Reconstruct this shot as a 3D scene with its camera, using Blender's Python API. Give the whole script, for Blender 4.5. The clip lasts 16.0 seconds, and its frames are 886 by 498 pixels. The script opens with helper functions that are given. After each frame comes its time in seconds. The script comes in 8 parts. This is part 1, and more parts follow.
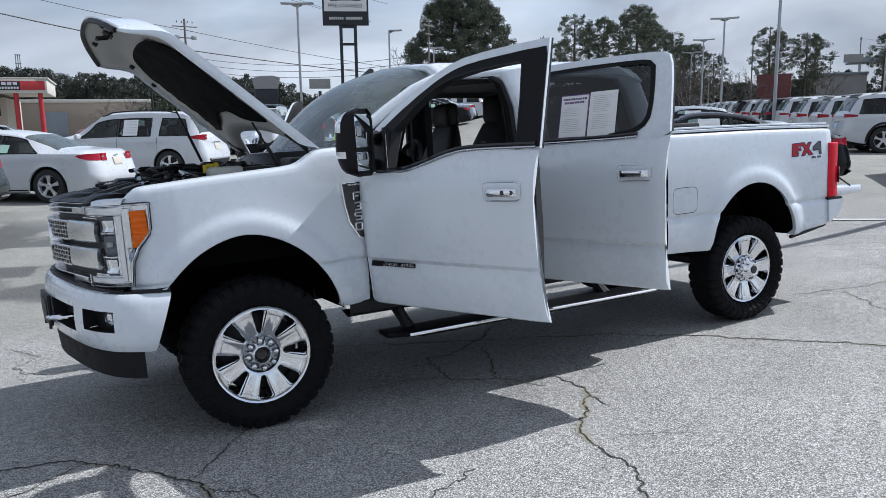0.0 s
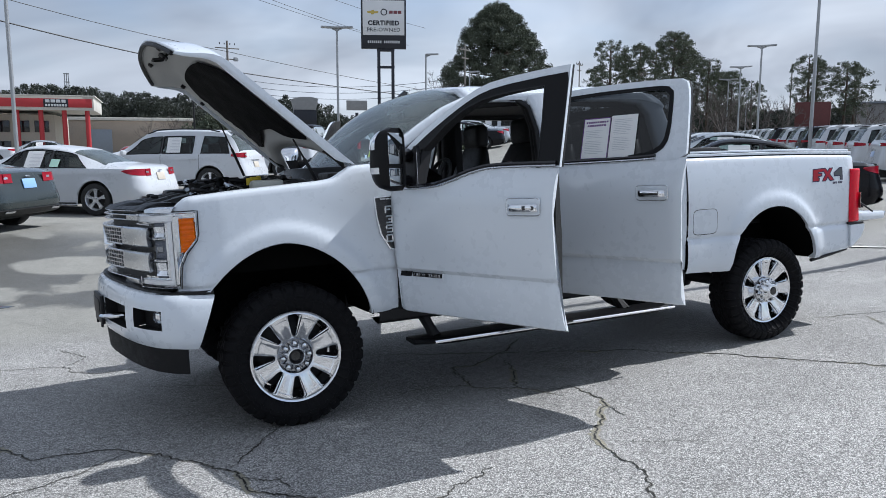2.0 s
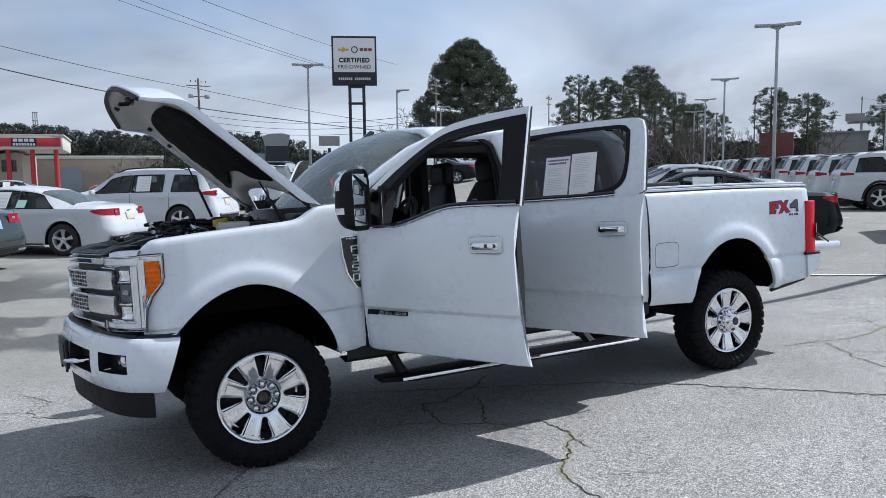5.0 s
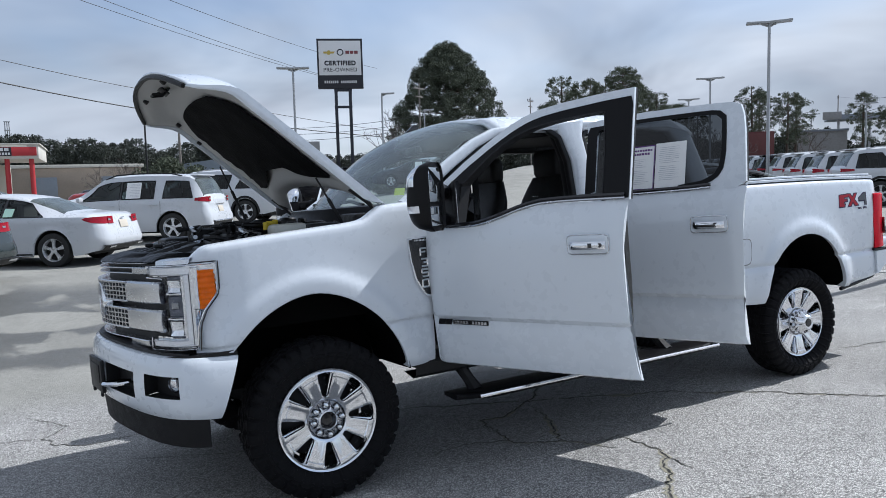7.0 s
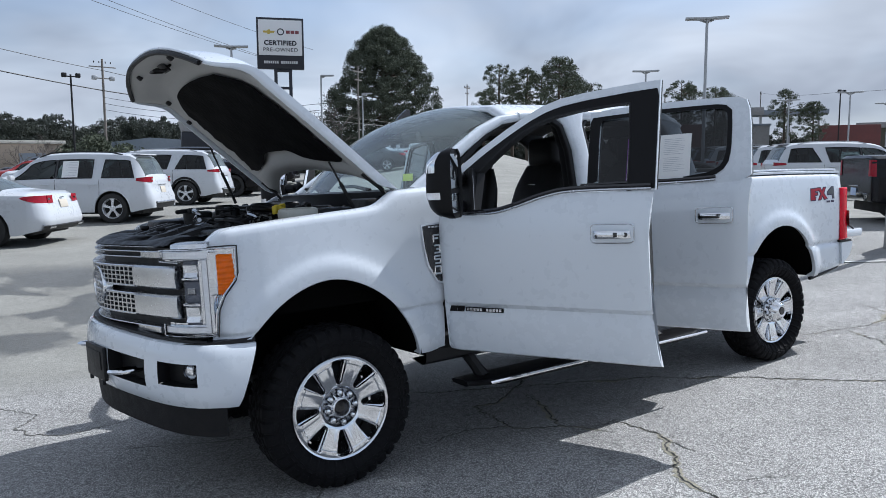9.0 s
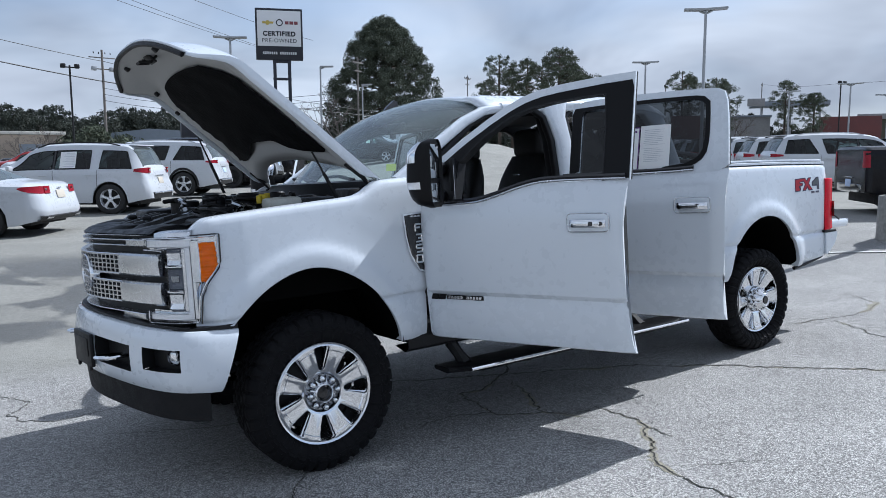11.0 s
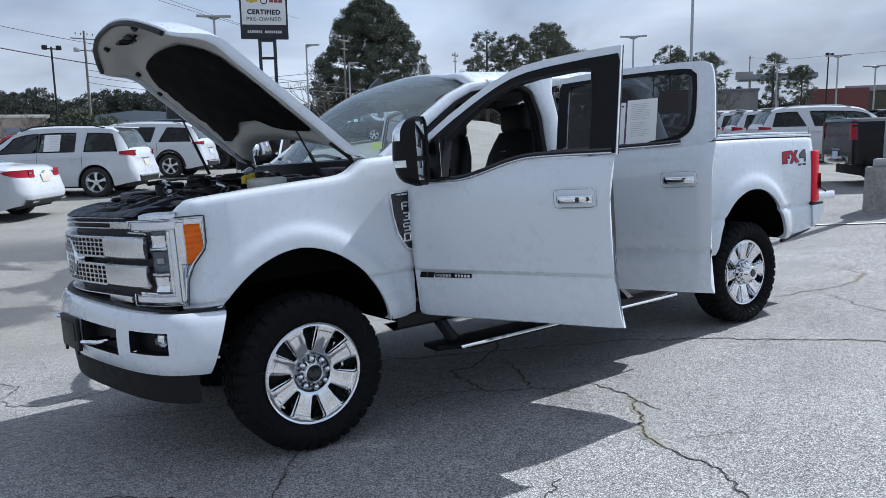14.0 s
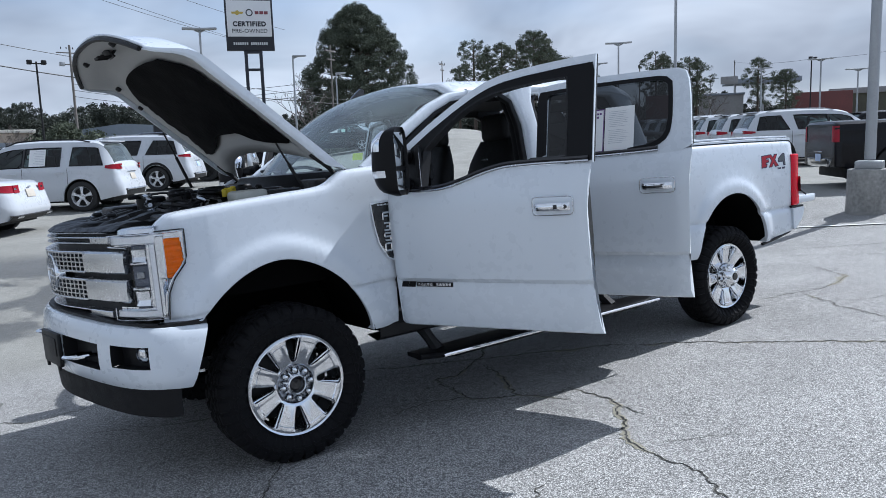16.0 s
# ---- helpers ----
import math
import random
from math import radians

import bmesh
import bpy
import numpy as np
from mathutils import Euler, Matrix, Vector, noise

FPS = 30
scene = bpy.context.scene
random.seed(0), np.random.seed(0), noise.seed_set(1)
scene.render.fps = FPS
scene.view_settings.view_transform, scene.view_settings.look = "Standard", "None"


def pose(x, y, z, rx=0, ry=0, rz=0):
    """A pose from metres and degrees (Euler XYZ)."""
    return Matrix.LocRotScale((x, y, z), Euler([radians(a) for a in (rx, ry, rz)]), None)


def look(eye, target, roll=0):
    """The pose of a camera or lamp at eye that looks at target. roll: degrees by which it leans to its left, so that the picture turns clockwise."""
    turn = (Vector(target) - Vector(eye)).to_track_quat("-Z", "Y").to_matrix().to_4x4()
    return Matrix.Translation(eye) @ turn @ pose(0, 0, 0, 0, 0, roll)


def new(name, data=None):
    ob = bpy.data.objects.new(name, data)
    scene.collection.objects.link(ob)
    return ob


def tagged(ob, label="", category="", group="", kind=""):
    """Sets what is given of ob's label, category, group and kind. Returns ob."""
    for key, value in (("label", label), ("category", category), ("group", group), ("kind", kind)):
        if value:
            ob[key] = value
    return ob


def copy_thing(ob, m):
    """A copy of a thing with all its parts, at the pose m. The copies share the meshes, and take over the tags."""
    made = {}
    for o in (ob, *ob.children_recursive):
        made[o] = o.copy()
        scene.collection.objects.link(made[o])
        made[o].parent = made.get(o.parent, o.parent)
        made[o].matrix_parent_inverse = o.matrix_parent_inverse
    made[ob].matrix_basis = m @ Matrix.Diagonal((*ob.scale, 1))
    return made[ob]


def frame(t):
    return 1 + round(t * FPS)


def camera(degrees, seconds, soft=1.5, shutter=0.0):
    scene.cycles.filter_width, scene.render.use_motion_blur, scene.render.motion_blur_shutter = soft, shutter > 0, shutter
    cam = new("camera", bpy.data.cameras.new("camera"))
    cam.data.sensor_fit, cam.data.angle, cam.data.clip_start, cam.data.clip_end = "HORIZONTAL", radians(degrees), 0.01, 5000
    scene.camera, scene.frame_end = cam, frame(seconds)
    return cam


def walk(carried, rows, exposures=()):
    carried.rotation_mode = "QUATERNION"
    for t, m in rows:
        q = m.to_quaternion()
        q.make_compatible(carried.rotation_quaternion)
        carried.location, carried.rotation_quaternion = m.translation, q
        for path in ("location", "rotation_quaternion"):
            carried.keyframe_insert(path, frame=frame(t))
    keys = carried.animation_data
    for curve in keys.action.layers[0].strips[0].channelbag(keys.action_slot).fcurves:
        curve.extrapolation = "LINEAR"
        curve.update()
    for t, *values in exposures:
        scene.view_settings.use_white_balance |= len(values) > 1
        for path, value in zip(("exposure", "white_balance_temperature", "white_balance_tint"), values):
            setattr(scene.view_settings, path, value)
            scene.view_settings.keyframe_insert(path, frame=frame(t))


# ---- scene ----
cam = camera(60.8, 16.0, soft=0.55)
# The lot under the truck slopes: the truck, its things and the path are given in the truck's own level frame.
LOT = Matrix(((0.99962, 0.00065, -0.02749, 0), (0.00065, 0.99888, 0.0473, 0), (0.02749, -0.0473, 0.9985, 0), (0, 0, 0, 1)))
PATH = [
    (0, (-0.972, -4.34, 1.611), (-0.076, -2.573, 1.333), -3.5),
    (0.5, (-1.024, -4.38, 1.604), (-0.125, -2.612, 1.352), -2.5),
    (1, (-1.042, -4.44, 1.592), (-0.123, -2.682, 1.334), -1.6),
    (1.5, (-1.045, -4.518, 1.586), (-0.157, -2.738, 1.371), -1.1),
    (2, (-1.059, -4.6, 1.581), (-0.234, -2.791, 1.366), -2.5),
    (2.5, (-1.058, -4.683, 1.599), (-0.244, -2.877, 1.326), -3.4),
    (3, (-1.07, -4.722, 1.626), (-0.25, -2.932, 1.275), -2.5),
    (3.5, (-1.058, -4.753, 1.631), (-0.188, -2.976, 1.338), -1.2),
    (4, (-1.041, -4.757, 1.628), (-0.136, -2.984, 1.437), -2.2),
    (4.5, (-1.032, -4.735, 1.628), (-0.136, -2.953, 1.482), -3.6),
    (5, (-1.034, -4.685, 1.614), (-0.141, -2.9, 1.483), -3.3),
    (5.2, (-1.054, -4.634, 1.613), (-0.167, -2.846, 1.479), -3.2),
    (7.5, (-1.452, -3.84, 1.612), (-0.471, -2.102, 1.489), -4.6),
    (8, (-1.595, -3.75, 1.636), (-0.562, -2.044, 1.502), -4.1),
    (8.5, (-1.696, -3.709, 1.637), (-0.648, -2.012, 1.489), -3.4),
    (9, (-1.729, -3.729, 1.643), (-0.634, -2.064, 1.47), -3.1),
    (9.2, (-1.737, -3.737, 1.635), (-0.609, -2.095, 1.449), -3.0),
    (11.3, (-1.64, -3.875, 1.627), (-0.572, -2.196, 1.426), -3.1),
    (11.5, (-1.621, -3.888, 1.62), (-0.606, -2.177, 1.416), -3.0),
    (12, (-1.633, -3.909, 1.597), (-0.747, -2.132, 1.362), -2.5),
    (12.5, (-1.641, -3.897, 1.623), (-0.788, -2.104, 1.381), -2.9),
    (13, (-1.655, -3.86, 1.615), (-0.744, -2.095, 1.383), -2.7),
    (13.5, (-1.658, -3.823, 1.622), (-0.656, -2.111, 1.37), -3.2),
    (14, (-1.655, -3.852, 1.625), (-0.55, -2.204, 1.371), -3.9),
    (14.5, (-1.642, -3.872, 1.631), (-0.476, -2.265, 1.392), -4.3),
    (15, (-1.632, -3.899, 1.621), (-0.453, -2.299, 1.4), -4.4),
    (15.5, (-1.614, -3.902, 1.632), (-0.443, -2.295, 1.415), -4.5),
    (16, (-1.622, -3.903, 1.628), (-0.494, -2.268, 1.394), -4.8),
]
EXPOSURES = [(0.0, 0.12, 5500, 10), (5.0, 0.12, 5480, 10), (9.0, 0.13, 5420, 10), (11.5, 0.13, 5300, 10), (16.0, 0.13, 5300, 10)]
walk(cam, [(t, LOT @ look(eye, target, roll)) for t, eye, target, roll in PATH], EXPOSURES)

# ---- sky, sun, exposure ----
world = bpy.data.worlds.new("sky")
scene.world = world
world.use_nodes = True
wn, wl = world.node_tree.nodes, world.node_tree.links
wn.clear()
SUN_AZ, SUN_EL = 0.2, 47.5
sky = wn.new("ShaderNodeTexSky")
sky.sky_type = "NISHITA"
sky.sun_disc = False
sky.sun_elevation = radians(SUN_EL)
sky.sun_rotation = radians(90 - SUN_AZ)
sky.air_density, sky.dust_density, sky.ozone_density = 1.0, 1.5, 1.5
geo = wn.new("ShaderNodeTexCoord")
sep = wn.new("ShaderNodeSeparateXYZ")
wl.new(geo.outputs["Generated"], sep.inputs[0])
# flat cloud layer: direction divided by height above the horizon
hgt = wn.new("ShaderNodeMath"); hgt.operation = "ADD"; hgt.inputs[1].default_value = 0.32
wl.new(sep.outputs["Z"], hgt.inputs[0])
hmx = wn.new("ShaderNodeMath"); hmx.operation = "MAXIMUM"; hmx.inputs[1].default_value = 0.06
wl.new(hgt.outputs[0], hmx.inputs[0])
dv = wn.new("ShaderNodeVectorMath"); dv.operation = "DIVIDE"
cmb = wn.new("ShaderNodeCombineXYZ")
for k in range(3):
    wl.new(hmx.outputs[0], cmb.inputs[k])
wl.new(geo.outputs["Generated"], dv.inputs[0])
wl.new(cmb.outputs[0], dv.inputs[1])
n1 = wn.new("ShaderNodeTexNoise")
n1.inputs["Scale"].default_value = 1.3
n1.inputs["Detail"].default_value = 4
n1.inputs["Roughness"].default_value = 0.55
n1.inputs["Distortion"].default_value = 0.5
wl.new(dv.outputs[0], n1.inputs["Vector"])
cr = wn.new("ShaderNodeValToRGB")
cr.color_ramp.elements[0].position, cr.color_ramp.elements[0].color = 0.34, (0.45, 0.455, 0.47, 1)
cr.color_ramp.elements[1].position, cr.color_ramp.elements[1].color = 0.66, (0.84, 0.835, 0.82, 1)
wl.new(n1.outputs[0], cr.inputs[0])
n2 = wn.new("ShaderNodeTexNoise")
n2.inputs["Scale"].default_value = 0.8
n2.inputs["Detail"].default_value = 4
wl.new(dv.outputs[0], n2.inputs["Vector"])
gap = wn.new("ShaderNodeMapRange")
gap.inputs["From Min"].default_value, gap.inputs["From Max"].default_value = 0.42, 0.62
gap.inputs["To Min"].default_value, gap.inputs["To Max"].default_value = 1.0, 0.45
wl.new(n2.outputs[0], gap.inputs[0])
skb = wn.new("ShaderNodeVectorMath"); skb.operation = "SCALE"; skb.inputs["Scale"].default_value = 0.13
wl.new(sky.outputs[0], skb.inputs[0])
mx = wn.new("ShaderNodeMixRGB")
wl.new(gap.outputs[0], mx.inputs[0])
wl.new(skb.outputs[0], mx.inputs[1])
wl.new(cr.outputs[0], mx.inputs[2])
bg = wn.new("ShaderNodeBackground")
bg.inputs["Strength"].default_value = 0.85
wl.new(mx.outputs[0], bg.inputs[0])
wo = wn.new("ShaderNodeOutputWorld")
wl.new(bg.outputs[0], wo.inputs[0])

sun = new("sun", bpy.data.lights.new("sun", "SUN"))
sun.data.energy, sun.data.angle, sun.data.color = 5.1, radians(0.6), (1.0, 0.915, 0.79)
sd = Vector((math.cos(radians(SUN_EL)) * math.cos(radians(SUN_AZ)), math.cos(radians(SUN_EL)) * math.sin(radians(SUN_AZ)), math.sin(radians(SUN_EL))))
sun.matrix_world = look(sd * 60, (0, 0, 0))


# ---- materials ----
MATS = {}


def mat(name, color, rough=0.5, metal=0.0, coat=0.0, vary=0.0, scale=8.0, bump=0.0, bscale=60.0, trans=0.0, emit=0.0, spec=0.5):
    """A principled material with two scales of noise in colour and roughness, and fine relief."""
    if name in MATS:
        return MATS[name]
    m = bpy.data.materials.new(name)
    m.use_nodes = True
    nt = m.node_tree
    n, l = nt.nodes, nt.links
    p = n["Principled BSDF"]
    p.inputs["Base Color"].default_value = (*color, 1)
    p.inputs["Roughness"].default_value = rough
    p.inputs["Metallic"].default_value = metal
    p.inputs["Coat Weight"].default_value = coat
    p.inputs["Coat Roughness"].default_value = 0.03
    p.inputs["Specular IOR Level"].default_value = spec
    p.inputs["Transmission Weight"].default_value = trans
    if emit:
        p.inputs["Emission Color"].default_value = (*color, 1)
        p.inputs["Emission Strength"].default_value = emit
    tc = n.new("ShaderNodeTexCoord")
    if vary:
        a = n.new("ShaderNodeTexNoise"); a.inputs["Scale"].default_value = scale; a.inputs["Detail"].default_value = 6
        b = n.new("ShaderNodeTexNoise"); b.inputs["Scale"].default_value = scale * 9; b.inputs["Detail"].default_value = 3
        l.new(tc.outputs["Object"], a.inputs["Vector"]); l.new(tc.outputs["Object"], b.inputs["Vector"])
        s = n.new("ShaderNodeMath"); s.operation = "ADD"
        l.new(a.outputs[0], s.inputs[0]); l.new(b.outputs[0], s.inputs[1])
        r = n.new("ShaderNodeMapRange")
        r.inputs["From Min"].default_value, r.inputs["From Max"].default_value = 0.6, 1.4
        r.inputs["To Min"].default_value, r.inputs["To Max"].default_value = 1 - vary, 1 + vary
        l.new(s.outputs[0], r.inputs[0])
        v = n.new("ShaderNodeVectorMath"); v.operation = "SCALE"; v.inputs[0].default_value = color
        l.new(r.outputs[0], v.inputs["Scale"]); l.new(v.outputs[0], p.inputs["Base Color"])
        r2 = n.new("ShaderNodeMapRange")
        r2.inputs["From Min"].default_value, r2.inputs["From Max"].default_value = 0.6, 1.4
        r2.inputs["To Min"].default_value, r2.inputs["To Max"].default_value = max(rough * 0.8, 0.01), min(rough * 1.25, 1)
        l.new(s.outputs[0], r2.inputs[0]); l.new(r2.outputs[0], p.inputs["Roughness"])
    if bump:
        c = n.new("ShaderNodeTexNoise"); c.inputs["Scale"].default_value = bscale; c.inputs["Detail"].default_value = 4
        l.new(tc.outputs["Object"], c.inputs["Vector"])
        u = n.new("ShaderNodeBump"); u.inputs["Strength"].default_value = bump; u.inputs["Distance"].default_value = 0.01
        l.new(c.outputs[0], u.inputs["Height"]); l.new(u.outputs[0], p.inputs["Normal"])
    MATS[name] = m
    return m


def glass(name, tint, gloss=0.02, ior=1.5, dust_haze=0.0):
    """Thin tinted glass: see-through tint with a mirror sheen that grows at grazing angles."""
    m = bpy.data.materials.new(name)
    m.use_nodes = True
    n, l = m.node_tree.nodes, m.node_tree.links
    n.clear()
    t = n.new("ShaderNodeBsdfTransparent"); t.inputs[0].default_value = (*tint, 1)
    g = n.new("ShaderNodeBsdfGlossy"); g.inputs["Roughness"].default_value = gloss
    f = n.new("ShaderNodeFresnel"); f.inputs[0].default_value = ior
    x = n.new("ShaderNodeMixShader"); o = n.new("ShaderNodeOutputMaterial")
    l.new(f.outputs[0], x.inputs[0]); l.new(t.outputs[0], x.inputs[1]); l.new(g.outputs[0], x.inputs[2]); l.new(x.outputs[0], o.inputs[0])
    if dust_haze:
        # a film of dust, its pale teal also standing in for sky haze
        d = n.new("ShaderNodeBsdfDiffuse"); d.inputs[0].default_value = (0.50, 0.60, 0.58, 1)
        q = n.new("ShaderNodeTexNoise"); q.inputs["Scale"].default_value = 3.5; q.inputs["Detail"].default_value = 6
        w = n.new("ShaderNodeMath"); w.operation = "MULTIPLY"; w.inputs[1].default_value = 2 * dust_haze
        y = n.new("ShaderNodeMixShader")
        l.new(q.outputs[0], w.inputs[0]); l.new(w.outputs[0], y.inputs[0]); l.new(x.outputs[0], y.inputs[1]); l.new(d.outputs[0], y.inputs[2]); l.new(y.outputs[0], o.inputs[0])
    MATS[name] = m
    return m


M_WHITE = mat("pearl white paint", (0.640, 0.68, 0.730), 0.28, 0.0, 0.8, 0.005, 2.0)
M_BODYIN = mat("grey primer inner panel", (0.40, 0.40, 0.39), 0.5, 0, 0, 0.08, 6)
M_BLACK = mat("black plastic", (0.007, 0.007, 0.008), 0.5, 0, 0, 0.25, 20, 0.1, 300, spec=0.35)
M_GLOSSBLACK = mat("gloss black", (0.012, 0.012, 0.014), 0.12, 0, 0.3, 0.1, 10)
M_TRIM = mat("black window trim", (0.004, 0.004, 0.005), 0.35, 0, 0, 0.15, 20, spec=0.18)
M_RUBBER = mat("tyre rubber", (0.006, 0.006, 0.007), 0.8, 0, 0, 0.3, 14, 0.25, 160, spec=0.2)
M_CHROME = mat("chrome", (0.80, 0.81, 0.83), 0.07, 1.0, 0, 0.04, 6)
M_SATIN = mat("satin chrome", (0.62, 0.63, 0.65), 0.24, 1.0, 0, 0.04, 10)
M_DARKMETAL = mat("dark chassis steel", (0.014, 0.014, 0.015), 0.6, 0.3, 0, 0.3, 9, 0.15, 90)
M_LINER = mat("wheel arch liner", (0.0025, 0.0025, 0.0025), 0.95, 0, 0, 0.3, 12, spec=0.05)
M_MAT = mat("insulation felt", (0.003, 0.003, 0.0035), 0.97, 0, 0, 0.35, 9, 0.5, 35, spec=0.1)
M_AMBER = mat("amber lens", (0.88, 0.185, 0.002), 0.22, 0, 0.1, 0.25, 40, spec=0.2)
M_RED = mat("red lens", (0.60, 0.004, 0.020), 0.22, 0, 0.0, 0.15, 30, spec=0.25)
M_LENS = mat("headlamp reflector", (0.78, 0.79, 0.81), 0.08, 1.0, 0.0, 0.12, 50)
M_LEATHER = mat("black leather", (0.005, 0.005, 0.005), 0.5, 0, 0, 0.25, 20, 0.3, 200)
M_PAPER = mat("white paper", (0.78, 0.78, 0.77), 0.7, 0, 0, 0.02, 12)
M_INK = mat("dark print", (0.03, 0.02, 0.06), 0.7)
M_PURPLE = mat("purple print", (0.10, 0.03, 0.16), 0.7)
M_GREYINK = mat("grey print", (0.50, 0.50, 0.53), 0.7)
M_YELLOW = mat("yellow plastic", (0.55, 0.42, 0.02), 0.5)
M_ENGINE = mat("engine black plastic", (0.004, 0.004, 0.0045), 0.42, 0, 0, 0.4, 15, 0.7, 24, spec=0.28)
M_RESERVOIR = mat("milky plastic", (0.45, 0.45, 0.40), 0.4, 0, 0, 0.1, 12)
M_BADGERED = mat("red decal", (0.33, 0.008, 0.020), 0.4, spec=0.25)
M_DECALGREY = mat("grey decal", (0.05, 0.055, 0.06), 0.35)
M_BLUE = mat("dark blue enamel", (0.06, 0.08, 0.13), 0.2, 0.4, 0.3)
M_DARKCHROME = mat("smoked chrome", (0.30, 0.31, 0.33), 0.14, 1.0, 0, 0.08, 20)
M_MIRROR = mat("mirror glass", (0.75, 0.77, 0.78), 0.02, 1.0)
M_GUIDE = mat("frosted light guide", (0.80, 0.81, 0.84), 0.14, 0.45, 0.6, 0.15, 90)
M_BLUEGREY = mat("blue-grey lamp housing", (0.09, 0.10, 0.13), 0.25, 0.2, 0.3, 0.1, 30)
G_TINT = glass("tinted glass", (0.10, 0.11, 0.12))
G_CLEAR = glass("windscreen glass", (0.70, 0.84, 0.86), 0.01, 2.1, 0.11)
G_BAND = glass("shade band glass", (0.38, 0.48, 0.56), 0.02, 1.2)
G_LENS = glass("clear lamp lens", (0.95, 0.96, 0.97), 0.01, 1.25)
G_SEDAN = glass("lightly tinted car glass", (0.62, 0.72, 0.70))
G_REAR = glass("dusty rear glass with sky haze", (0.45, 0.52, 0.52), 0.03, 1.9, 0.10)
G_CAR = glass("car window glass", (0.20, 0.24, 0.24), 0.02, 1.5)


# ---- mesh helpers ----
def part(name, bm, material, parent=None, label="", smooth=35, m=None):
    """Links a bmesh as one mesh object, under a thing or under a part where a parent is given."""
    bmesh.ops.recalc_face_normals(bm, faces=bm.faces)
    me = bpy.data.meshes.new(name)
    bm.to_mesh(me)
    bm.free()
    if smooth:
        me.polygons.foreach_set("use_smooth", [True] * len(me.polygons))
        me.set_sharp_from_angle(angle=radians(smooth))
    me.materials.append(material)
    ob = new(name, me)
    ob.parent = parent
    if m is not None:
        ob.matrix_basis = m
    if label:
        ob["label"] = label
    return ob


def thing(name, m, label, category, group="", kind=""):
    ob = new(name)
    ob.empty_display_size = 0.2
    ob.matrix_basis = m
    return tagged(ob, label, category, group, kind)


def grid(bm, rows, closed=False, caps=False):
    """A sheet of quads over rows of points; closed joins the last point of each row to its first."""
    vs = [[bm.verts.new(p) for p in r] for r in rows]
    n = len(vs[0])
    for a, b in zip(vs, vs[1:]):
        for i in range(n if closed else n - 1):
            j = (i + 1) % n
            bm.faces.new((a[i], a[j], b[j], b[i]))
    if caps:
        bm.faces.new(vs[0][::-1])
        bm.faces.new(vs[-1])
    return vs


def box(bm, c, s, bevel=0.0, m=None, seg=2):
    r = bmesh.ops.create_cube(bm, size=1.0, matrix=Matrix.Translation(c) @ Matrix.Diagonal((*s, 1)))
    vs = r["verts"]
    if bevel:
        es = list({e for v in vs for e in v.link_edges})
        q = bmesh.ops.bevel(bm, geom=es, offset=bevel, segments=seg, affect="EDGES", profile=0.5)
        vs = list({v for f in q["faces"] for v in f.verts} | {v for v in vs if v.is_valid})
    if m is not None:
        bmesh.ops.transform(bm, matrix=m, verts=[v for v in vs if v.is_valid])
    return bm


def tube(bm, pts, r, n=8, caps=True):
    pts = [Vector(p) for p in pts]
    rows = []
    for i, p in enumerate(pts):
        d = (pts[min(i + 1, len(pts) - 1)] - pts[max(i - 1, 0)]).normalized()
        u = d.cross((0, 0, 1) if abs(d.z) < 0.9 else (1, 0, 0)).normalized()
        w = d.cross(u)
        rr = r[i] if isinstance(r, (list, tuple)) else r
        rows.append([p + rr * (math.cos(2 * math.pi * k / n) * u + math.sin(2 * math.pi * k / n) * w) for k in range(n)])
    grid(bm, rows, True, caps)
    return bm


def lathe(bm, prof, n=48, m=None, a0=0.0, a1=2 * math.pi):
    """Turns a profile of (radius, y) round the y axis."""
    full = abs(a1 - a0 - 2 * math.pi) < 1e-6
    k = n if full else n + 1
    rows = []
    for r, y in prof:
        row = [Vector((r * math.cos(a0 + (a1 - a0) * i / n), y, r * math.sin(a0 + (a1 - a0) * i / n))) for i in range(k)]
        rows.append([m @ v for v in row] if m is not None else row)
    grid(bm, rows, full)
    return bm


def prism(bm, poly, f, depth, bevel=0.0):
    """A slab over a polygon of 2D points; f(a, b, d) gives the place at depth d."""
    lo = [bm.verts.new(f(a, b, 0)) for a, b in poly]
    hi = [bm.verts.new(f(a, b, depth)) for a, b in poly]
    faces = [bm.faces.new(lo), bm.faces.new(hi[::-1])]
    for i in range(len(poly)):
        j = (i + 1) % len(poly)
        faces.append(bm.faces.new((lo[i], hi[i], hi[j], lo[j])))
    if bevel:
        bmesh.ops.recalc_face_normals(bm, faces=faces)
        bmesh.ops.bevel(bm, geom=list({e for fc in faces for e in fc.edges}), offset=bevel, segments=2, affect="EDGES", profile=0.5)
    return bm


def lerp(t, pts):
    """Straight interpolation through sorted (t, value) pairs."""
    return float(np.interp(t, [p[0] for p in pts], [p[1] for p in pts]))


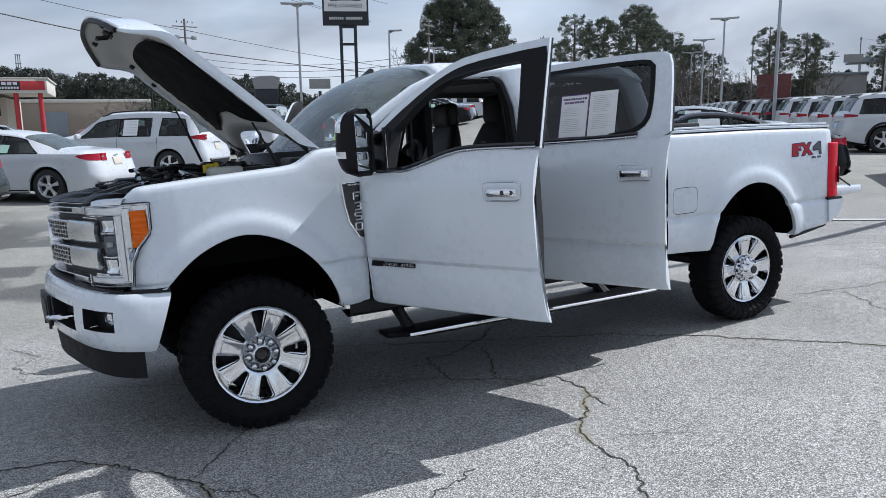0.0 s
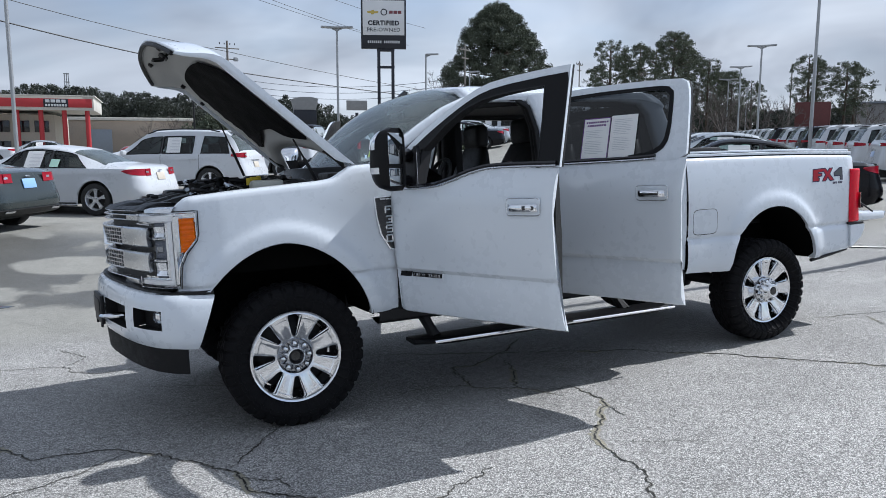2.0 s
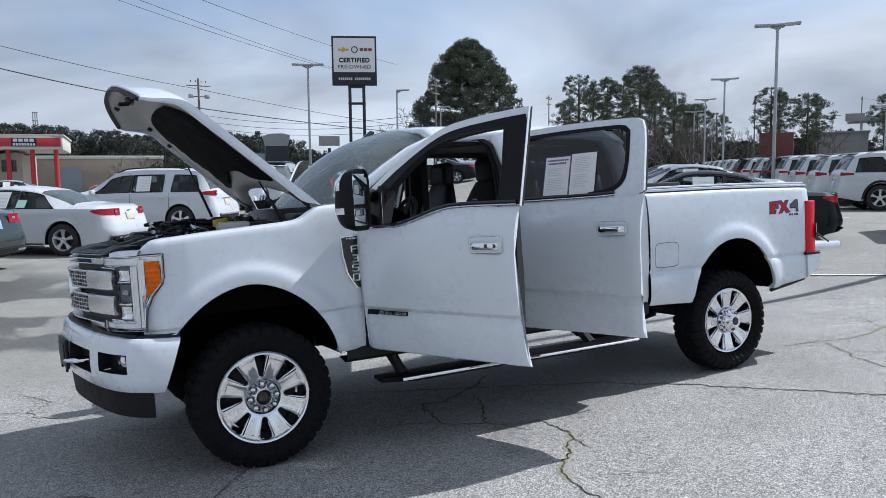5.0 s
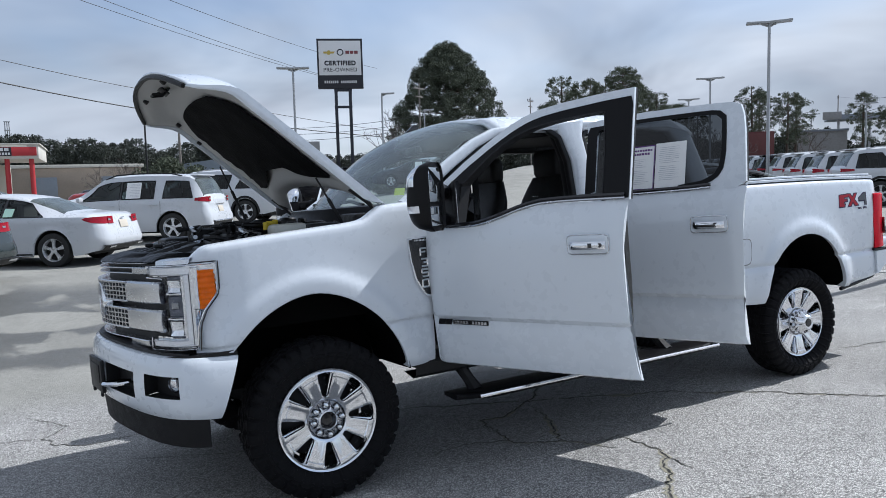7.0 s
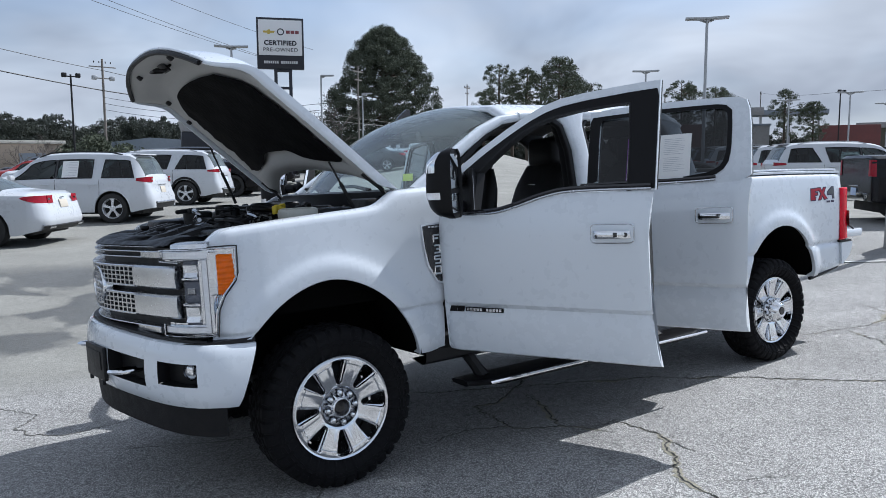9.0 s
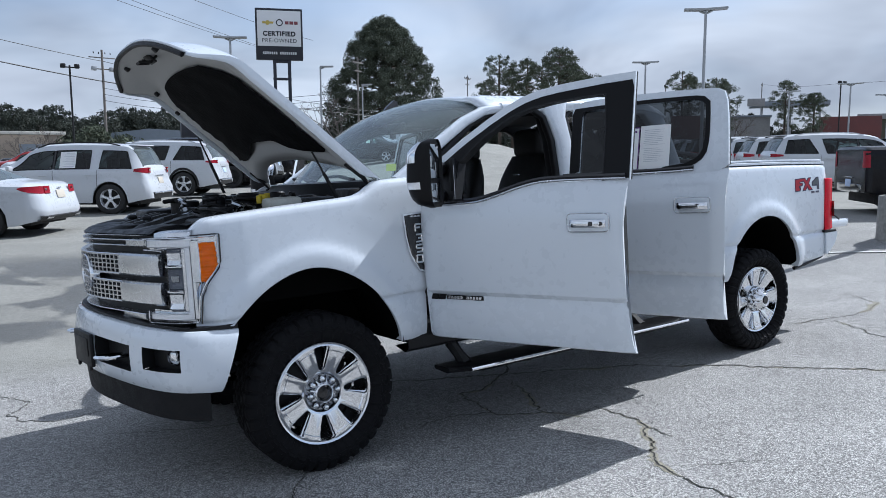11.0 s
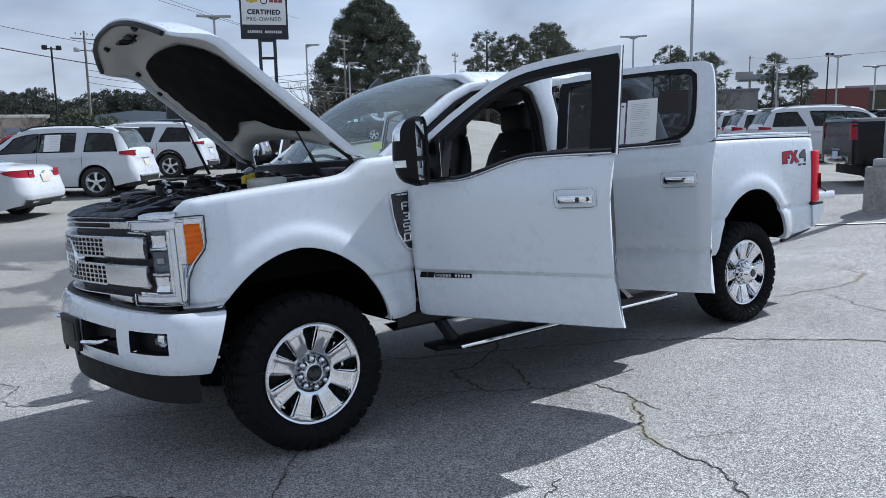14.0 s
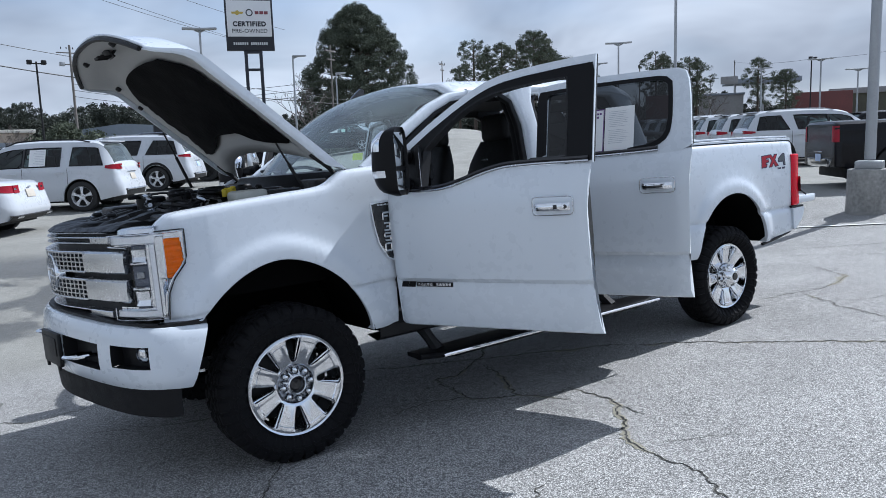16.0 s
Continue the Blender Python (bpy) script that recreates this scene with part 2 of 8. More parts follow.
def curve(t, pts):
    """Smooth interpolation through sorted (t, value) pairs."""
    xs = [p[0] for p in pts]
    ys = [p[1] for p in pts]
    if t <= xs[0]:
        return ys[0]
    if t >= xs[-1]:
        return ys[-1]
    i = max(k for k in range(len(xs)) if xs[k] <= t)
    h = xs[i + 1] - xs[i]
    u = (t - xs[i]) / h
    sl = lambda k: 0.0 if k in (0, len(xs) - 1) and False else (ys[min(k + 1, len(xs) - 1)] - ys[max(k - 1, 0)]) / (xs[min(k + 1, len(xs) - 1)] - xs[max(k - 1, 0)])
    a, b = sl(i) * h, sl(i + 1) * h
    return (2 * u**3 - 3 * u**2 + 1) * ys[i] + (u**3 - 2 * u**2 + u) * a + (-2 * u**3 + 3 * u**2) * ys[i + 1] + (u**3 - u**2) * b


def smooth(a, b, v):
    v = min(max((v - a) / (b - a), 0), 1)
    return v * v * (3 - 2 * v)


def ground_z(x, y):
    """Height of the lot: a sloping plane under the truck that runs out into level ground past a shallow gutter."""
    w = 1 - smooth(4.0, 10.0, math.hypot((x - 2.0) / 1.3, y - 0.5))
    # the lot climbs to a low bank far behind the cab
    u, v = (x + 1.69) * 0.588 + (y + 3.82) * 0.809, (y + 3.82) * 0.588 - (x + 1.69) * 0.809
    bank = 1.95 * math.exp(-(((u - 56) / 16) ** 2) - (v / 5) ** 2)
    p, q = (x + 1.1) * 0.788 + (y + 4.6) * 0.616, (y + 4.6) * 0.788 - (x + 1.1) * 0.616
    bank += min(max(0.011 * (p - 6), 0.0), 0.75) * math.exp(-((q / 24) ** 2))
    return w * (0.02749 * x - 0.0473 * y) / 0.9985 + (1 - w) * (0.45 + bank + 0.58 * math.exp(-((x - 19) / 7.5) ** 2 - ((y - 33) / 8.0) ** 2) - 0.22 * math.exp(-((x + 0.8) / 4.6) ** 2 - ((y - 13.0) / 4.8) ** 2))


# ---- the pickup truck ----
CY = 0.96
TRUCK = thing("pickup_truck", LOT, "white lifted crew cab pickup truck with hood and doors open", "pickup truck")


def mir(y, side):
    return y if side < 0 else 2 * CY - y


def arch(x, cx, a, base, h, p=2.5):
    u = abs(x - cx) / a
    return base + h * max(1 - u**p, 0) ** (1 / p) if u < 1 else -1


def side_panel(name, x0, x1, cx, a, base, h, bottom, top, yprof, plan, side, label="", p=2.0):
    """An outer body side with a flared wheel arch, from columns between its lower edge and its top line."""
    xs = set(np.linspace(x0, x1, 34).tolist())
    xs |= {cx + a * math.sin(t) for t in np.linspace(-math.pi / 2, math.pi / 2, 41) if x0 < cx + a * math.sin(t) < x1}
    rows = []
    for x in sorted(xs):
        zt = curve(x, top)
        zb = max(lerp(x, bottom), arch(x, cx, a, base, h, p))
        row = []
        inarch = arch(x, cx, a, base, h, p) > lerp(x, bottom)
        z0 = lerp(x, bottom)
        fixed = [z0 + (0.915 - z0) * k / 6 for k in range(7)] + [0.922, 0.930, 0.940, 0.948, 0.956] + [0.975 + (zt - 0.975) * k / 22 for k in range(23)]
        pts = [max(z, zb + 0.0008 * k) for k, z in enumerate(fixed)]
        ys = []
        for z in pts:
            rho = ((abs(x - cx) / a) ** p + (max(z - base, 0) / h) ** p) ** (1 / p)
            fl = -0.022 * (1 - smooth(1.12, 1.26, rho)) - 0.016 * (1 - smooth(1.0, 1.5, rho))
            ys.append(curve(z, yprof) + lerp(x, plan) + fl)
        row.append((x, mir(ys[0] + (0.030 if inarch else 0.075), side), zb + (0.006 if inarch else 0.0)))
        row.append((x, mir(ys[0] + 0.004, side), zb - 0.004))
        row += [(x, mir(y, side), z) for y, z in zip(ys, pts)]
        y1 = ys[-1]
        row += [(x, mir(y1 + 0.012, side), zt + 0.016), (x, mir(y1 + 0.035, side), zt + 0.024), (x, mir(y1 + 0.10, side), zt + 0.026), (x, mir(y1 + 0.105, side), zt - 0.04)]
        rows.append(row)
    bm = bmesh.new()
    grid(bm, rows)
    return part(name, bm, M_WHITE, TRUCK, label, 40)


YPROF = [(0.55, 0.02), (0.68, 0.0), (0.74, -0.013), (0.86, -0.018), (0.915, -0.018), (0.930, -0.011), (0.940, -0.013), (0.957, -0.030), (1.2, -0.038), (1.38, -0.036), (1.50, -0.026), (1.58, -0.010), (1.66, 0.012)]
HOODLINE = [(-0.70, 1.345), (-0.66, 1.376), (-0.60, 1.432), (-0.56, 1.449), (-0.42, 1.462), (-0.27, 1.475), (0.05, 1.495), (0.22, 1.506), (0.29, 1.515), (0.33, 1.530), (0.39, 1.566), (0.43, 1.586), (0.47, 1.593), (0.56, 1.598), (0.72, 1.606)]
# wheel arches: centre, half width, height, roundness
ARCHES = ((-0.045, 0.55, 0.55, 1.8), (4.066, 0.485, 0.525, 2.0))
for sd_ in (-1, 1):
    side_panel("front_fender", -0.66, 0.695, *ARCHES[0][:2], 0.62, ARCHES[0][2], [(-0.66, 0.915), (-0.3, 0.915), (-0.29, 0.67), (0.695, 0.67)], HOODLINE, YPROF,
               [(-0.66, 0.05), (-0.56, 0.015), (-0.40, 0.0), (0.695, 0.0)], sd_, p=ARCHES[0][3])
    side_panel("bed_side", 3.145, 5.08, *ARCHES[1][:2], 0.62, ARCHES[1][2], [(3.14, 0.662), (3.53, 0.645), (4.6, 0.665), (4.95, 0.708), (5.11, 0.722)], [(3.14, 1.545), (4.2, 1.535), (5.11, 1.51)],
               [(0.62, 0.02), (0.66, 0.0), (0.70, -0.020), (0.76, -0.028), (0.86, -0.030), (0.915, -0.026), (0.930, -0.014), (0.940, -0.016), (0.955, -0.029), (1.2, -0.04), (1.38, -0.034), (1.5, -0.02), (1.58, -0.005)], [(3.14, 0.0), (4.95, 0.0), (5.05, 0.012), (5.11, 0.06)], sd_, p=ARCHES[1][3])
    # rail along the bed: two stepped caps with dark joints between them
    rz = lambda x: curve(x, [(3.14, 1.571), (4.2, 1.561), (5.11, 1.536)])
    for nm_, y0, y1, z0, z1, mt in (("bed_rail_joint", 0.020, 0.10, 0.0, 0.006, M_BLACK), ("bed_rail_cap", 0.012, 0.12, 0.006, 0.027, M_WHITE), ("bed_rail_joint", 0.050, 0.13, 0.027, 0.032, M_BLACK), ("bed_rail_cap", 0.042, 0.15, 0.032, 0.048, M_WHITE)):
        bm = bmesh.new()
        grid(bm, [[(x, mir(y, sd_), rz(x) + z) for y, z in ((y0 + 0.004, z0), (y0, z0 + 0.003), (y0, z1 - 0.004), (y0 + 0.006, z1), (y1, z1), (y1, z0))] for x in np.linspace(3.16, 5.06, 10)], True, True)
        part(nm_, bm, mt, TRUCK)
    bm = bmesh.new()
    box(bm, (4.1, mir(0.14, sd_), 1.385), (1.95, 0.03, 0.33), 0.01)
    part("bed_inner_wall", bm, M_BODYIN, TRUCK)
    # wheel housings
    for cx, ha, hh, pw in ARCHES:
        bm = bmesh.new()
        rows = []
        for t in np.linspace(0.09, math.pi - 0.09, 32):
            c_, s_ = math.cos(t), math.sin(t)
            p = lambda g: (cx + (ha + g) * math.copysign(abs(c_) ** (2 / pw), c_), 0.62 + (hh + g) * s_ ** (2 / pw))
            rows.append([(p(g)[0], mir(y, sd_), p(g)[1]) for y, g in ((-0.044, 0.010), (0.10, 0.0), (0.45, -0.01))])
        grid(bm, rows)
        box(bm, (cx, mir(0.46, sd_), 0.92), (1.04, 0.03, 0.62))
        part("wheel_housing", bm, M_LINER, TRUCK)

# ---- wheels ----


def wheel(m, rear):
    w = thing("wheel_tmp", m, "", "")
    R = 0.447
    bm = bmesh.new()
    n = 36
    side = [(0.262, 0.02), (0.286, 0.004), (0.294, -0.006), (0.318, -0.020), (0.342, -0.025), (0.345, -0.029), (0.348, -0.026), (0.362, -0.027), (0.365, -0.030), (0.368, -0.026), (0.384, -0.022)]
    if rear:
        side[:4] = [(0.262, 0.060), (0.286, 0.046), (0.295, 0.012), (0.318, -0.014)]
    prof = [(r_, y_, 0) for r_, y_ in side]
    prof += [(0.394, -0.018, 1), (0.402, -0.013, 2), (0.416, -0.004, 2), (0.424, 0.006, 2), (0.430, 0.014, 2)]
    prof += [(0.434, y_, 3) for y_ in np.linspace(0.018, 0.228, 34)]
    prof += [(0.430, 0.232, 2), (0.424, 0.240, 2), (0.416, 0.250, 2), (0.402, 0.259, 2), (0.394, 0.264, 1)] + [(r_, 0.246 - y_, 0) for r_, y_ in side[::-1]]

    def lug(th, y_, kind_):
        """Height of the tread pattern: staggered shoulder blocks and slanted centre blocks."""
        ph = th * n / (2 * math.pi)
        if kind_ == 1:
            return 0.004 if (ph + (0.5 if y_ > 0.123 else 0)) % 1 < 0.55 else 0.0
        if kind_ == 2 or y_ < 0.078 or y_ > 0.168:
            f = (ph + (0.5 if y_ > 0.123 else 0.0) + (0.09 if kind_ == 2 and int(ph) % 2 else 0)) % 1
            return 0.0125 if f < 0.68 and not (0.056 < y_ < 0.063 or 0.183 < y_ < 0.190) else 0.0
        k_ = int((y_ - 0.078) / 0.030)
        f = (ph + 0.33 * k_ + (y_ - 0.123) * 6) % 1
        return 0.0125 if f < 0.74 and 0.003 < (y_ - 0.078) % 0.030 < 0.027 else 0.0

    m_ = n * 9
    grid(bm, [[((r_ + lug(2 * math.pi * k / m_, y_, kd)) * math.cos(2 * math.pi * k / m_), y_ - (0.006 * (lug(2 * math.pi * k / m_, y_, kd) > 0) * (1 if y_ < 0.123 else -1) if kd in (1, 2) else 0), (r_ + lug(2 * math.pi * k / m_, y_, kd)) * math.sin(2 * math.pi * k / m_)) for k in range(m_)] for r_, y_, kd in prof], True)
    tyre = part("tyre", bm, M_RUBBER, TRUCK, "chunky all-terrain black tyre", 40, m)
    inset = Matrix.Translation((0, 0.026 if rear else 0.007, 0))
    bm = bmesh.new()
    lathe(bm, [(0.245, 0.20), (0.250, 0.08), (0.262, 0.045), (0.266, 0.020)], 96)
    # eight flat spokes round U-shaped windows: one faceted face with deep bright walls and a turned lip
    PITCH = math.pi / 8
    half = lambda r: PITCH * lerp(r, [(0.128, 0.0), (0.130, 0.16), (0.134, 0.26), (0.142, 0.335), (0.155, 0.37), (0.20, 0.45), (0.24, 0.50), (0.258, 0.50), (0.264, 0.45), (0.268, 0.34), (0.270, 0.0)])
    face_y = lambda r: lerp(r, [(0.106, 0.020), (0.112, 0.012), (0.122, 0.008), (0.15, 0.003), (0.20, -0.005), (0.240, -0.0105), (0.246, -0.0150), (0.266, -0.0175), (0.274, -0.0165), (0.277, -0.010), (0.282, -0.011), (0.288, -0.014), (0.292, -0.008), (0.293, 0.02)])
    radii = (0.106, 0.112, 0.122, 0.127, 0.1285, 0.130, 0.132, 0.134, 0.138, 0.142, 0.148, 0.155, 0.175, 0.20, 0.22, 0.24, 0.246, 0.250, 0.254, 0.258, 0.262, 0.265, 0.268, 0.2695, 0.271, 0.274, 0.277, 0.282, 0.288, 0.292, 0.293)
    for i in range(8):
        for sg in (-1, 1):
            a0 = 2 * math.pi * (i + 0.5) / 8
            rows = []
            for r in radii:
                hw = half(r)
                open_ = 1.0 if hw > 0 else 0.0
                cols = [((PITCH - hw) * k / 4, -0.0015 * open_ * (k == 3)) for k in range(5)]
                cols += [(PITCH - hw * 0.96, 0.004 * open_), (PITCH - hw * 0.90, 0.014 * open_), (PITCH - hw * 0.76, 0.017 * open_), (PITCH - hw * 0.70, 0.024 * open_), (PITCH - hw * 0.60, 0.105 * open_)]
                rows.append([(r * math.cos(a0 + sg * t_), face_y(r) + d_, r * math.sin(a0 + sg * t_)) for t_, d_ in cols])
            grid(bm, rows)
    bmesh.ops.remove_doubles(bm, verts=bm.verts, dist=0.0001)
    part("rim", bm, M_CHROME, tyre, "polished eight-spoke chrome rim", 24, inset)
    bm = bmesh.new()
    lathe(bm, [(0.24, 0.13), (0.20, 0.11), (0.16, 0.11), (0.10, 0.08)], 40)
    part("brake_disc", bm, M_DARKMETAL, tyre, "", 35, inset)
    bm = bmesh.new()
    lathe(bm, [(0.110, 0.030), (0.112, 0.010), (0.108, 0.006), (0.104, 0.012), (0.102, 0.034), (0.060, 0.036)], 48)
    part("hub_dish", bm, M_DARKCHROME, tyre, "dark recessed lug dish", 35, inset)
    bm = bmesh.new()
    if rear:
        scallop = lambda th, r: 1 - 0.17 * max(0.0, math.cos(8 * (th - math.pi / 8 - 0.08))) ** 4 * smooth(0.062, 0.085, r)
        grid(bm, [[(r0 * scallop(th, r0) * math.cos(th), y0, r0 * scallop(th, r0) * math.sin(th)) for th in np.linspace(0, 2 * math.pi, 96, endpoint=False)] for r0, y0 in ((0.108, 0.03), (0.107, -0.020), (0.103, -0.040), (0.095, -0.048), (0.078, -0.062), (0.066, -0.084), (0.058, -0.094), (0.050, -0.096), (0.044, -0.090), (0.0, -0.089))], True)
    else:
        lathe(bm, [(0.064, 0.036), (0.061, 0.006), (0.056, -0.014), (0.049, -0.020), (0.044, -0.014), (0.041, 0.02), (0.0, 0.022)], 40)
        star = lambda th: max(0.0, math.cos(8 * (th - 0.47))) ** 3
        grid(bm, [[(r0 * math.cos(th) + k * star(th) * math.cos(th), y0 + dy * star(th), r0 * math.sin(th) + k * star(th) * math.sin(th)) for th in np.linspace(0, 2 * math.pi, 96, endpoint=False)] for r0, k, y0, dy in ((0.050, 0.0, -0.018, 0.0), (0.060, 0.010, -0.006, 0.0), (0.063, 0.030, 0.010, 0.004), (0.063, 0.038, 0.036, 0.0))], True)
    part("hub_cap", bm, M_CHROME, tyre, "chrome hub ring", 35, inset)
    nut = None
    for i in range(8):
        a = 2 * math.pi * (i + 0.1) / 8
        mm = Matrix.Rotation(-a, 4, "Y") @ Matrix.Translation((0.088 if rear else 0.083, -0.012 if rear else 0.007, 0))
        if nut is None:
            nut = part("lug_nut", lathe(bmesh.new(), [(0.0165, 0.034), (0.0165, -0.010), (0.0125, -0.018), (0.0, -0.021)], 8), M_CHROME, tyre, "", 30, mm)
        else:
            o_ = new("lug_nut", nut.data)
            o_.parent = tyre
            o_.matrix_basis = mm
    bm = bmesh.new()
    if rear:
        lathe(bm, [(0.034, -0.0930), (0.031, -0.0955), (0.0, -0.096)], 24)
    else:
        lathe(bm, [(0.040, -0.004), (0.030, 0.008), (0.0, 0.01)], 24)
    part("hub_centre", bm, M_GLOSSBLACK, tyre, "", 35, inset)
    bpy.data.objects.remove(w)
    return tyre


for cx, rear in ((0.0, False), (4.035, True)):
    size = Matrix.Scale(0.965 if rear else 1.0, 4)
    wheel(Matrix.Translation((cx, 0.0, 0.447 * size[0][0])) @ Matrix.Rotation(0.39 if rear else 0.0, 4, "Y") @ size, rear)
    wheel(Matrix.Translation((cx, 2 * CY, 0.447 * size[0][0])) @ Matrix.Rotation(math.pi, 4, "Z") @ size, rear)

# ---- chassis ----
bm = bmesh.new()
for y in (0.55, 1.37):
    box(bm, (2.2, y, 0.70), (6.0, 0.08, 0.16), 0.01)
for x in (0.0, 1.0, 2.2, 3.3, 4.8):
    box(bm, (x, CY, 0.70), (0.12, 0.9, 0.10), 0.01)
part("chassis_frame", bm, M_DARKMETAL, TRUCK)
for x in (0.0, 4.07):
    bm = bmesh.new()
    tube(bm, [(x, 0.25, 0.447), (x, 0.7, 0.447), (x, 1.67, 0.447)], 0.055, 12)
    lathe(bm, [(0.0, -0.14), (0.10, -0.10), (0.15, 0.0), (0.10, 0.10), (0.0, 0.14)], 20, Matrix.Translation((x, 1.1, 0.447)) @ Matrix.Rotation(math.pi / 2, 4, "X"))
    box(bm, (x + 0.1, 0.42, 0.62), (0.09, 0.09, 0.36), 0.02)
    part("axle", bm, M_DARKMETAL, TRUCK)
bm = bmesh.new()
box(bm, (1.9, CY, 0.62), (2.5, 1.82, 0.05), 0.01)
box(bm, (0.0, CY, 0.80), (1.2, 1.0, 0.05), 0.01)
part("underbody", bm, M_DARKMETAL, TRUCK)
for sd_ in (-1, 1):
    bm = bmesh.new()
    grid(bm, [[(x, mir(y, sd_), z) for y, z in ((0.16, 0.60), (0.04, 0.575), (-0.004, 0.60), (-0.012, 0.665), (0.03, 0.73), (0.22, 0.745))] for x in np.linspace(0.56, 3.13, 6)])
    part("rocker_panel", bm, M_WHITE if sd_ > 0 else M_BLACK, TRUCK)
    # power running board, let down, with a bright edge strip
    bm = bmesh.new()
    rows = []
    for x in np.linspace(0.74, 2.82, 12):
        e = min(smooth(0.735, 0.90, x), smooth(2.84, 2.72, x)) * 2 - 1
        rows.append([(x, mir((-0.06 if q >= 0 else 0.0) - 0.20 * max(q, 0) * (0.75 + 0.25 * e), sd_), 0.472 + dz) for q, dz in ((-1, -0.022), (-1, 0.0), (0.55, 0.008), (0.92, 0.004), (1, -0.008), (0.98, -0.022), (0.8, -0.028))])
    grid(bm, rows, True, True)
    rb = part("running_board", bm, M_TRIM, TRUCK, "black running board let down beside the cab")
    bm = bmesh.new()
    grid(bm, [[(x, mir(y, sd_), z) for y, z in ((-0.246, 0.481), (-0.256, 0.480), (-0.264, 0.472), (-0.263, 0.464))] for x in np.linspace(0.84, 2.80, 4)])
    part("edge_strip", bm, M_CHROME, rb)
    for x in (0.89, 2.45):
        bm = bmesh.new()
        tube(bm, [(x - 0.02, mir(0.18, sd_), 0.62), (x, mir(0.06, sd_), 0.60), (x + 0.02, mir(-0.01, sd_), 0.52), (x + 0.03, mir(-0.08, sd_), 0.455)], [0.035, 0.04, 0.035, 0.045], 8)
        part("step_bracket", bm, M_BLACK, rb)
    # added pale plate behind the front wheel, in place of sunlit ground showing through
    bm = bmesh.new()
    box(bm, (0.56, mir(0.15, sd_), 0.70), (0.012, 0.16, 0.10), 0.003)
    part("splash_guard", bm, M_RESERVOIR, TRUCK)

# ---- front end: plan curves of the face and the bumper ----
FACE = [(-0.50, -0.036), (-0.60, -0.030), (-0.68, -0.004), (-0.745, 0.045), (-0.80, 0.13), (-0.845, 0.24), (-0.885, 0.38), (-0.938, 0.58), (-0.985, 0.77), (-1.002, 0.96)]
FACE += [(x, 2 * CY - y) for x, y in FACE[-2::-1]]
BUMP = [(-0.470, -0.066), (-0.55, -0.067), (-0.66, -0.062), (-0.75, -0.035), (-0.83, 0.04), (-0.90, 0.16), (-0.96, 0.32), (-1.02, 0.54), (-1.065, 0.76), (-1.08, 0.96)]
BUMP += [(x, 2 * CY - y) for x, y in BUMP[-2::-1]]


def along(poly):
    """A plan curve by arc length: f(s, out) gives x, y at s metres, pushed outwards."""
    pts = [Vector((*p, 0)) for p in poly]
    fine = []
    for i in range(len(pts) - 1):
        p0, p1, p2, p3 = pts[max(i - 1, 0)], pts[i], pts[i + 1], pts[min(i + 2, len(pts) - 1)]
        for k in range(8):
            t = k / 8
            fine.append(0.5 * (2 * p1 + (p2 - p0) * t + (2 * p0 - 5 * p1 + 4 * p2 - p3) * t * t + (3 * p1 - p0 - 3 * p2 + p3) * t**3))
    fine.append(pts[-1])
    ss = [0.0]
    for a, b in zip(fine, fine[1:]):
        ss.append(ss[-1] + (b - a).length)

    def f(s, out=0.0):
        s = min(max(s, 0), ss[-1])
        i = min(int(np.searchsorted(ss, s, side="right")) - 1, len(fine) - 2)
        u = (s - ss[i]) / (ss[i + 1] - ss[i])
        j = min(i + 1, len(fine) - 2)
        d = (fine[i + 1] - fine[i]).normalized().lerp((fine[j + 1] - fine[j]).normalized(), u * 0.5)
        p = fine[i].lerp(fine[i + 1], u)
        return p.x - out * d.y, p.y + out * d.x

    return f, ss[-1]


face, FLEN = along(FACE)
bump, BLEN = along(BUMP)


def strip(name, f, s0, s1, prof, material, parent, n=24, label="", closed=True, angle=35):
    """A bar that follows a plan curve; prof holds (out, z) pairs, or is a function of s."""
    bm = bmesh.new()
    rows = []
    for s in np.linspace(s0, s1, n):
        pr = prof(s) if callable(prof) else prof
        rows.append([(*f(s, o), z) for o, z in pr])
    grid(bm, rows, closed, closed)
    return part(name, bm, material, parent, label, angle)


def slab(z0, z1, o0, o1, b=0.008):
    return [(o0, z0), (o1 - b, z0), (o1, z0 + b), (o1, z1 - b), (o1 - b, z1), (o0, z1)]


def mesh_window(bm, f, s0, s1, z0, z1, o, cols, rows_, gap=0.3):
    """Egg-crate grid bars."""
    for i in range(cols + 1):
        s = s0 + (s1 - s0) * i / cols
        hw = (s1 - s0) / cols * gap / 2
        grid(bm, [[(*f(s + q * hw, oo), z) for q, oo in ((-1, o - 0.02), (-1, o), (1, o), (1, o - 0.02))] for z in (z0, z1)])
    for j in range(rows_ + 1):
        z = z0 + (z1 - z0) * j / rows_
        hz = (z1 - z0) / rows_ * gap / 2
        grid(bm, [[(*f(s, oo), z + q * hz) for q, oo in ((-1, o - 0.02), (-1, o), (1, o), (1, o - 0.02))] for s in np.linspace(s0, s1, cols + 1)])


grille = strip("grille_backing", face, 0.30, FLEN - 0.30, slab(0.93, 1.40, -0.10, -0.045), M_BLACK, TRUCK, 40, "black grille behind bright bars")


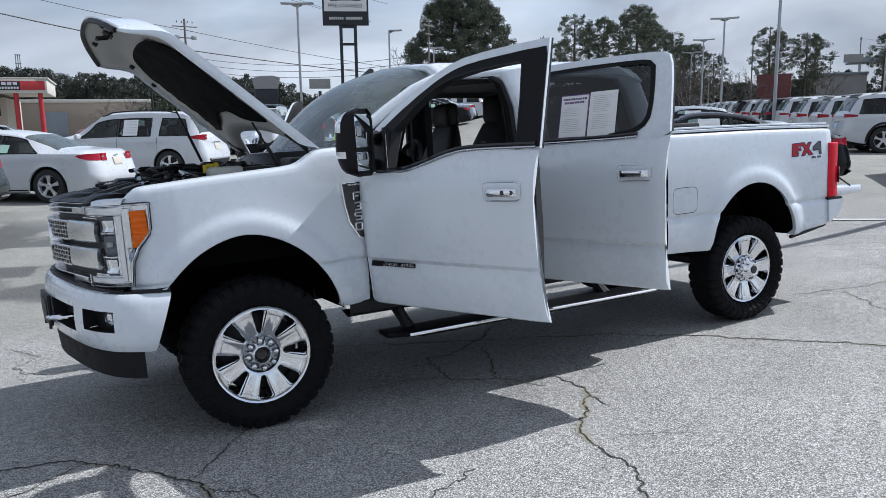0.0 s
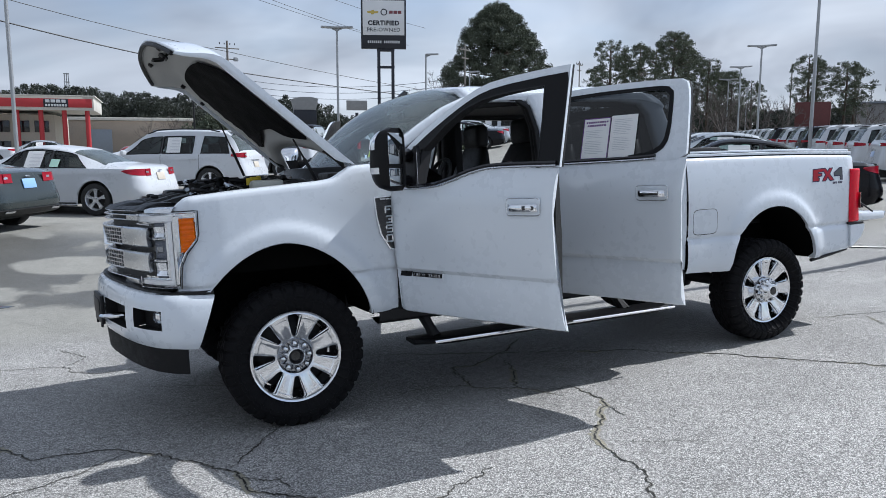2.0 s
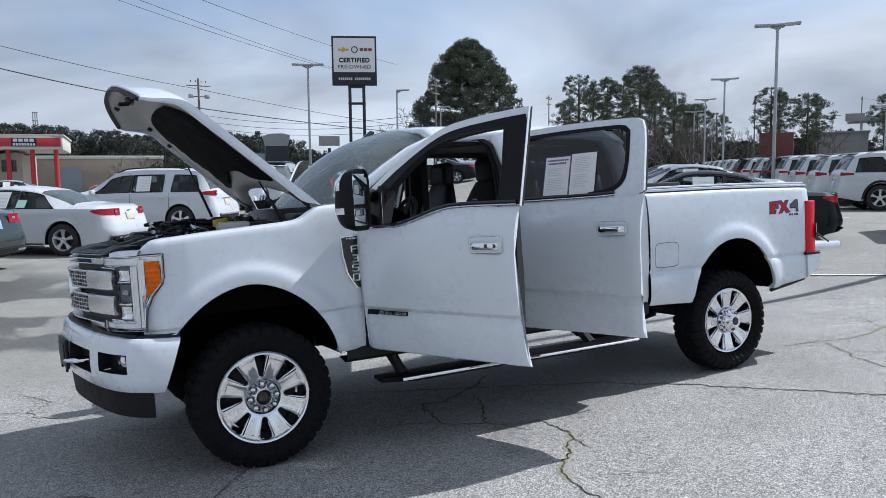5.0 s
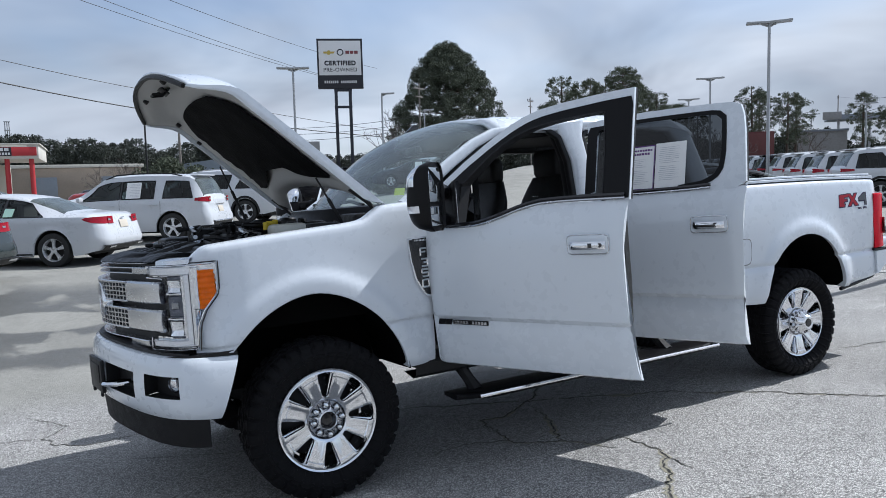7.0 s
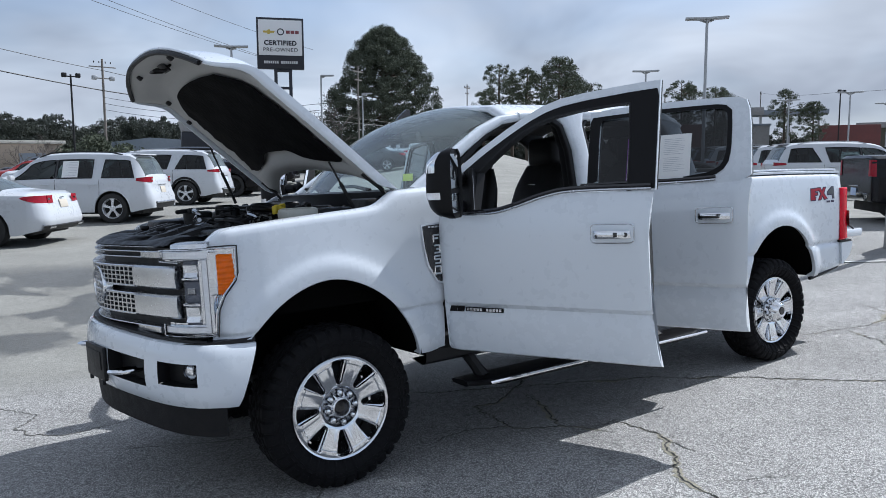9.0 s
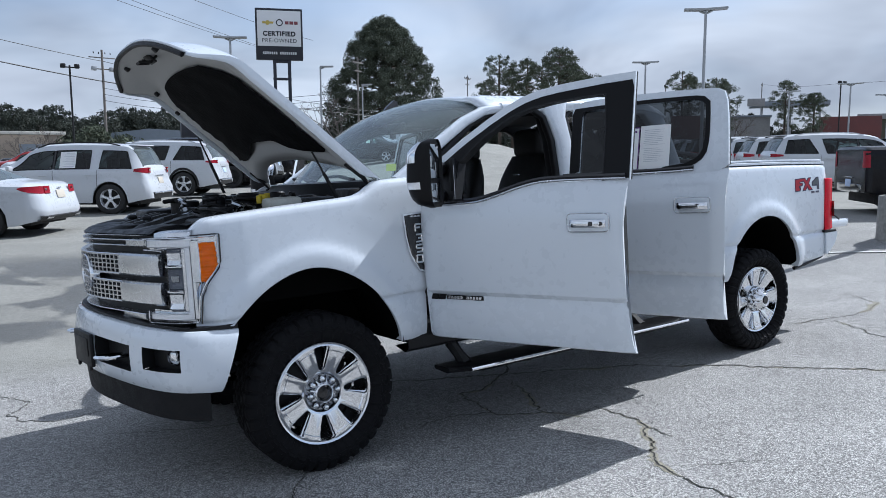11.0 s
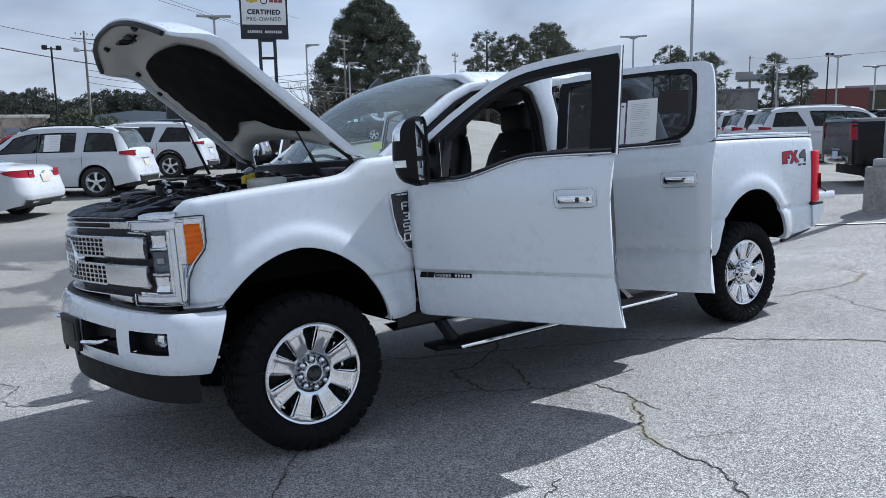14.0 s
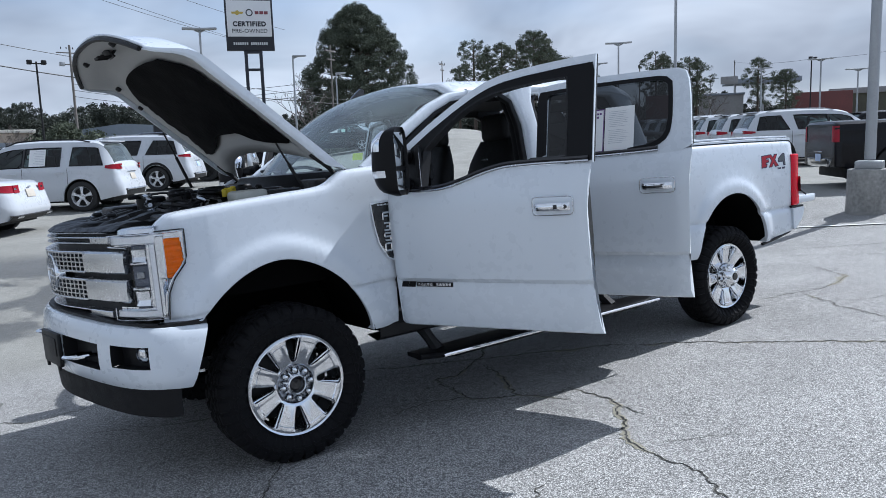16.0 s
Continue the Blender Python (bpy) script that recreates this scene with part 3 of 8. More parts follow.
def slot_bar(nm, s_end, s_slot, z0, z1, out):
    """A bright bar whose middle part is an open dark slot between two thin lips."""
    for a, b in ((s_end, s_slot), (FLEN - s_slot, FLEN - s_end)):
        strip(nm, face, a, b, slab(z0, z1, -0.05, out, 0.004), M_SATIN, grille, 10)
    for a, b in ((z0, z0 + 0.007), (z1 - 0.007, z1)):
        strip(nm + "_lip", face, s_slot, FLEN - s_slot, slab(a, b, -0.04, out, 0.002), M_SATIN, grille, 30)


slot_bar("grille_top_bar", 0.435, 0.64, 1.344, 1.380, 0.008)
slot_bar("grille_base_bar", 0.480, 0.71, 0.962, 0.996, 0.018)
strip("grille_crown_lip", face, 0.50, FLEN - 0.50, slab(1.398, 1.404, -0.05, 0.0, 0.002), M_SATIN, grille, 30)
for nm, z0, z1 in (("grille_upper_bar", 1.190, 1.306), ("grille_lower_bar", 1.042, 1.160)):
    for a, b in ((0.335, 0.71), (FLEN - 0.71, FLEN - 0.335)):
        strip(nm, face, a, b, [(-0.05, z0 + 0.006), (0.010, z0), (0.022, z0 + 0.010), (0.028, (z0 + z1) / 2), (0.022, z1 - 0.010), (0.010, z1), (-0.05, z1 - 0.006)], M_SATIN, grille, 14, "brushed bright grille bar")
    for a, b in ((z0, z0 + 0.012), (z1 - 0.012, z1)):
        strip(nm + "_edge", face, 0.71, FLEN - 0.71, slab(a, b, -0.04, 0.026, 0.004), M_SATIN, grille, 24)
    bm = bmesh.new()
    mesh_window(bm, face, 0.71, FLEN - 0.71, z0 + 0.010, z1 - 0.010, 0.024, 21, 4, 0.26)
    part(nm + "_mesh", bm, M_SATIN, grille, "", 0)
bm = bmesh.new()
mm = Matrix.Translation((-1.026, CY - 0.02, 1.176)) @ Matrix.Rotation(-math.pi / 2, 4, "Z") @ Matrix.Diagonal((1.02, 1, 0.68, 1))
lathe(bm, [(0.165, 0.05), (0.165, 0.006), (0.159, 0.0), (0.148, 0.002), (0.142, 0.010)], 40, mm)
part("badge_rim", bm, M_CHROME, grille)
bm = bmesh.new()
lathe(bm, [(0.144, 0.010), (0.08, 0.004), (0.0, 0.003)], 40, mm)
part("badge", bm, M_BLUE, grille, "oval badge")
bm = bmesh.new()
tube(bm, [mm @ Vector((x, 0.004, 0.035 * math.sin(x * 28))) for x in np.linspace(-0.10, 0.10, 20)], 0.004, 6)
part("badge_stroke", bm, M_CHROME, grille)
# black top cover behind the grille
bm = bmesh.new()
rows = []
for k, (o, z) in enumerate(((0.0, 1.408), (-0.03, 1.425), (-0.12, 1.428), (-0.22, 1.425), (-0.30, 1.405))):
    rows.append([(*face(s, o), z + 0.014 * math.tanh(4 * math.sin(s * 13 + 0.6)) * (k > 1) + 0.004 * math.sin(s * 47) * (k > 0)) for s in np.linspace(0.40, FLEN - 0.40, 60)])
grid(bm, rows)
part("radiator_cover", bm, M_ENGINE, TRUCK)

for sd_ in (-1, 1):
    def fs(s, o=0.0, q=sd_):
        x, y = face(s, o)
        return x, mir(y, q)
    def lamp_edge(z):
        """Rear edge of the lamp, by height."""
        return lerp(z, [(0.94, 0.152), (1.075, 0.140), (1.152, 0.104), (1.232, 0.038), (1.40, 0.036)])
    def inner_edge(z):
        """Inner edge of the C, towards the grille."""
        return 0.455 if z < 1.016 or z > 1.326 else 0.318
    def lslab(name, s0, s1, z0, z1, o, material, label="", back=-0.02):
        bm = bmesh.new()
        rows = []
        for z, oo in ((z0, back), (z0, o - 0.005), (z0 + 0.005, o), (z1 - 0.005, o), (z1, o - 0.005), (z1, back)):
            rows.append([(*fs(s0 + (s1 - s0) * q, oo), z) for q in np.linspace(0, 1, 9)])
        grid(bm, rows)
        for s in (s0, s1):
            grid(bm, [[(*fs(s, oo), z) for oo in (back, o - 0.004)] for z in (z0, z1)])
        return part(name, bm, material, lamp, label)
    bm = bmesh.new()
    zs = sorted(set(np.linspace(0.955, 1.386, 16).tolist()) | {1.0155, 1.0165, 1.3255, 1.3265})
    grid(bm, [[(*fs(lamp_edge(z) + (inner_edge(z) - lamp_edge(z)) * q, -0.022 * smooth(0.05, 0.15, q)), z) for q in np.linspace(0, 1, 12)] for z in zs])
    lamp = part("headlamp", bm, M_LENS, TRUCK, "clear C-shaped headlamp with amber marker")
    lslab("lamp_well", 0.206, 0.317, 1.008, 1.333, -0.018, M_BLUEGREY)
    lslab("lamp_top_arm", 0.165, 0.440, 1.336, 1.378, 0.004, M_GUIDE, "frosted light bar")
    lslab("lamp_upright", 0.176, 0.200, 0.975, 1.334, 0.006, M_GUIDE, "frosted light bar")
    lslab("upright_lip", 0.203, 0.218, 1.010, 1.334, 0.000, M_LENS)
    lslab("lamp_low_arm", 0.176, 0.450, 0.966, 1.002, 0.004, M_GUIDE, "frosted light bar")
    lslab("lamp_bezel", 0.134, 0.160, 1.155, 1.372, 0.012, M_LENS)
    lslab("lamp_bezel", 0.158, 0.172, 0.965, 1.372, 0.004, M_LENS)
    lslab("upper_reflector", 0.226, 0.314, 1.245, 1.312, -0.014, M_LENS)
    lslab("upper_chrome_lip", 0.222, 0.316, 1.232, 1.247, 0.002, M_LENS)
    lslab("mid_housing", 0.224, 0.314, 1.122, 1.230, -0.012, M_BLUEGREY)
    lslab("mid_sensor", 0.246, 0.290, 1.160, 1.196, -0.006, M_DARKCHROME)
    lslab("lower_chrome_lip", 0.222, 0.318, 1.104, 1.120, 0.002, M_LENS)
    lslab("lower_reflector", 0.226, 0.316, 1.018, 1.102, -0.014, M_LENS)
    # stepped reflector bowls: two tilted facets each
    for za, zb_, sa, sb in ((1.249, 1.308, 0.230, 0.310), (1.024, 1.098, 0.232, 0.312)):
        bm = bmesh.new()
        zm = za + (zb_ - za) * 0.45
        grid(bm, [[(*fs(s_, o), z) for s_ in np.linspace(sa, sb, 6)] for z, o in ((za, -0.004), (zm, -0.016), (zm, -0.012), (zb_, -0.006))])
        part("reflector_bowl", bm, M_CHROME, lamp)
    bm = bmesh.new()
    rows = []
    for z in np.linspace(1.158, 1.352, 40):
        a = max(lerp(z, [(1.158, 0.108), (1.165, 0.095), (1.237, 0.050), (1.352, 0.056)]), 0.03)
        rows.append([(*fs(a + (0.131 - a) * q, 0.008 + 0.0048 * math.sin(z * 2 * math.pi / 0.028)), z) for q in np.linspace(0, 1, 6)])
    grid(bm, rows)
    part("amber_marker", bm, M_AMBER, lamp, "amber side marker lens", 60)
    bm = bmesh.new()
    grid(bm, [[(*fs(lamp_edge(z) - 0.004 + (inner_edge(z) + 0.004 - lamp_edge(z)) * q, 0.022 - 0.018 * (abs(q - 0.5) * 2) ** 6), z) for q in np.linspace(0, 1, 14)] for z in zs])
    cover = part("lamp_cover", bm, G_LENS, lamp)
    cover.visible_shadow = False
    bm = bmesh.new()
    loop = [(lamp_edge(z) - 0.007, z) for z in np.linspace(0.945, 1.392, 14)] + [(s, 1.394) for s in np.linspace(0.05, 0.17, 5)]
    tube(bm, [(*fs(s, 0.004), z) for s, z in loop], 0.004, 6)
    part("lamp_seal", bm, M_GLOSSBLACK, lamp)
    bm = bmesh.new()
    loop = [(inner_edge(z), z) for z in (1.014, 0.956)] + [(s, 0.953) for s in np.linspace(0.44, 0.17, 8)] + [(lamp_edge(z) + 0.006, z) for z in np.linspace(0.955, 1.378, 20)] + [(s, 1.384) for s in np.linspace(0.06, 0.455, 10)] + [(0.455, 1.328), (0.330, 1.322), (0.322, 1.316)]
    tube(bm, [(*fs(s, 0.012), z) for s, z in loop], 0.0035, 6)
    part("lamp_trim", bm, M_LENS, lamp)
    # bright panel on top, beside the fender
    bm = bmesh.new()
    grid(bm, [[(*fs(s, o), z) for s in np.linspace(0.165, 0.375, 6)] for o, z in ((0.004, 1.390), (0.0, 1.412), (-0.03, 1.418), (-0.10, 1.420))])
    part("lamp_top_panel", bm, M_SATIN, lamp)

# bumper with openings for fog lamps and tow hooks


def bump_z(s):
    u = abs(s / BLEN - 0.5) * 2
    return 0.585 + 0.045 * (1 - u**2), 0.893 + 0.072 * (1 - u**1.5)


OPEN = ((0.300, 0.530, 0.36, 0.72), (0.635, 1.03, 0.27, 0.70))
OPEN = OPEN + tuple((BLEN - b, BLEN - a, c, d) for a, b, c, d in OPEN)
ss = sorted(set(np.linspace(0, BLEN, 60).tolist()) | {v for o in OPEN for v in o[:2]})
qs = [0.0, 0.06, 0.16, 0.27, 0.36, 0.48, 0.60, 0.70, 0.72, 0.80, 0.92, 0.97, 1.0]
bm = bmesh.new()
vs = []
for s in ss:
    zb, zt = bump_z(s)
    r = [bm.verts.new((*bump(s + 0.11 * (smooth(0.3, 0.0, s) - smooth(BLEN - 0.3, BLEN, s)), -0.035), zb + 0.010))]
    for q in qs:
        o = 0.018 * math.sin(math.pi * min(max(q, 0), 1) ** 0.9) - 0.05 * smooth(0.12, 0.0, q) * 0.4 - 0.012 * smooth(0.92, 1.0, q)
        r.append(bm.verts.new((*bump(s + 0.11 * (1 - q) * (smooth(0.3, 0.0, s) - smooth(BLEN - 0.3, BLEN, s)), o), zb + (zt - zb) * q)))
    r.append(bm.verts.new((*bump(s, -0.05), zt + 0.012)))
    r.append(bm.verts.new((*bump(s, -0.16), zt + 0.008)))
    vs.append(r)
for i in range(len(ss) - 1):
    sm = (ss[i] + ss[i + 1]) / 2
    for j in range(len(qs) + 2):
        if 1 <= j <= len(qs) - 1:
            qm = (qs[j - 1] + qs[j]) / 2
            if any(a < sm < b and c < qm < d for a, b, c, d in OPEN):
                continue
        bm.faces.new((vs[i][j], vs[i + 1][j], vs[i + 1][j + 1], vs[i][j + 1]))
BUMPER = part("front_bumper", bm, M_WHITE, TRUCK, "painted front bumper", 40)
for a, b, c, d in OPEN:
    bm = bmesh.new()
    rows = []
    for q, o in ((c - 0.01, 0.012), (c - 0.01, -0.06), (d + 0.01, -0.06), (d + 0.01, 0.012)):
        rows.append([(*bump(s, o), bump_z(s)[0] + (bump_z(s)[1] - bump_z(s)[0]) * q) for s in np.linspace(a - 0.005, b + 0.005, 8)])
    grid(bm, rows)
    for s in (a - 0.004, b + 0.004):
        grid(bm, [[(*bump(s, o), bump_z(s)[0] + (bump_z(s)[1] - bump_z(s)[0]) * q) for q in (c, d)] for o in (0.012, -0.06)])
    part("bumper_recess", bm, M_BLACK, BUMPER)
for sd_ in (-1, 1):
    bm = bmesh.new()
    x, y = bump(0.355, -0.030)
    mf = Matrix.Translation((x, mir(y, sd_), 0.785)) @ Matrix.Rotation(0.9 * sd_, 4, "Z")
    lathe(bm, [(0.044, 0.03), (0.044, 0.0), (0.038, -0.006), (0.034, 0.004), (0.0, 0.012)], 20, mf)
    fl_ = part("fog_lamp", bm, M_DARKCHROME, BUMPER)
    bm = bmesh.new()
    box(bm, (0, 0.0, 0.004), (0.036, 0.016, 0.044), 0.006, mf)
    part("fog_lens", bm, M_LENS, fl_)
    bm = bmesh.new()
    y = 0.455
    tube(bm, [(-0.93, mir(y - 0.035, sd_), 0.757), (-1.03, mir(y - 0.036, sd_), 0.758), (-1.072, mir(y - 0.022, sd_), 0.762), (-1.085, mir(y, sd_), 0.764), (-1.076, mir(y + 0.022, sd_), 0.762), (-1.035, mir(y + 0.034, sd_), 0.758), (-0.93, mir(y + 0.035, sd_), 0.757)], 0.012, 8)
    part("tow_hook", bm, M_CHROME, BUMPER)
bm = bmesh.new()
PB = Matrix.Translation((-1.091, 0.785, 0)) @ Matrix.Rotation(0.116, 4, "Z")
box(bm, (0, 0, 0.770), (0.022, 0.31, 0.185), 0.006, PB)
box(bm, (-0.013, 0, 0.785), (0.008, 0.24, 0.10), 0.002, PB)
plate_ = part("plate_bracket", bm, M_BLACK, BUMPER, "empty black licence plate bracket")
for dy in (-0.11, 0.11):
    part("bracket_bolt", box(bmesh.new(), (-0.004, dy, 0.668), (0.016, 0.022, 0.03), 0.004, PB), M_DARKMETAL, plate_)
# step pad on top of the bumper and air dam below
strip("bumper_pad", bump, 0.25, BLEN - 0.25, lambda s: [(-0.03, bump_z(s)[1] + 0.010), (-0.035, bump_z(s)[1] + 0.020), (-0.17, bump_z(s)[1] + 0.022), (-0.17, bump_z(s)[1] + 0.0)], M_BLACK, BUMPER, 40)
M_DAM = mat("dark grey textured plastic", (0.008, 0.008, 0.009), 0.65, 0, 0, 0.2, 20, 0.2, 250, spec=0.25)
strip("air_dam", bump, 0.17, BLEN - 0.17, lambda s: [(-0.06, bump_z(s)[0] + 0.03), (-0.022, bump_z(s)[0] + 0.01), (-0.035, 0.43 + 0.06 * (1 - (abs(s / BLEN - 0.5) * 2) ** 2)), (-0.075, 0.415 + 0.06 * (1 - (abs(s / BLEN - 0.5) * 2) ** 2)), (-0.10, 0.44 + 0.05)], M_DAM, BUMPER, 40, "dark grey plastic air dam")
for sd_ in (-1, 1):
    strip("bumper_gap_seal", (lambda s, o=0.0, q=sd_: (bump(s, o)[0], mir(bump(s, o)[1], q))), 0.0, 0.45, [(-0.022, 0.900), (-0.022, 0.925), (-0.10, 0.925), (-0.10, 0.900)], M_BLACK, BUMPER, 12)

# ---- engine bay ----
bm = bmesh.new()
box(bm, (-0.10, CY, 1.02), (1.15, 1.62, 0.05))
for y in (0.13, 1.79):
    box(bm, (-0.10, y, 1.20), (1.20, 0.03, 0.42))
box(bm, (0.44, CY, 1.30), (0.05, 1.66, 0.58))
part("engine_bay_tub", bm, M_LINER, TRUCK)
rnd = random.Random(4)
ENG = part("engine_cover", box(bmesh.new(), (-0.12, CY, 1.40), (0.60, 0.70, 0.18), 0.05), M_ENGINE, TRUCK, "black engine with covers and hoses")
for k in range(7):
    part("cover_rib", box(bmesh.new(), (-0.36 + 0.08 * k, CY, 1.497), (0.03, 0.58, 0.025), 0.008), M_ENGINE, ENG)
for c, s, mt, nm in (((0.14, 0.26, 1.47), (0.20, 0.20, 0.14), M_ENGINE, "fuse_box"), ((-0.42, 0.33, 1.36), (0.30, 0.30, 0.20), M_ENGINE, "battery"), ((-0.40, 1.50, 1.39), (0.36, 0.34, 0.22), M_ENGINE, "air_box"), ((0.10, 1.58, 1.46), (0.26, 0.26, 0.20), M_ENGINE, "battery"),
                     ((-0.05, 0.30, 1.50), (0.20, 0.16, 0.10), M_RESERVOIR, "coolant_tank"), ((0.38, CY, 1.50), (0.12, 1.56, 0.16), M_ENGINE, "cowl_duct"), ((-0.24, 0.62, 1.47), (0.24, 0.26, 0.10), M_ENGINE, "intake_box"), ((-0.05, 1.30, 1.48), (0.34, 0.20, 0.12), M_ENGINE, "valve_cover")):
    part(nm, box(bmesh.new(), c, s, 0.025), mt, ENG)
# front shroud: broad ribbed cover that climbs from the grille towards the engine
bm = bmesh.new()
rows = []
for q in np.linspace(0, 1, 22):
    r = []
    for v in np.linspace(-1, 1, 41):
        x = lerp(q, [(0, -0.90), (1, -0.46)]) + 0.10 * v * v
        z = 1.418 + 0.055 * smooth(0.1, 0.9, q) + 0.020 * (math.sin(v * 24 + 0.6 * math.sin(q * 7)) > 0.2) * smooth(0.15, 0.3, q) * (1 - smooth(0.75, 0.9, q)) - 0.03 * abs(v) ** 3 - 0.05 * smooth(0.92, 1.0, q)
        r.append((x, CY + v * 0.66, z))
    rows.append(r)
grid(bm, rows)
part("radiator_shroud", bm, M_ENGINE, ENG, "", 25)
for v0, v1 in ((-0.5, -0.1), (0.12, 0.5)):
    part("shroud_clip", box(bmesh.new(), (-0.70, CY + 0.66 * (v0 + v1) / 2, 1.47), (0.05, 0.05, 0.025), 0.01), M_BLACK, ENG)
# coiled wiring, hoses and pipes over the engine
for k in range(30):
    bm = bmesh.new()
    x, y = rnd.uniform(-0.5, 0.2), rnd.uniform(0.25, 1.65)
    z = 1.50 + rnd.uniform(-0.03, 0.04)
    pts = [(x, y, z)]
    for j in range(4):
        x += rnd.uniform(-0.15, 0.15); y += rnd.uniform(-0.2, 0.2); z = min(max(z + rnd.uniform(-0.05, 0.05), 1.43), 1.56)
        x = min(max(x, -0.5), 0.28); y = min(max(y, 0.2), 1.72)
        pts.append((x, y, z))
    fine = []
    for a, b, c, d in zip([pts[0]] + pts, pts, pts[1:], pts[2:] + [pts[-1]]):
        a, b, c, d = map(Vector, (a, b, c, d))
        for u in (0, 0.33, 0.66):
            fine.append(0.5 * (2 * b + (c - a) * u + (2 * a - 5 * b + 4 * c - d) * u * u + (3 * b - a - 3 * c + d) * u**3))
    tube(bm, fine, rnd.choice((0.007, 0.010, 0.014, 0.024)), 7)
    part("hose", bm, rnd.choice((M_ENGINE, M_ENGINE, M_BLACK, M_BLACK, M_DARKCHROME)), ENG)
for p, r_ in (((-0.10, 0.46, 1.555), 0.030), ((-0.06, 0.50, 1.560), 0.018), ((-0.14, 0.42, 1.550), 0.016)):
    bm = bmesh.new()
    lathe(bm, [(r_, -0.03), (r_, 0.01), (r_ * 0.7, 0.016), (0, 0.016)], 14, Matrix.Translation(p) @ Matrix.Rotation(math.pi / 2, 4, "X"))
    part("filler_cap", bm, M_YELLOW, ENG)
for p, h_, r_ in (((0.02, 0.42, 1.50), 0.06, 0.035), ((-0.30, 0.70, 1.52), 0.05, 0.05), ((-0.20, 1.15, 1.53), 0.05, 0.06), ((0.10, 0.75, 1.50), 0.08, 0.05), ((-0.36, 1.2, 1.48), 0.07, 0.09), ((0.02, 1.05, 1.54), 0.04, 0.08)):
    part("canister", tube(bmesh.new(), [(p[0], p[1], p[2] - 0.08), (p[0], p[1], p[2] + h_ - 0.01), (p[0], p[1], p[2] + h_)], [r_, r_, r_ * 0.8], 14), M_ENGINE, ENG)

# ---- hood, standing open ----
HOOD_T = 40.8
hoodm = Matrix.Translation((0.50, CY, 1.640)) @ Matrix.Rotation(radians(HOOD_T), 4, "Y") @ Matrix.Rotation(math.pi, 4, "Z")
# local: x forward along the hood, y across, z out of the outer skin


def hood_pt(u, v, lift):
    """u 0..1 hinge to nose, v -1..1 across."""
    half = lerp(u, [(0, 0.90), (0.5, 0.89), (0.85, 0.865), (1, 0.83)])
    amax = 1.452 - 0.20 * abs(v) ** 2.6
    amin = 0.27 * (1 - abs(v) ** 2.4)
    a = amin + u * (amax - amin)
    z = -0.03 + 0.034 * (1 - abs(v) ** 2.2) * smooth(0, 0.25, u) + 0.008 * smooth(0.55, 0.68, abs(v)) * (1 - smooth(0.9, 1.0, abs(v))) * (1 - smooth(0.8, 1, u))
    z -= 0.15 * smooth(0.78, 1.02, u) ** 1.4
    return Vector((a, v * half, z + lift))


bm = bmesh.new()
us = np.linspace(0, 1, 30)
vv = np.linspace(-1, 1, 41)
skirt = lambda u: 0.055 * smooth(0.0, 0.10, u) * (1 - 0.6 * smooth(0.75, 1.0, u))
grid(bm, [[hood_pt(u, -1, -skirt(u) * q) for q in (1.0, 0.5, 0.15)] + [hood_pt(u, v, 0.0) for v in vv] + [hood_pt(u, 1, -skirt(u) * q) for q in (0.15, 0.5, 1.0)] for u in us])
hood = part("hood", bm, M_WHITE, TRUCK, "white hood propped wide open", 40, hoodm)
md = hood.modifiers.new("thickness", "SOLIDIFY")
md.thickness, md.offset = 0.012, -1
bm = bmesh.new()
rows = []
for u in np.linspace(0.0, 0.99, 30):
    r = []
    for v in np.linspace(-0.985, 0.985, 41):
        e = min(1 - abs(v), (1 - u) * 1.2, u * 1.2 + 0.02)
        d = -0.02 - 0.035 * smooth(0.02, 0.10, e) + 0.02 * smooth(0.14, 0.20, e)
        r.append(hood_pt(u, v, d))
    rows.append(r)
grid(bm, rows)
part("hood_inner_panel", bm, M_BODYIN, hood, "light grey inner panel")
bm = bmesh.new()
rows = []
for u in np.linspace(0.13, 0.735, 34):
    hi = lerp(u, [(0.13, 0.62), (0.15, 0.78), (0.19, 0.83), (0.33, 0.79), (0.36, 0.81), (0.55, 0.78), (0.66, 0.74), (0.70, 0.66), (0.725, 0.50), (0.735, 0.40)])
    lo = lerp(u, [(0.13, 0.62), (0.15, 0.76), (0.20, 0.83), (0.32, 0.78), (0.40, 0.80), (0.60, 0.79), (0.69, 0.77), (0.72, 0.70), (0.735, 0.60)])
    q = 0.012 * math.sin(u * 70) + 0.008 * math.sin(u * 163)
    # a scalloped rear edge with a raised middle
    rows.append([hood_pt(u + 0.05 * smooth(0.30, 0.13, u) * (1 - smooth(0.30, 0.62, abs(v))), v * ((hi if v > 0 else lo) + q), -0.050 - 0.012 * (1 - abs(v) ** 8) + 0.004 * math.sin(9 * v) * math.sin(u * 30)) for v in np.linspace(-1, 1, 30)])
grid(bm, rows)
part("insulation_mat", bm, M_MAT, hood, "black felt insulation mat")
bm = bmesh.new()
box(bm, hood_pt(0.885, 0.0, -0.066), (0.09, 0.12, 0.012), 0.004)
tube(bm, [hood_pt(0.865, -0.04, -0.05), hood_pt(0.865, -0.04, -0.10), hood_pt(0.905, -0.04, -0.11), hood_pt(0.905, 0.05, -0.11), hood_pt(0.865, 0.05, -0.10), hood_pt(0.865, 0.05, -0.05)], 0.009, 6)
part("hood_striker", bm, M_BLACK, hood)
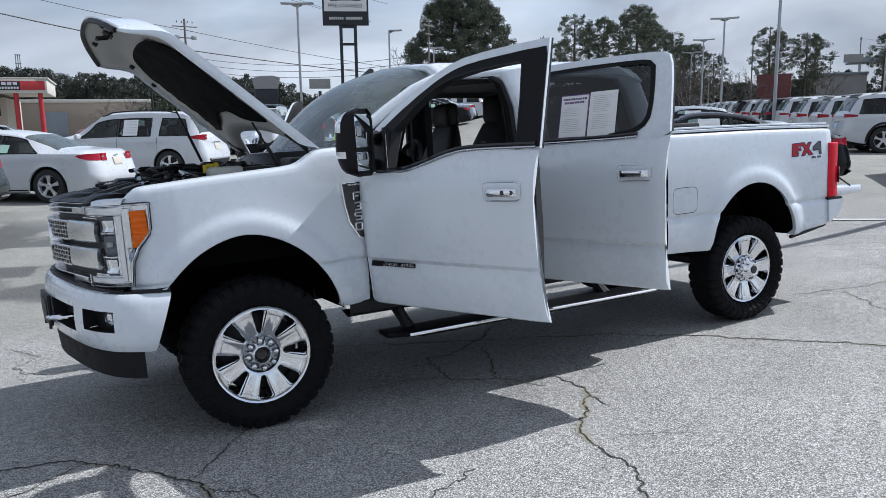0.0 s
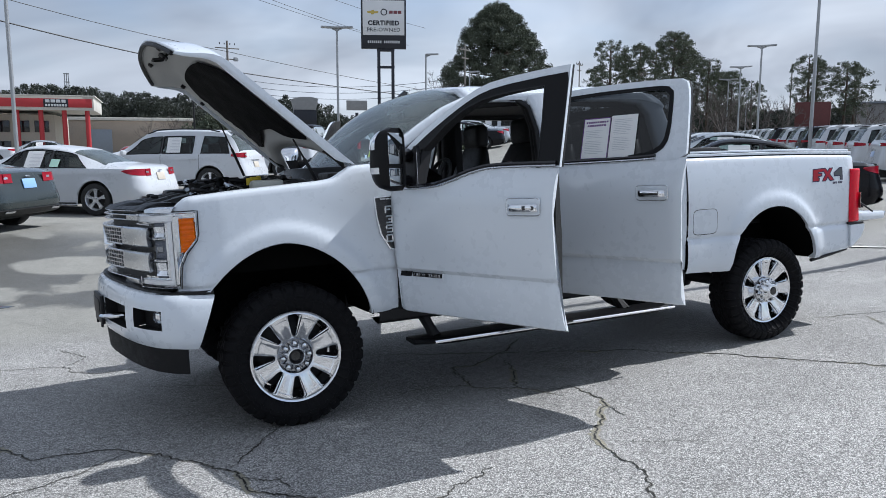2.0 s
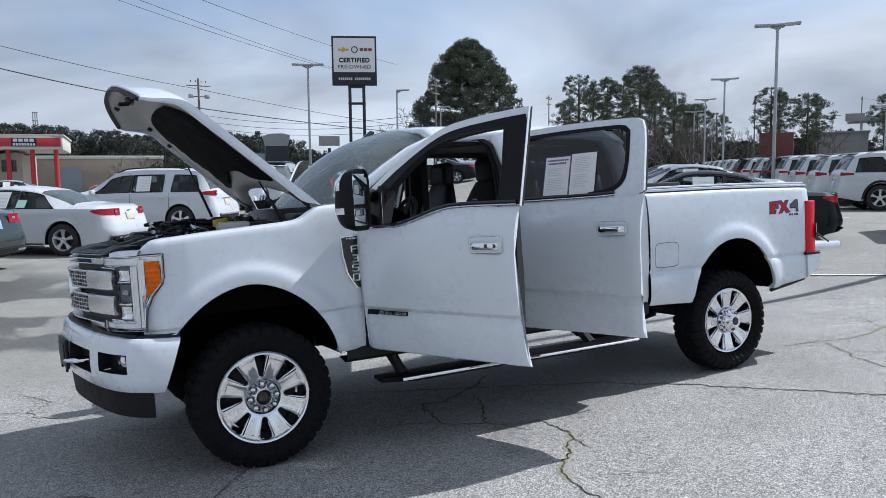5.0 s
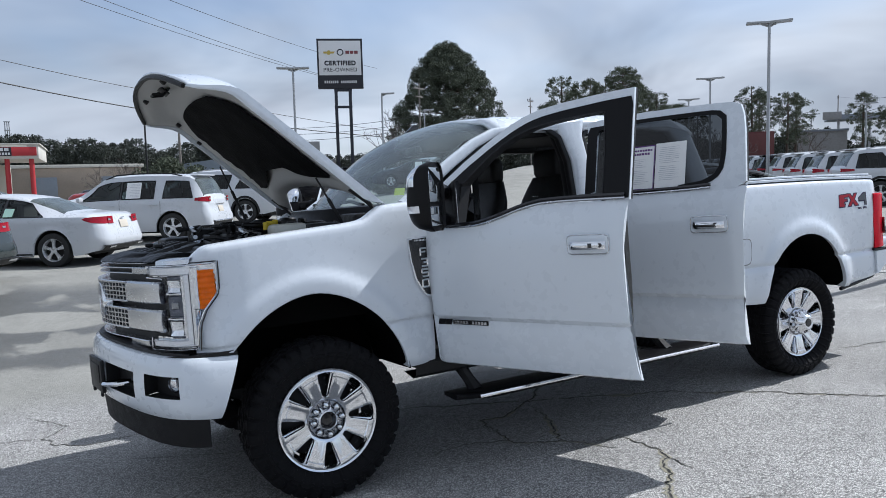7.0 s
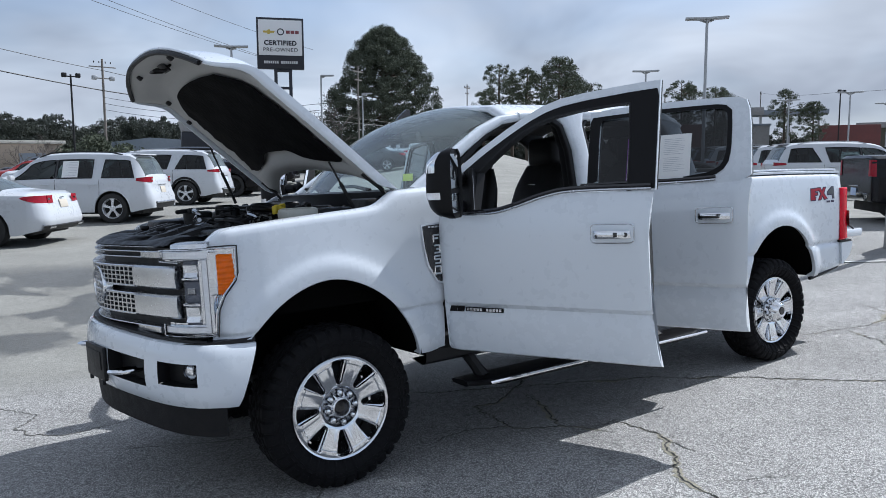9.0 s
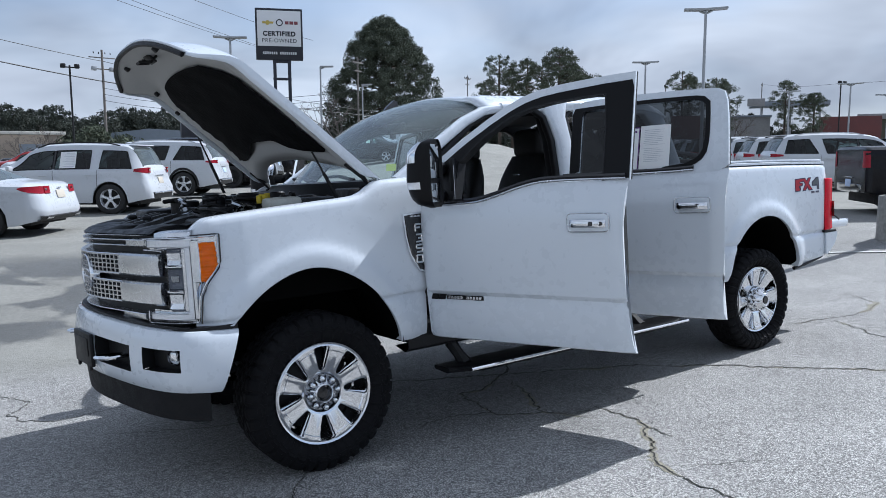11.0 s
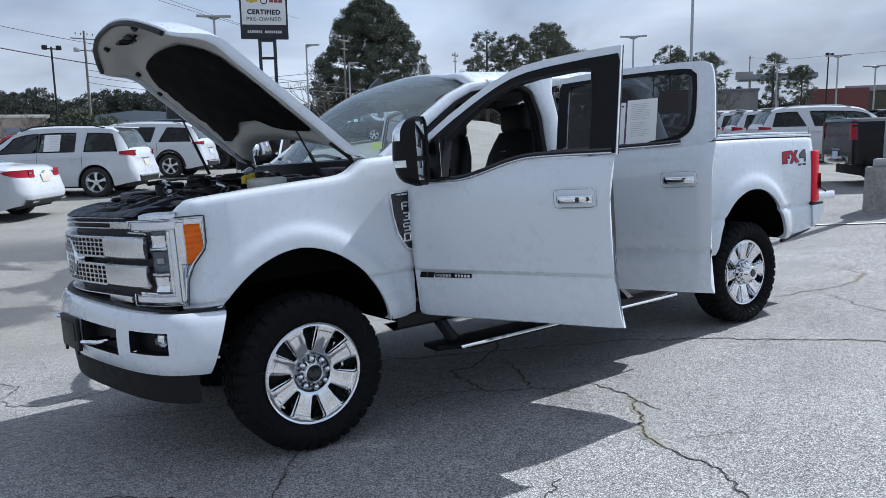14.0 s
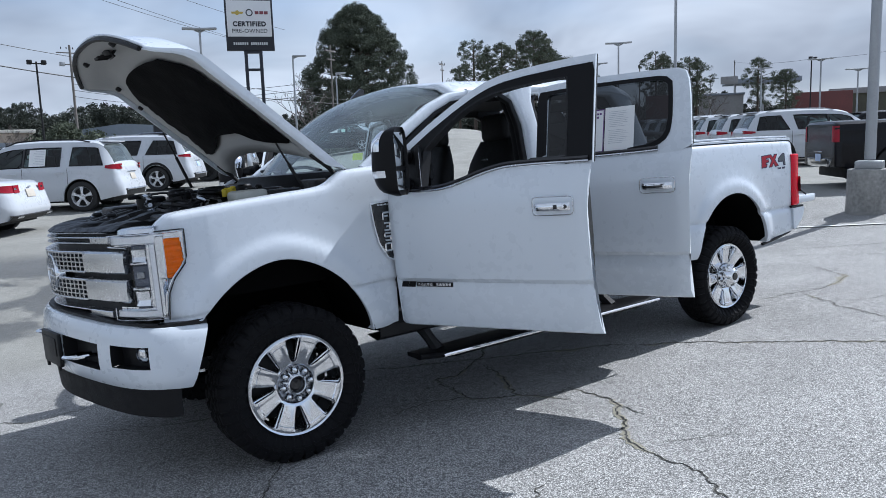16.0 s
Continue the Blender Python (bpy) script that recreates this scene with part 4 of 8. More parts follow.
for uu, v_ in ((0.885, -0.14), (0.93, 0.45), (0.93, -0.45), (0.80, -0.84), (0.66, -0.88)):
    part("hood_bump_stop", box(bmesh.new(), hood_pt(uu, v_, -0.055), (0.035, 0.035, 0.03), 0.008), M_BLACK, hood)
bm = bmesh.new()
tube(bm, [hood_pt(0.985, v, -0.03) for v in np.linspace(-0.95, 0.95, 40)], 0.014, 6)
part("hood_front_seal", bm, M_BLACK, hood)
for sd_ in (-1, 1):
    top_ = Vector((0.115, mir(0.20, sd_), 1.80)) if sd_ < 0 else Vector((-0.09, 1.72, 1.99))
    bot = Vector((0.257, mir(0.20, sd_), 1.525)) if sd_ < 0 else Vector((0.066, 1.72, 1.58))
    bm = bmesh.new()
    midp = bot.lerp(top_, 0.55)
    tube(bm, [bot, midp], 0.011, 8)
    tube(bm, [midp, top_], 0.006, 8)
    part("gas_strut", bm, M_BLACK, TRUCK)
    bm = bmesh.new()
    tube(bm, [(0.47, mir(0.15, sd_), 1.56), (0.40, mir(0.14, sd_), 1.64), hoodm @ hood_pt(0.12, 0.9 if sd_ < 0 else -0.9, -0.05)], 0.014, 8)
    part("hood_hinge", bm, M_DARKMETAL, TRUCK)

# ---- cab ----


def beam(name, path, w, d, material, parent, label="", n=10):
    """A rounded pillar along a path: w across in the body's side plane, d in depth."""
    bm = bmesh.new()
    rows = []
    pts = [Vector(p) for p in path]
    for i, p in enumerate(pts):
        t = (pts[min(i + 1, len(pts) - 1)] - pts[max(i - 1, 0)]).normalized()
        o = Vector((0, -1, 0))
        o = (o - t * o.dot(t)).normalized()
        u = t.cross(o)
        ww = w[i] if isinstance(w, (list, tuple)) else w
        ring = []
        for k in range(n * 2):
            a = 2 * math.pi * k / (n * 2)
            c, s = math.cos(a), math.sin(a)
            ring.append(p + u * ww / 2 * math.copysign(abs(c) ** 0.5, c) + o * d / 2 * math.copysign(abs(s) ** 0.5, s))
        rows.append(ring)
    grid(bm, rows, True, True)
    return part(name, bm, material, parent, label, 50)


bm = bmesh.new()
rows = []
for x in np.linspace(1.29, 3.06, 24):
    r = []
    for v in np.linspace(-1, 1, 25):
        z = 2.098 + 0.095 * (1 - v * v) - 0.075 * smooth(1.45, 1.0, x) - 0.06 * smooth(2.8, 3.1, x) - 0.055 * smooth(0.88, 1.0, abs(v))
        z += 0.012 * smooth(0.70, 0.75, abs(v)) * (1 - smooth(0.85, 0.9, abs(v)))
        xx = x + (-0.035 + 0.10 * v * v) * smooth(1.5, 1.06, x)
        r.append((xx, CY + v * 0.835, z))
    rows.append(r)
grid(bm, rows)
CAB = part("cab_roof", bm, M_WHITE, TRUCK, "white cab roof", 50)
mdr = CAB.modifiers.new("thickness", "SOLIDIFY")
mdr.thickness = 0.03
for sd_ in (-1, 1):
    P = lambda *a: [(x, mir(y, sd_), z) for x, y, z in a]
    beam("a_pillar", P((0.60, 0.09, 1.60), (0.752, 0.105, 1.704), (0.962, 0.125, 1.844), (1.152, 0.145, 1.960), (1.31, 0.162, 2.026), (1.50, 0.172, 2.052)), [0.075, 0.07, 0.068, 0.064, 0.06, 0.055], 0.075, M_WHITE, TRUCK)
    beam("roof_rail", P((1.46, 0.170, 2.050), (1.9, 0.17, 2.066), (2.5, 0.175, 2.064), (2.85, 0.18, 2.05), (2.98, 0.17, 1.95), (3.06, 0.10, 1.60)), [0.06, 0.06, 0.06, 0.10, 0.16, 0.20], 0.09, M_WHITE, TRUCK)
    beam("b_pillar", P((1.97, 0.08, 0.70), (1.97, 0.08, 1.2), (1.968, 0.085, 1.55), (1.956, 0.115, 1.82), (1.930, 0.145, 1.97), (1.915, 0.16, 2.075)), [0.17, 0.155, 0.150, 0.135, 0.16, 0.26], 0.08, M_WHITE, TRUCK)
    beam("pillar_trim", P((1.97, 0.16, 0.80), (1.97, 0.16, 1.55), (1.95, 0.19, 1.85), (1.93, 0.22, 2.04)), [0.20, 0.19, 0.17, 0.24], 0.09, M_BLACK, TRUCK)
    beam("pillar_trim", P((0.74, 0.18, 1.62), (0.95, 0.20, 1.82), (1.14, 0.22, 1.94), (1.36, 0.235, 2.02), (1.9, 0.24, 2.05), (2.7, 0.24, 2.03), (2.95, 0.23, 1.92)), 0.09, 0.06, M_BLACK, TRUCK)
    beam("door_seal", P((0.78, 0.13, 1.60), (0.96, 0.135, 1.765), (1.22, 0.155, 1.955), (1.36, 0.165, 2.015), (1.50, 0.165, 2.045), (1.72, 0.155, 2.045), (1.82, 0.15, 1.985), (1.868, 0.125, 1.82), (1.880, 0.095, 1.55), (1.88, 0.09, 1.0)), 0.04, 0.05, M_BLACK, TRUCK)
    beam("door_seal", P((2.055, 0.09, 1.0), (2.052, 0.095, 1.56), (2.035, 0.12, 1.825), (2.02, 0.15, 1.98), (2.08, 0.165, 2.045), (2.26, 0.17, 2.055), (2.7, 0.18, 2.04)), 0.035, 0.05, M_BLACK, TRUCK)
    bm = bmesh.new()
    grid(bm, [[(x, mir(curve(z, YPROF) + 0.01, sd_), z) for z in np.linspace(0.67, 1.62, 14)] for x in (2.90, 3.0, 3.13, 3.137)])
    part("cab_corner_panel", bm, M_WHITE, TRUCK)
    beam("pillar_trim", P((2.72, 0.25, 2.03), (2.90, 0.24, 1.99), (2.99, 0.22, 1.86), (3.04, 0.19, 1.58)), [0.08, 0.22, 0.26, 0.28], 0.05, M_BLACK, TRUCK)
    # footwell and sill
    bm = bmesh.new()
    box(bm, (1.85, mir(0.22, sd_), 0.80), (2.1, 0.25, 0.12), 0.02)
    part("door_sill", bm, M_BLACK, TRUCK)
bm = bmesh.new()
box(bm, (1.85, CY, 0.83), (2.4, 1.5, 0.04))
box(bm, (3.07, CY, 1.22), (0.05, 1.78, 0.82), 0.01)
box(bm, (0.66, CY, 1.15), (0.04, 1.74, 0.75), 0.01)
part("cab_floor_and_bulkhead", bm, M_BLACK, TRUCK)
bm = bmesh.new()
grid(bm, [[(x, CY + v * 0.74, 2.055 + 0.09 * (1 - v * v) - 0.075 * smooth(1.45, 1.0, x) - 0.03) for v in np.linspace(-1, 1, 9)] for x in np.linspace(1.34, 3.0, 10)])
part("headliner", bm, mat("dark grey cloth", (0.06, 0.06, 0.062), 0.9, 0, 0, 0.1, 30), TRUCK)


def screen(name, b0, b1, material, parent, n=14):
    bm = bmesh.new()
    grid(bm, [[Vector(b0(v)).lerp(Vector(b1(v)), q) + Vector((-0.03 * math.sin(math.pi * q), 0, 0.02 * math.sin(math.pi * q))) for v in np.linspace(-1, 1, 17)] for q in np.linspace(0, 1, n)])
    ob = part(name, bm, material, parent, "", 60)
    ob.visible_shadow = False
    return ob


def wind_pt(v, q, lift=0.0):
    """A point of the curved windscreen: v -1..1 across, q 0..1 from the cowl to the roof edge."""
    lo_, hi_ = Vector((0.40 + 0.24 * v * v, CY + v * 0.86, 1.605)), Vector((1.282 + 0.045 * v * v, CY + v * 0.775, 2.0786 + 0.095 * (1 - v * v) - 0.045 * v**8))
    return lo_.lerp(hi_, q) + Vector((-0.02 * math.sin(math.pi * q), 0, (0.105 - 0.062 * v * v) * math.sin(math.pi * q) + lift))


bm = bmesh.new()
grid(bm, [[wind_pt(v, q) for v in np.linspace(-1, 1, 21)] for q in np.linspace(0, 1, 18)])
part("windscreen", bm, G_CLEAR, TRUCK, "", 60).visible_shadow = False
bm = bmesh.new()
grid(bm, [[wind_pt(v, q, -0.004) for v in np.linspace(-0.99, 0.99, 21)] for q in np.linspace(0.87, 0.995, 5)])
part("shade_band", bm, G_BAND, TRUCK, "dark tinted band along the top of the windscreen", 60).visible_shadow = False
screen("rear_window", lambda v: (3.09, CY + v * 0.75, 1.62), lambda v: (3.02, CY + v * 0.66, 2.03), G_TINT, TRUCK)
bm = bmesh.new()
grid(bm, [[(0.24 + 0.16 * v * v + q * (0.18 + 0.10 * v * v), CY + v * 0.84, 1.612 + 0.012 * q - 0.07 * (q < 0.1)) for v in np.linspace(-1, 1, 17)] for q in np.linspace(0, 1, 5)])
part("cowl_grille", bm, M_TRIM, TRUCK)
for y0, y1 in ((0.45, 1.0), (1.05, 1.58)):
    bm = bmesh.new()
    tube(bm, [(0.50, y0, 1.625), (0.53, (y0 + y1) / 2, 1.655), (0.56, y1, 1.655)], 0.012, 6)
    part("wiper", bm, M_BLACK, TRUCK)
bm = bmesh.new()
grid(bm, [[Vector((0.68, 0.285, 1.692)) + Vector((0.030 * a + 0.012 * b, -0.010 * a + 0.016 * b, 0.022 * b)) for a in (-1, 1)] for b in (-1, 1)])
part("screen_sticker", bm, mat("yellow green paper", (0.50, 0.62, 0.08), 0.6), TRUCK, "yellow-green windscreen sticker")
bm = bmesh.new()
rows = [[(x, y, z) for y in np.linspace(0.14, 1.78, 9)] for x, z in ((0.62, 1.56), (0.80, 1.60), (1.02, 1.585), (1.12, 1.52), (1.10, 1.28), (0.98, 1.12))]
grid(bm, rows)
part("dashboard", bm, M_BLACK, TRUCK, "black dashboard")
bm = bmesh.new()
mw = Matrix.Translation((1.26, 0.55, 1.47)) @ Matrix.Rotation(radians(-65), 4, "Y")
pts = [mw @ Vector((0.185 * math.cos(a), 0.185 * math.sin(a), 0)) for a in np.linspace(0, 2 * math.pi, 33)]
tube(bm, pts, 0.016, 8, False)
for a in (0, 2.1, 4.2):
    tube(bm, [mw @ Vector((0, 0, 0)), mw @ Vector((0.18 * math.cos(a), 0.18 * math.sin(a), 0))], 0.018, 6)
tube(bm, [mw @ Vector((0, 0, 0)), (1.05, 0.55, 1.40)], 0.05, 10)
part("steering_wheel", bm, M_LEATHER, TRUCK)


def seat(x, y, w=0.52):
    bm = bmesh.new()
    box(bm, (x + 0.02, y, 1.06), (0.56, w, 0.18), 0.06, None, 3)
    s_ = part("seat", bm, M_LEATHER, TRUCK, "black leather seat", 60)
    bm = bmesh.new()
    rows = []
    for q in np.linspace(0, 1, 9):
        hw = w / 2 * lerp(q, [(0, 0.98), (0.5, 1.0), (0.8, 0.90), (1, 0.66)])
        cx, z, th = x + 0.26 + 0.17 * q, 1.08 + 0.66 * q, lerp(q, [(0, 0.11), (0.7, 0.085), (1, 0.04)])
        rows.append([(cx + th * math.copysign(abs(math.cos(a)) ** 0.6, math.cos(a)), y + hw * math.copysign(abs(math.sin(a)) ** 0.6, math.sin(a)), z) for a in np.linspace(0, 2 * math.pi, 20, endpoint=False)])
    grid(bm, rows, True, True)
    part("seat_back", bm, M_LEATHER, s_, "", 60)
    bm = bmesh.new()
    box(bm, (x + 0.43, y, 1.83), (0.12, 0.31, 0.21), 0.05, None, 3)
    tube(bm, [(x + 0.44, y - 0.06, 1.70), (x + 0.44, y - 0.06, 1.80)], 0.008, 6)
    tube(bm, [(x + 0.44, y + 0.06, 1.70), (x + 0.44, y + 0.06, 1.80)], 0.008, 6)
    part("headrest", bm, M_LEATHER, s_, "", 60)
    bm = bmesh.new()
    box(bm, (x + 0.285, y, 1.60), (0.006, 0.07, 0.010), 0.002, None, 1)
    part("seat_tag", bm, M_SATIN, s_)


seat(1.60, 0.54, 0.60)
seat(1.60, 1.38, 0.56)
seat(2.50, 0.50, 0.60)
seat(2.50, 1.42, 0.60)
bm = bmesh.new()
box(bm, (1.45, CY, 1.15), (0.7, 0.24, 0.35), 0.04)
part("centre_console", bm, M_LEATHER, TRUCK)
bm = bmesh.new()
box(bm, (1.13, CY, 1.985), (0.05, 0.22, 0.07), 0.02)
part("cabin_mirror", bm, M_BLACK, TRUCK)
bm = bmesh.new()
grid(bm, [[(1.72 + dx, 1.15 + 0.0, z) for dx in (0, 0.06)] for z in (1.9, 1.5, 1.1)])
part("seat_belt", bm, M_BLACK, TRUCK)
# roof antenna fin
bm = bmesh.new()
prism(bm, [(0, 0), (0.15, 0), (0.15, 0.105), (0.12, 0.115), (0.05, 0.06)], lambda a, b, d: (1.28 + a, 1.44 + d, 2.125 + b), 0.03)
part("antenna_fin", bm, M_GLOSSBLACK, TRUCK, "black roof antenna fin")


# ---- doors ----
DV = [(0.67, -0.004), (0.70, -0.012), (0.76, -0.018), (0.86, -0.024), (0.922, -0.017), (0.934, -0.018), (0.952, -0.040), (0.965, -0.043), (1.08, -0.056), (1.2, -0.065), (1.36, -0.068), (1.46, -0.055), (1.52, -0.037), (1.56, -0.02), (1.62, 0.0)]


def upper_y(z):
    return -0.02 + (z - 1.56) * 0.25 if z > 1.56 else curve(z, DV)


def frame_ring(name, outer, inner, y_off, thick, parent, material):
    """A window frame between two outlines given as (u, z)."""
    bm = bmesh.new()
    a = [bm.verts.new((u, upper_y(z) + y_off, z)) for u, z in outer]
    b = [bm.verts.new((u, upper_y(z) + y_off, z)) for u, z in inner]
    a2 = [bm.verts.new((u, upper_y(z) + y_off + thick, z)) for u, z in outer]
    b2 = [bm.verts.new((u, upper_y(z) + y_off + thick, z)) for u, z in inner]
    for i in range(len(a) - 1):
        bm.faces.new((a[i], a[i + 1], b[i + 1], b[i]))
        bm.faces.new((a2[i], b2[i], b2[i + 1], a2[i + 1]))
        bm.faces.new((a[i], a2[i], a2[i + 1], a[i + 1]))
        bm.faces.new((b[i], b[i + 1], b2[i + 1], b2[i]))
    return part(name, bm, material, parent, "", 40)


def resample(pts, n):
    pts = [Vector(p) for p in pts]
    d = [0.0]
    for a, b in zip(pts, pts[1:]):
        d.append(d[-1] + (b - a).length)
    out = []
    for s in np.linspace(0, d[-1], n):
        i = min(int(np.searchsorted(d, s, side="right")) - 1, len(pts) - 2)
        out.append(tuple(pts[i].lerp(pts[i + 1], (s - d[i]) / max(d[i + 1] - d[i], 1e-9))))
    return out


def offset_line(pts, d):
    out = []
    for i, p in enumerate(pts):
        a, b = Vector(pts[max(i - 1, 0)]), Vector(pts[min(i + 1, len(pts) - 1)])
        t = (b - a).normalized()
        out.append((p[0] + d * t.y, p[1] - d * t.x))
    return out


def handle(parent, u0, u1, z0, z1, front):
    y = -0.0675
    bm = bmesh.new()
    box(bm, ((u0 + u1) / 2, y - 0.004, (z0 + z1) / 2), (u1 - u0, 0.008, z1 - z0), 0.0035)
    part("handle_bezel", bm, M_WHITE, parent)
    bm = bmesh.new()
    lp = [((u0 + u1) / 2 + (u1 - u0) / 2 * math.copysign(abs(math.cos(a)) ** 0.25, math.cos(a)), (z0 + z1) / 2 + (z1 - z0) / 2 * math.copysign(abs(math.sin(a)) ** 0.3, math.sin(a))) for a in np.linspace(0, 2 * math.pi, 41)]
    tube(bm, [(a, y - 0.006, b) for a, b in lp], 0.0035, 6, False)
    part("handle_rim", bm, M_SATIN, parent)
    bm = bmesh.new()
    zc = (z0 + z1) / 2 - 0.004
    rows = []
    for q in np.linspace(0, 1, 12):
        u = u0 + 0.014 + (u1 - u0 - 0.028) * q
        o = 0.026 * math.sin(math.pi * q) ** 0.35
        rows.append([(u, y - 0.010 - o * 0.9 + 0.010 * math.cos(a), zc + 0.020 * math.sin(a)) for a in np.linspace(0, 2 * math.pi, 10, endpoint=False)])
    grid(bm, rows, True, True)
    part("door_handle", bm, M_CHROME, parent, "chrome pull handle")
    if front:
        bm = bmesh.new()
        lathe(bm, [(0.011, 0.0), (0.011, -0.006), (0, -0.006)], 14, Matrix.Translation((u1 - 0.035, y - 0.030, zc)))
        box(bm, (u0 + 0.14, y - 0.040, zc), (0.022, 0.006, 0.022), 0.002)
        part("handle_lock", bm, M_GLOSSBLACK, parent)


def door(rear, side):
    if not rear:
        length = 1.252
        belt = [(0.0, 1.452), (0.36, 1.456), (0.50, 1.485), (0.66, 1.533), (0.80, 1.556), (1.262, 1.556)]
        hinge, ang = (0.70, -0.054), -66.8
    else:
        length = 1.055
        belt = [(0.0, 1.556), (0.55, 1.562), (0.78, 1.566), (0.90, 1.572), (1.055, 1.578)]
        hinge, ang = (1.83, -0.02), -70.1
    m = Matrix.Translation((hinge[0], mir(hinge[1], side), 0)) @ Matrix.Rotation(radians(ang) * (1 if side < 0 else -1), 4, "Z")
    if side > 0:
        m = m @ Matrix.Diagonal((1, -1, 1, 1))
    bm = bmesh.new()
    rows = []
    # the trailing edge bows in below the belt and runs out into a small hem tip at the foot
    TRAIL = [(0.66, 0.016), (0.672, 0.006), (0.70, -0.003), (0.76, -0.009), (0.86, -0.017), (0.95, -0.022), (1.30, -0.022), (1.42, -0.015), (1.50, -0.008), (1.55, 0.0)]
    if rear:
        TRAIL = [(0.66, 0.016), (0.672, 0.006), (0.70, -0.003), (0.80, -0.001), (0.96, 0.009), (1.10, 0.022), (1.30, 0.029), (1.42, 0.033), (1.50, 0.037), (1.55, 0.043), (1.60, 0.044)]
    lead = -0.04 if rear else 0.0
    for u in np.linspace(lead, length, 26):
        zt = curve(u, belt) if not rear else lerp(u, belt)
        zs = [0.672 + (0.92 - 0.672) * k / 6 for k in range(7)] + [0.93, 0.942, 0.955, 0.965] + [0.975 + (zt - 0.975) * k / 20 for k in range(21)]
        rnd_ = 0.02 * smooth(lead + 0.04, lead, u) + 0.012 * smooth(length - 0.03, length, u)
        row = [(u - 0.01, 0.012, 0.69), (u, 0.008 + rnd_, 0.664)]
        row += [(u, (curve(z, DV) if z < 1.56 else upper_y(z)) + rnd_, z) for z in zs]
        row += [(u, (curve(zt, DV) if zt < 1.56 else upper_y(zt)) + 0.02 + rnd_, zt + 0.004), (u - 0.01, 0.006, zt), (u - 0.01, -0.030, 1.3), (u - 0.01, -0.018, 1.0)]
        rows.append([(a + lerp(c, TRAIL) * smooth(length - 0.16, length, u), b, c) for a, b, c in row])
    grid(bm, rows, True, True)
    nm = "rear_door" if rear else "front_door"
    d = part(nm, bm, M_WHITE, TRUCK, "white %s door swung wide open" % ("rear" if rear else "front"), 40, m)
    bm = bmesh.new()
    rows = []
    for u in np.linspace(0.012, length - 0.035, 8):
        zt = (curve(u, belt) if not rear else lerp(u, belt)) + 0.01
        k = 0.35 + 0.65 * smooth(length - 0.035, length - 0.20, u)
        rows.append([(u, 0.014, 0.70), (u, 0.104 * k, 0.70), (u, 0.137 * k, 1.0), (u, 0.150 * k, 1.18), (u, 0.128 * k, 1.3), (u, 0.104 * k, zt), (u, 0.012 + 0.033 * k, zt + 0.006), (u, 0.010, zt - 0.01), (u, -0.012, 1.1)])
    grid(bm, rows, True, True)
    part("door_trim", bm, M_LEATHER, d, "black inner door trim")
    # bright belt moulding
    bm = bmesh.new()
    pts = [(u, (curve(u, belt) if not rear else lerp(u, belt))) for u in np.linspace(0.02, length - (0.01 if not rear else 0.16), 30)]
    tube(bm, [(u, upper_y(z) - 0.006, z + 0.008) for u, z in pts], 0.007, 6)
    part("belt_moulding", bm, M_SATIN, d)
    bm = bmesh.new()
    tube(bm, [(u, upper_y(z) - 0.002, z + 0.024) for u, z in pts], 0.012, 6)
    part("belt_seal", bm, M_GLOSSBLACK, d)
    if not rear:
        outer = [(0.0, 1.455), (0.0, 1.60), (0.107, 1.722), (0.25, 1.825), (0.40, 1.918), (0.52, 1.985), (0.62, 2.030), (0.72, 2.058), (0.86, 2.076), (1.02, 2.088), (1.15, 2.095), (1.262, 2.098), (1.262, 1.80), (1.262, 1.556)]
        inner = [(0.235, 1.465), (0.235, 1.60), (0.240, 1.69), (0.30, 1.745), (0.40, 1.83), (0.50, 1.895), (0.58, 1.935), (0.68, 1.966), (0.80, 1.985), (0.95, 1.997), (1.08, 2.002), (1.115, 2.000), (1.125, 1.80), (1.125, 1.556)]
        frame_ring("window_frame", outer, inner, 0.0, 0.018, d, M_WHITE)
        frame_ring("frame_seal", outer, inner, 0.019, 0.018, d, M_BLACK)
        frame_ring("glass_channel", inner, offset_line(inner, 0.007), -0.008, 0.085, d, M_BLACK)
        o2 = [(u + 0.012 if u < 0.05 else u, z) for u, z in offset_line(outer[1:12], 0.042)]
        tr_o = [(0.012, 1.47)] + o2[:-2] + [(1.10, 2.052), (1.262 - 0.004, 2.058), (1.258, 1.80), (1.258, 1.565)]
        frame_ring("window_trim", resample(tr_o, 40), resample(inner, 40), -0.006, 0.012, d, M_TRIM)
        # mirror sail and post
        bm = bmesh.new()
        prism(bm, [(0.012, 1.462), (0.24, 1.468), (0.24, 1.70), (0.10, 1.60), (0.012, 1.56)], lambda a, b, dd: (a, upper_y(b) - 0.012 + dd, b), 0.02)
        part("mirror_sail", bm, M_BLACK, d)
        bm = bmesh.new()
        box(bm, (0.226, -0.030, 1.59), (0.030, 0.03, 0.26), 0.004)
        part("window_divider", bm, M_BLACK, d)
        part("divider_edge", box(bmesh.new(), (0.243, -0.046, 1.575), (0.004, 0.004, 0.21), 0.001, None, 1), M_SATIN, d)
        handle(d, 0.940, 1.165, 1.300, 1.395, True)
        # towing mirror on two arms, its face turned in towards the driver
        MR = Matrix.Translation((0.234, -0.217, 0)) @ Matrix.Rotation(radians(15), 4, "Z")
        for z in (1.665, 1.505):
            bm = bmesh.new()
            tube(bm, [(0.13, -0.02, z), (0.17, -0.07, z), MR @ Vector((-0.05, 0.05, z))], [0.045, 0.036, 0.036], 10)
            part("mirror_arm", bm, M_TRIM, d)
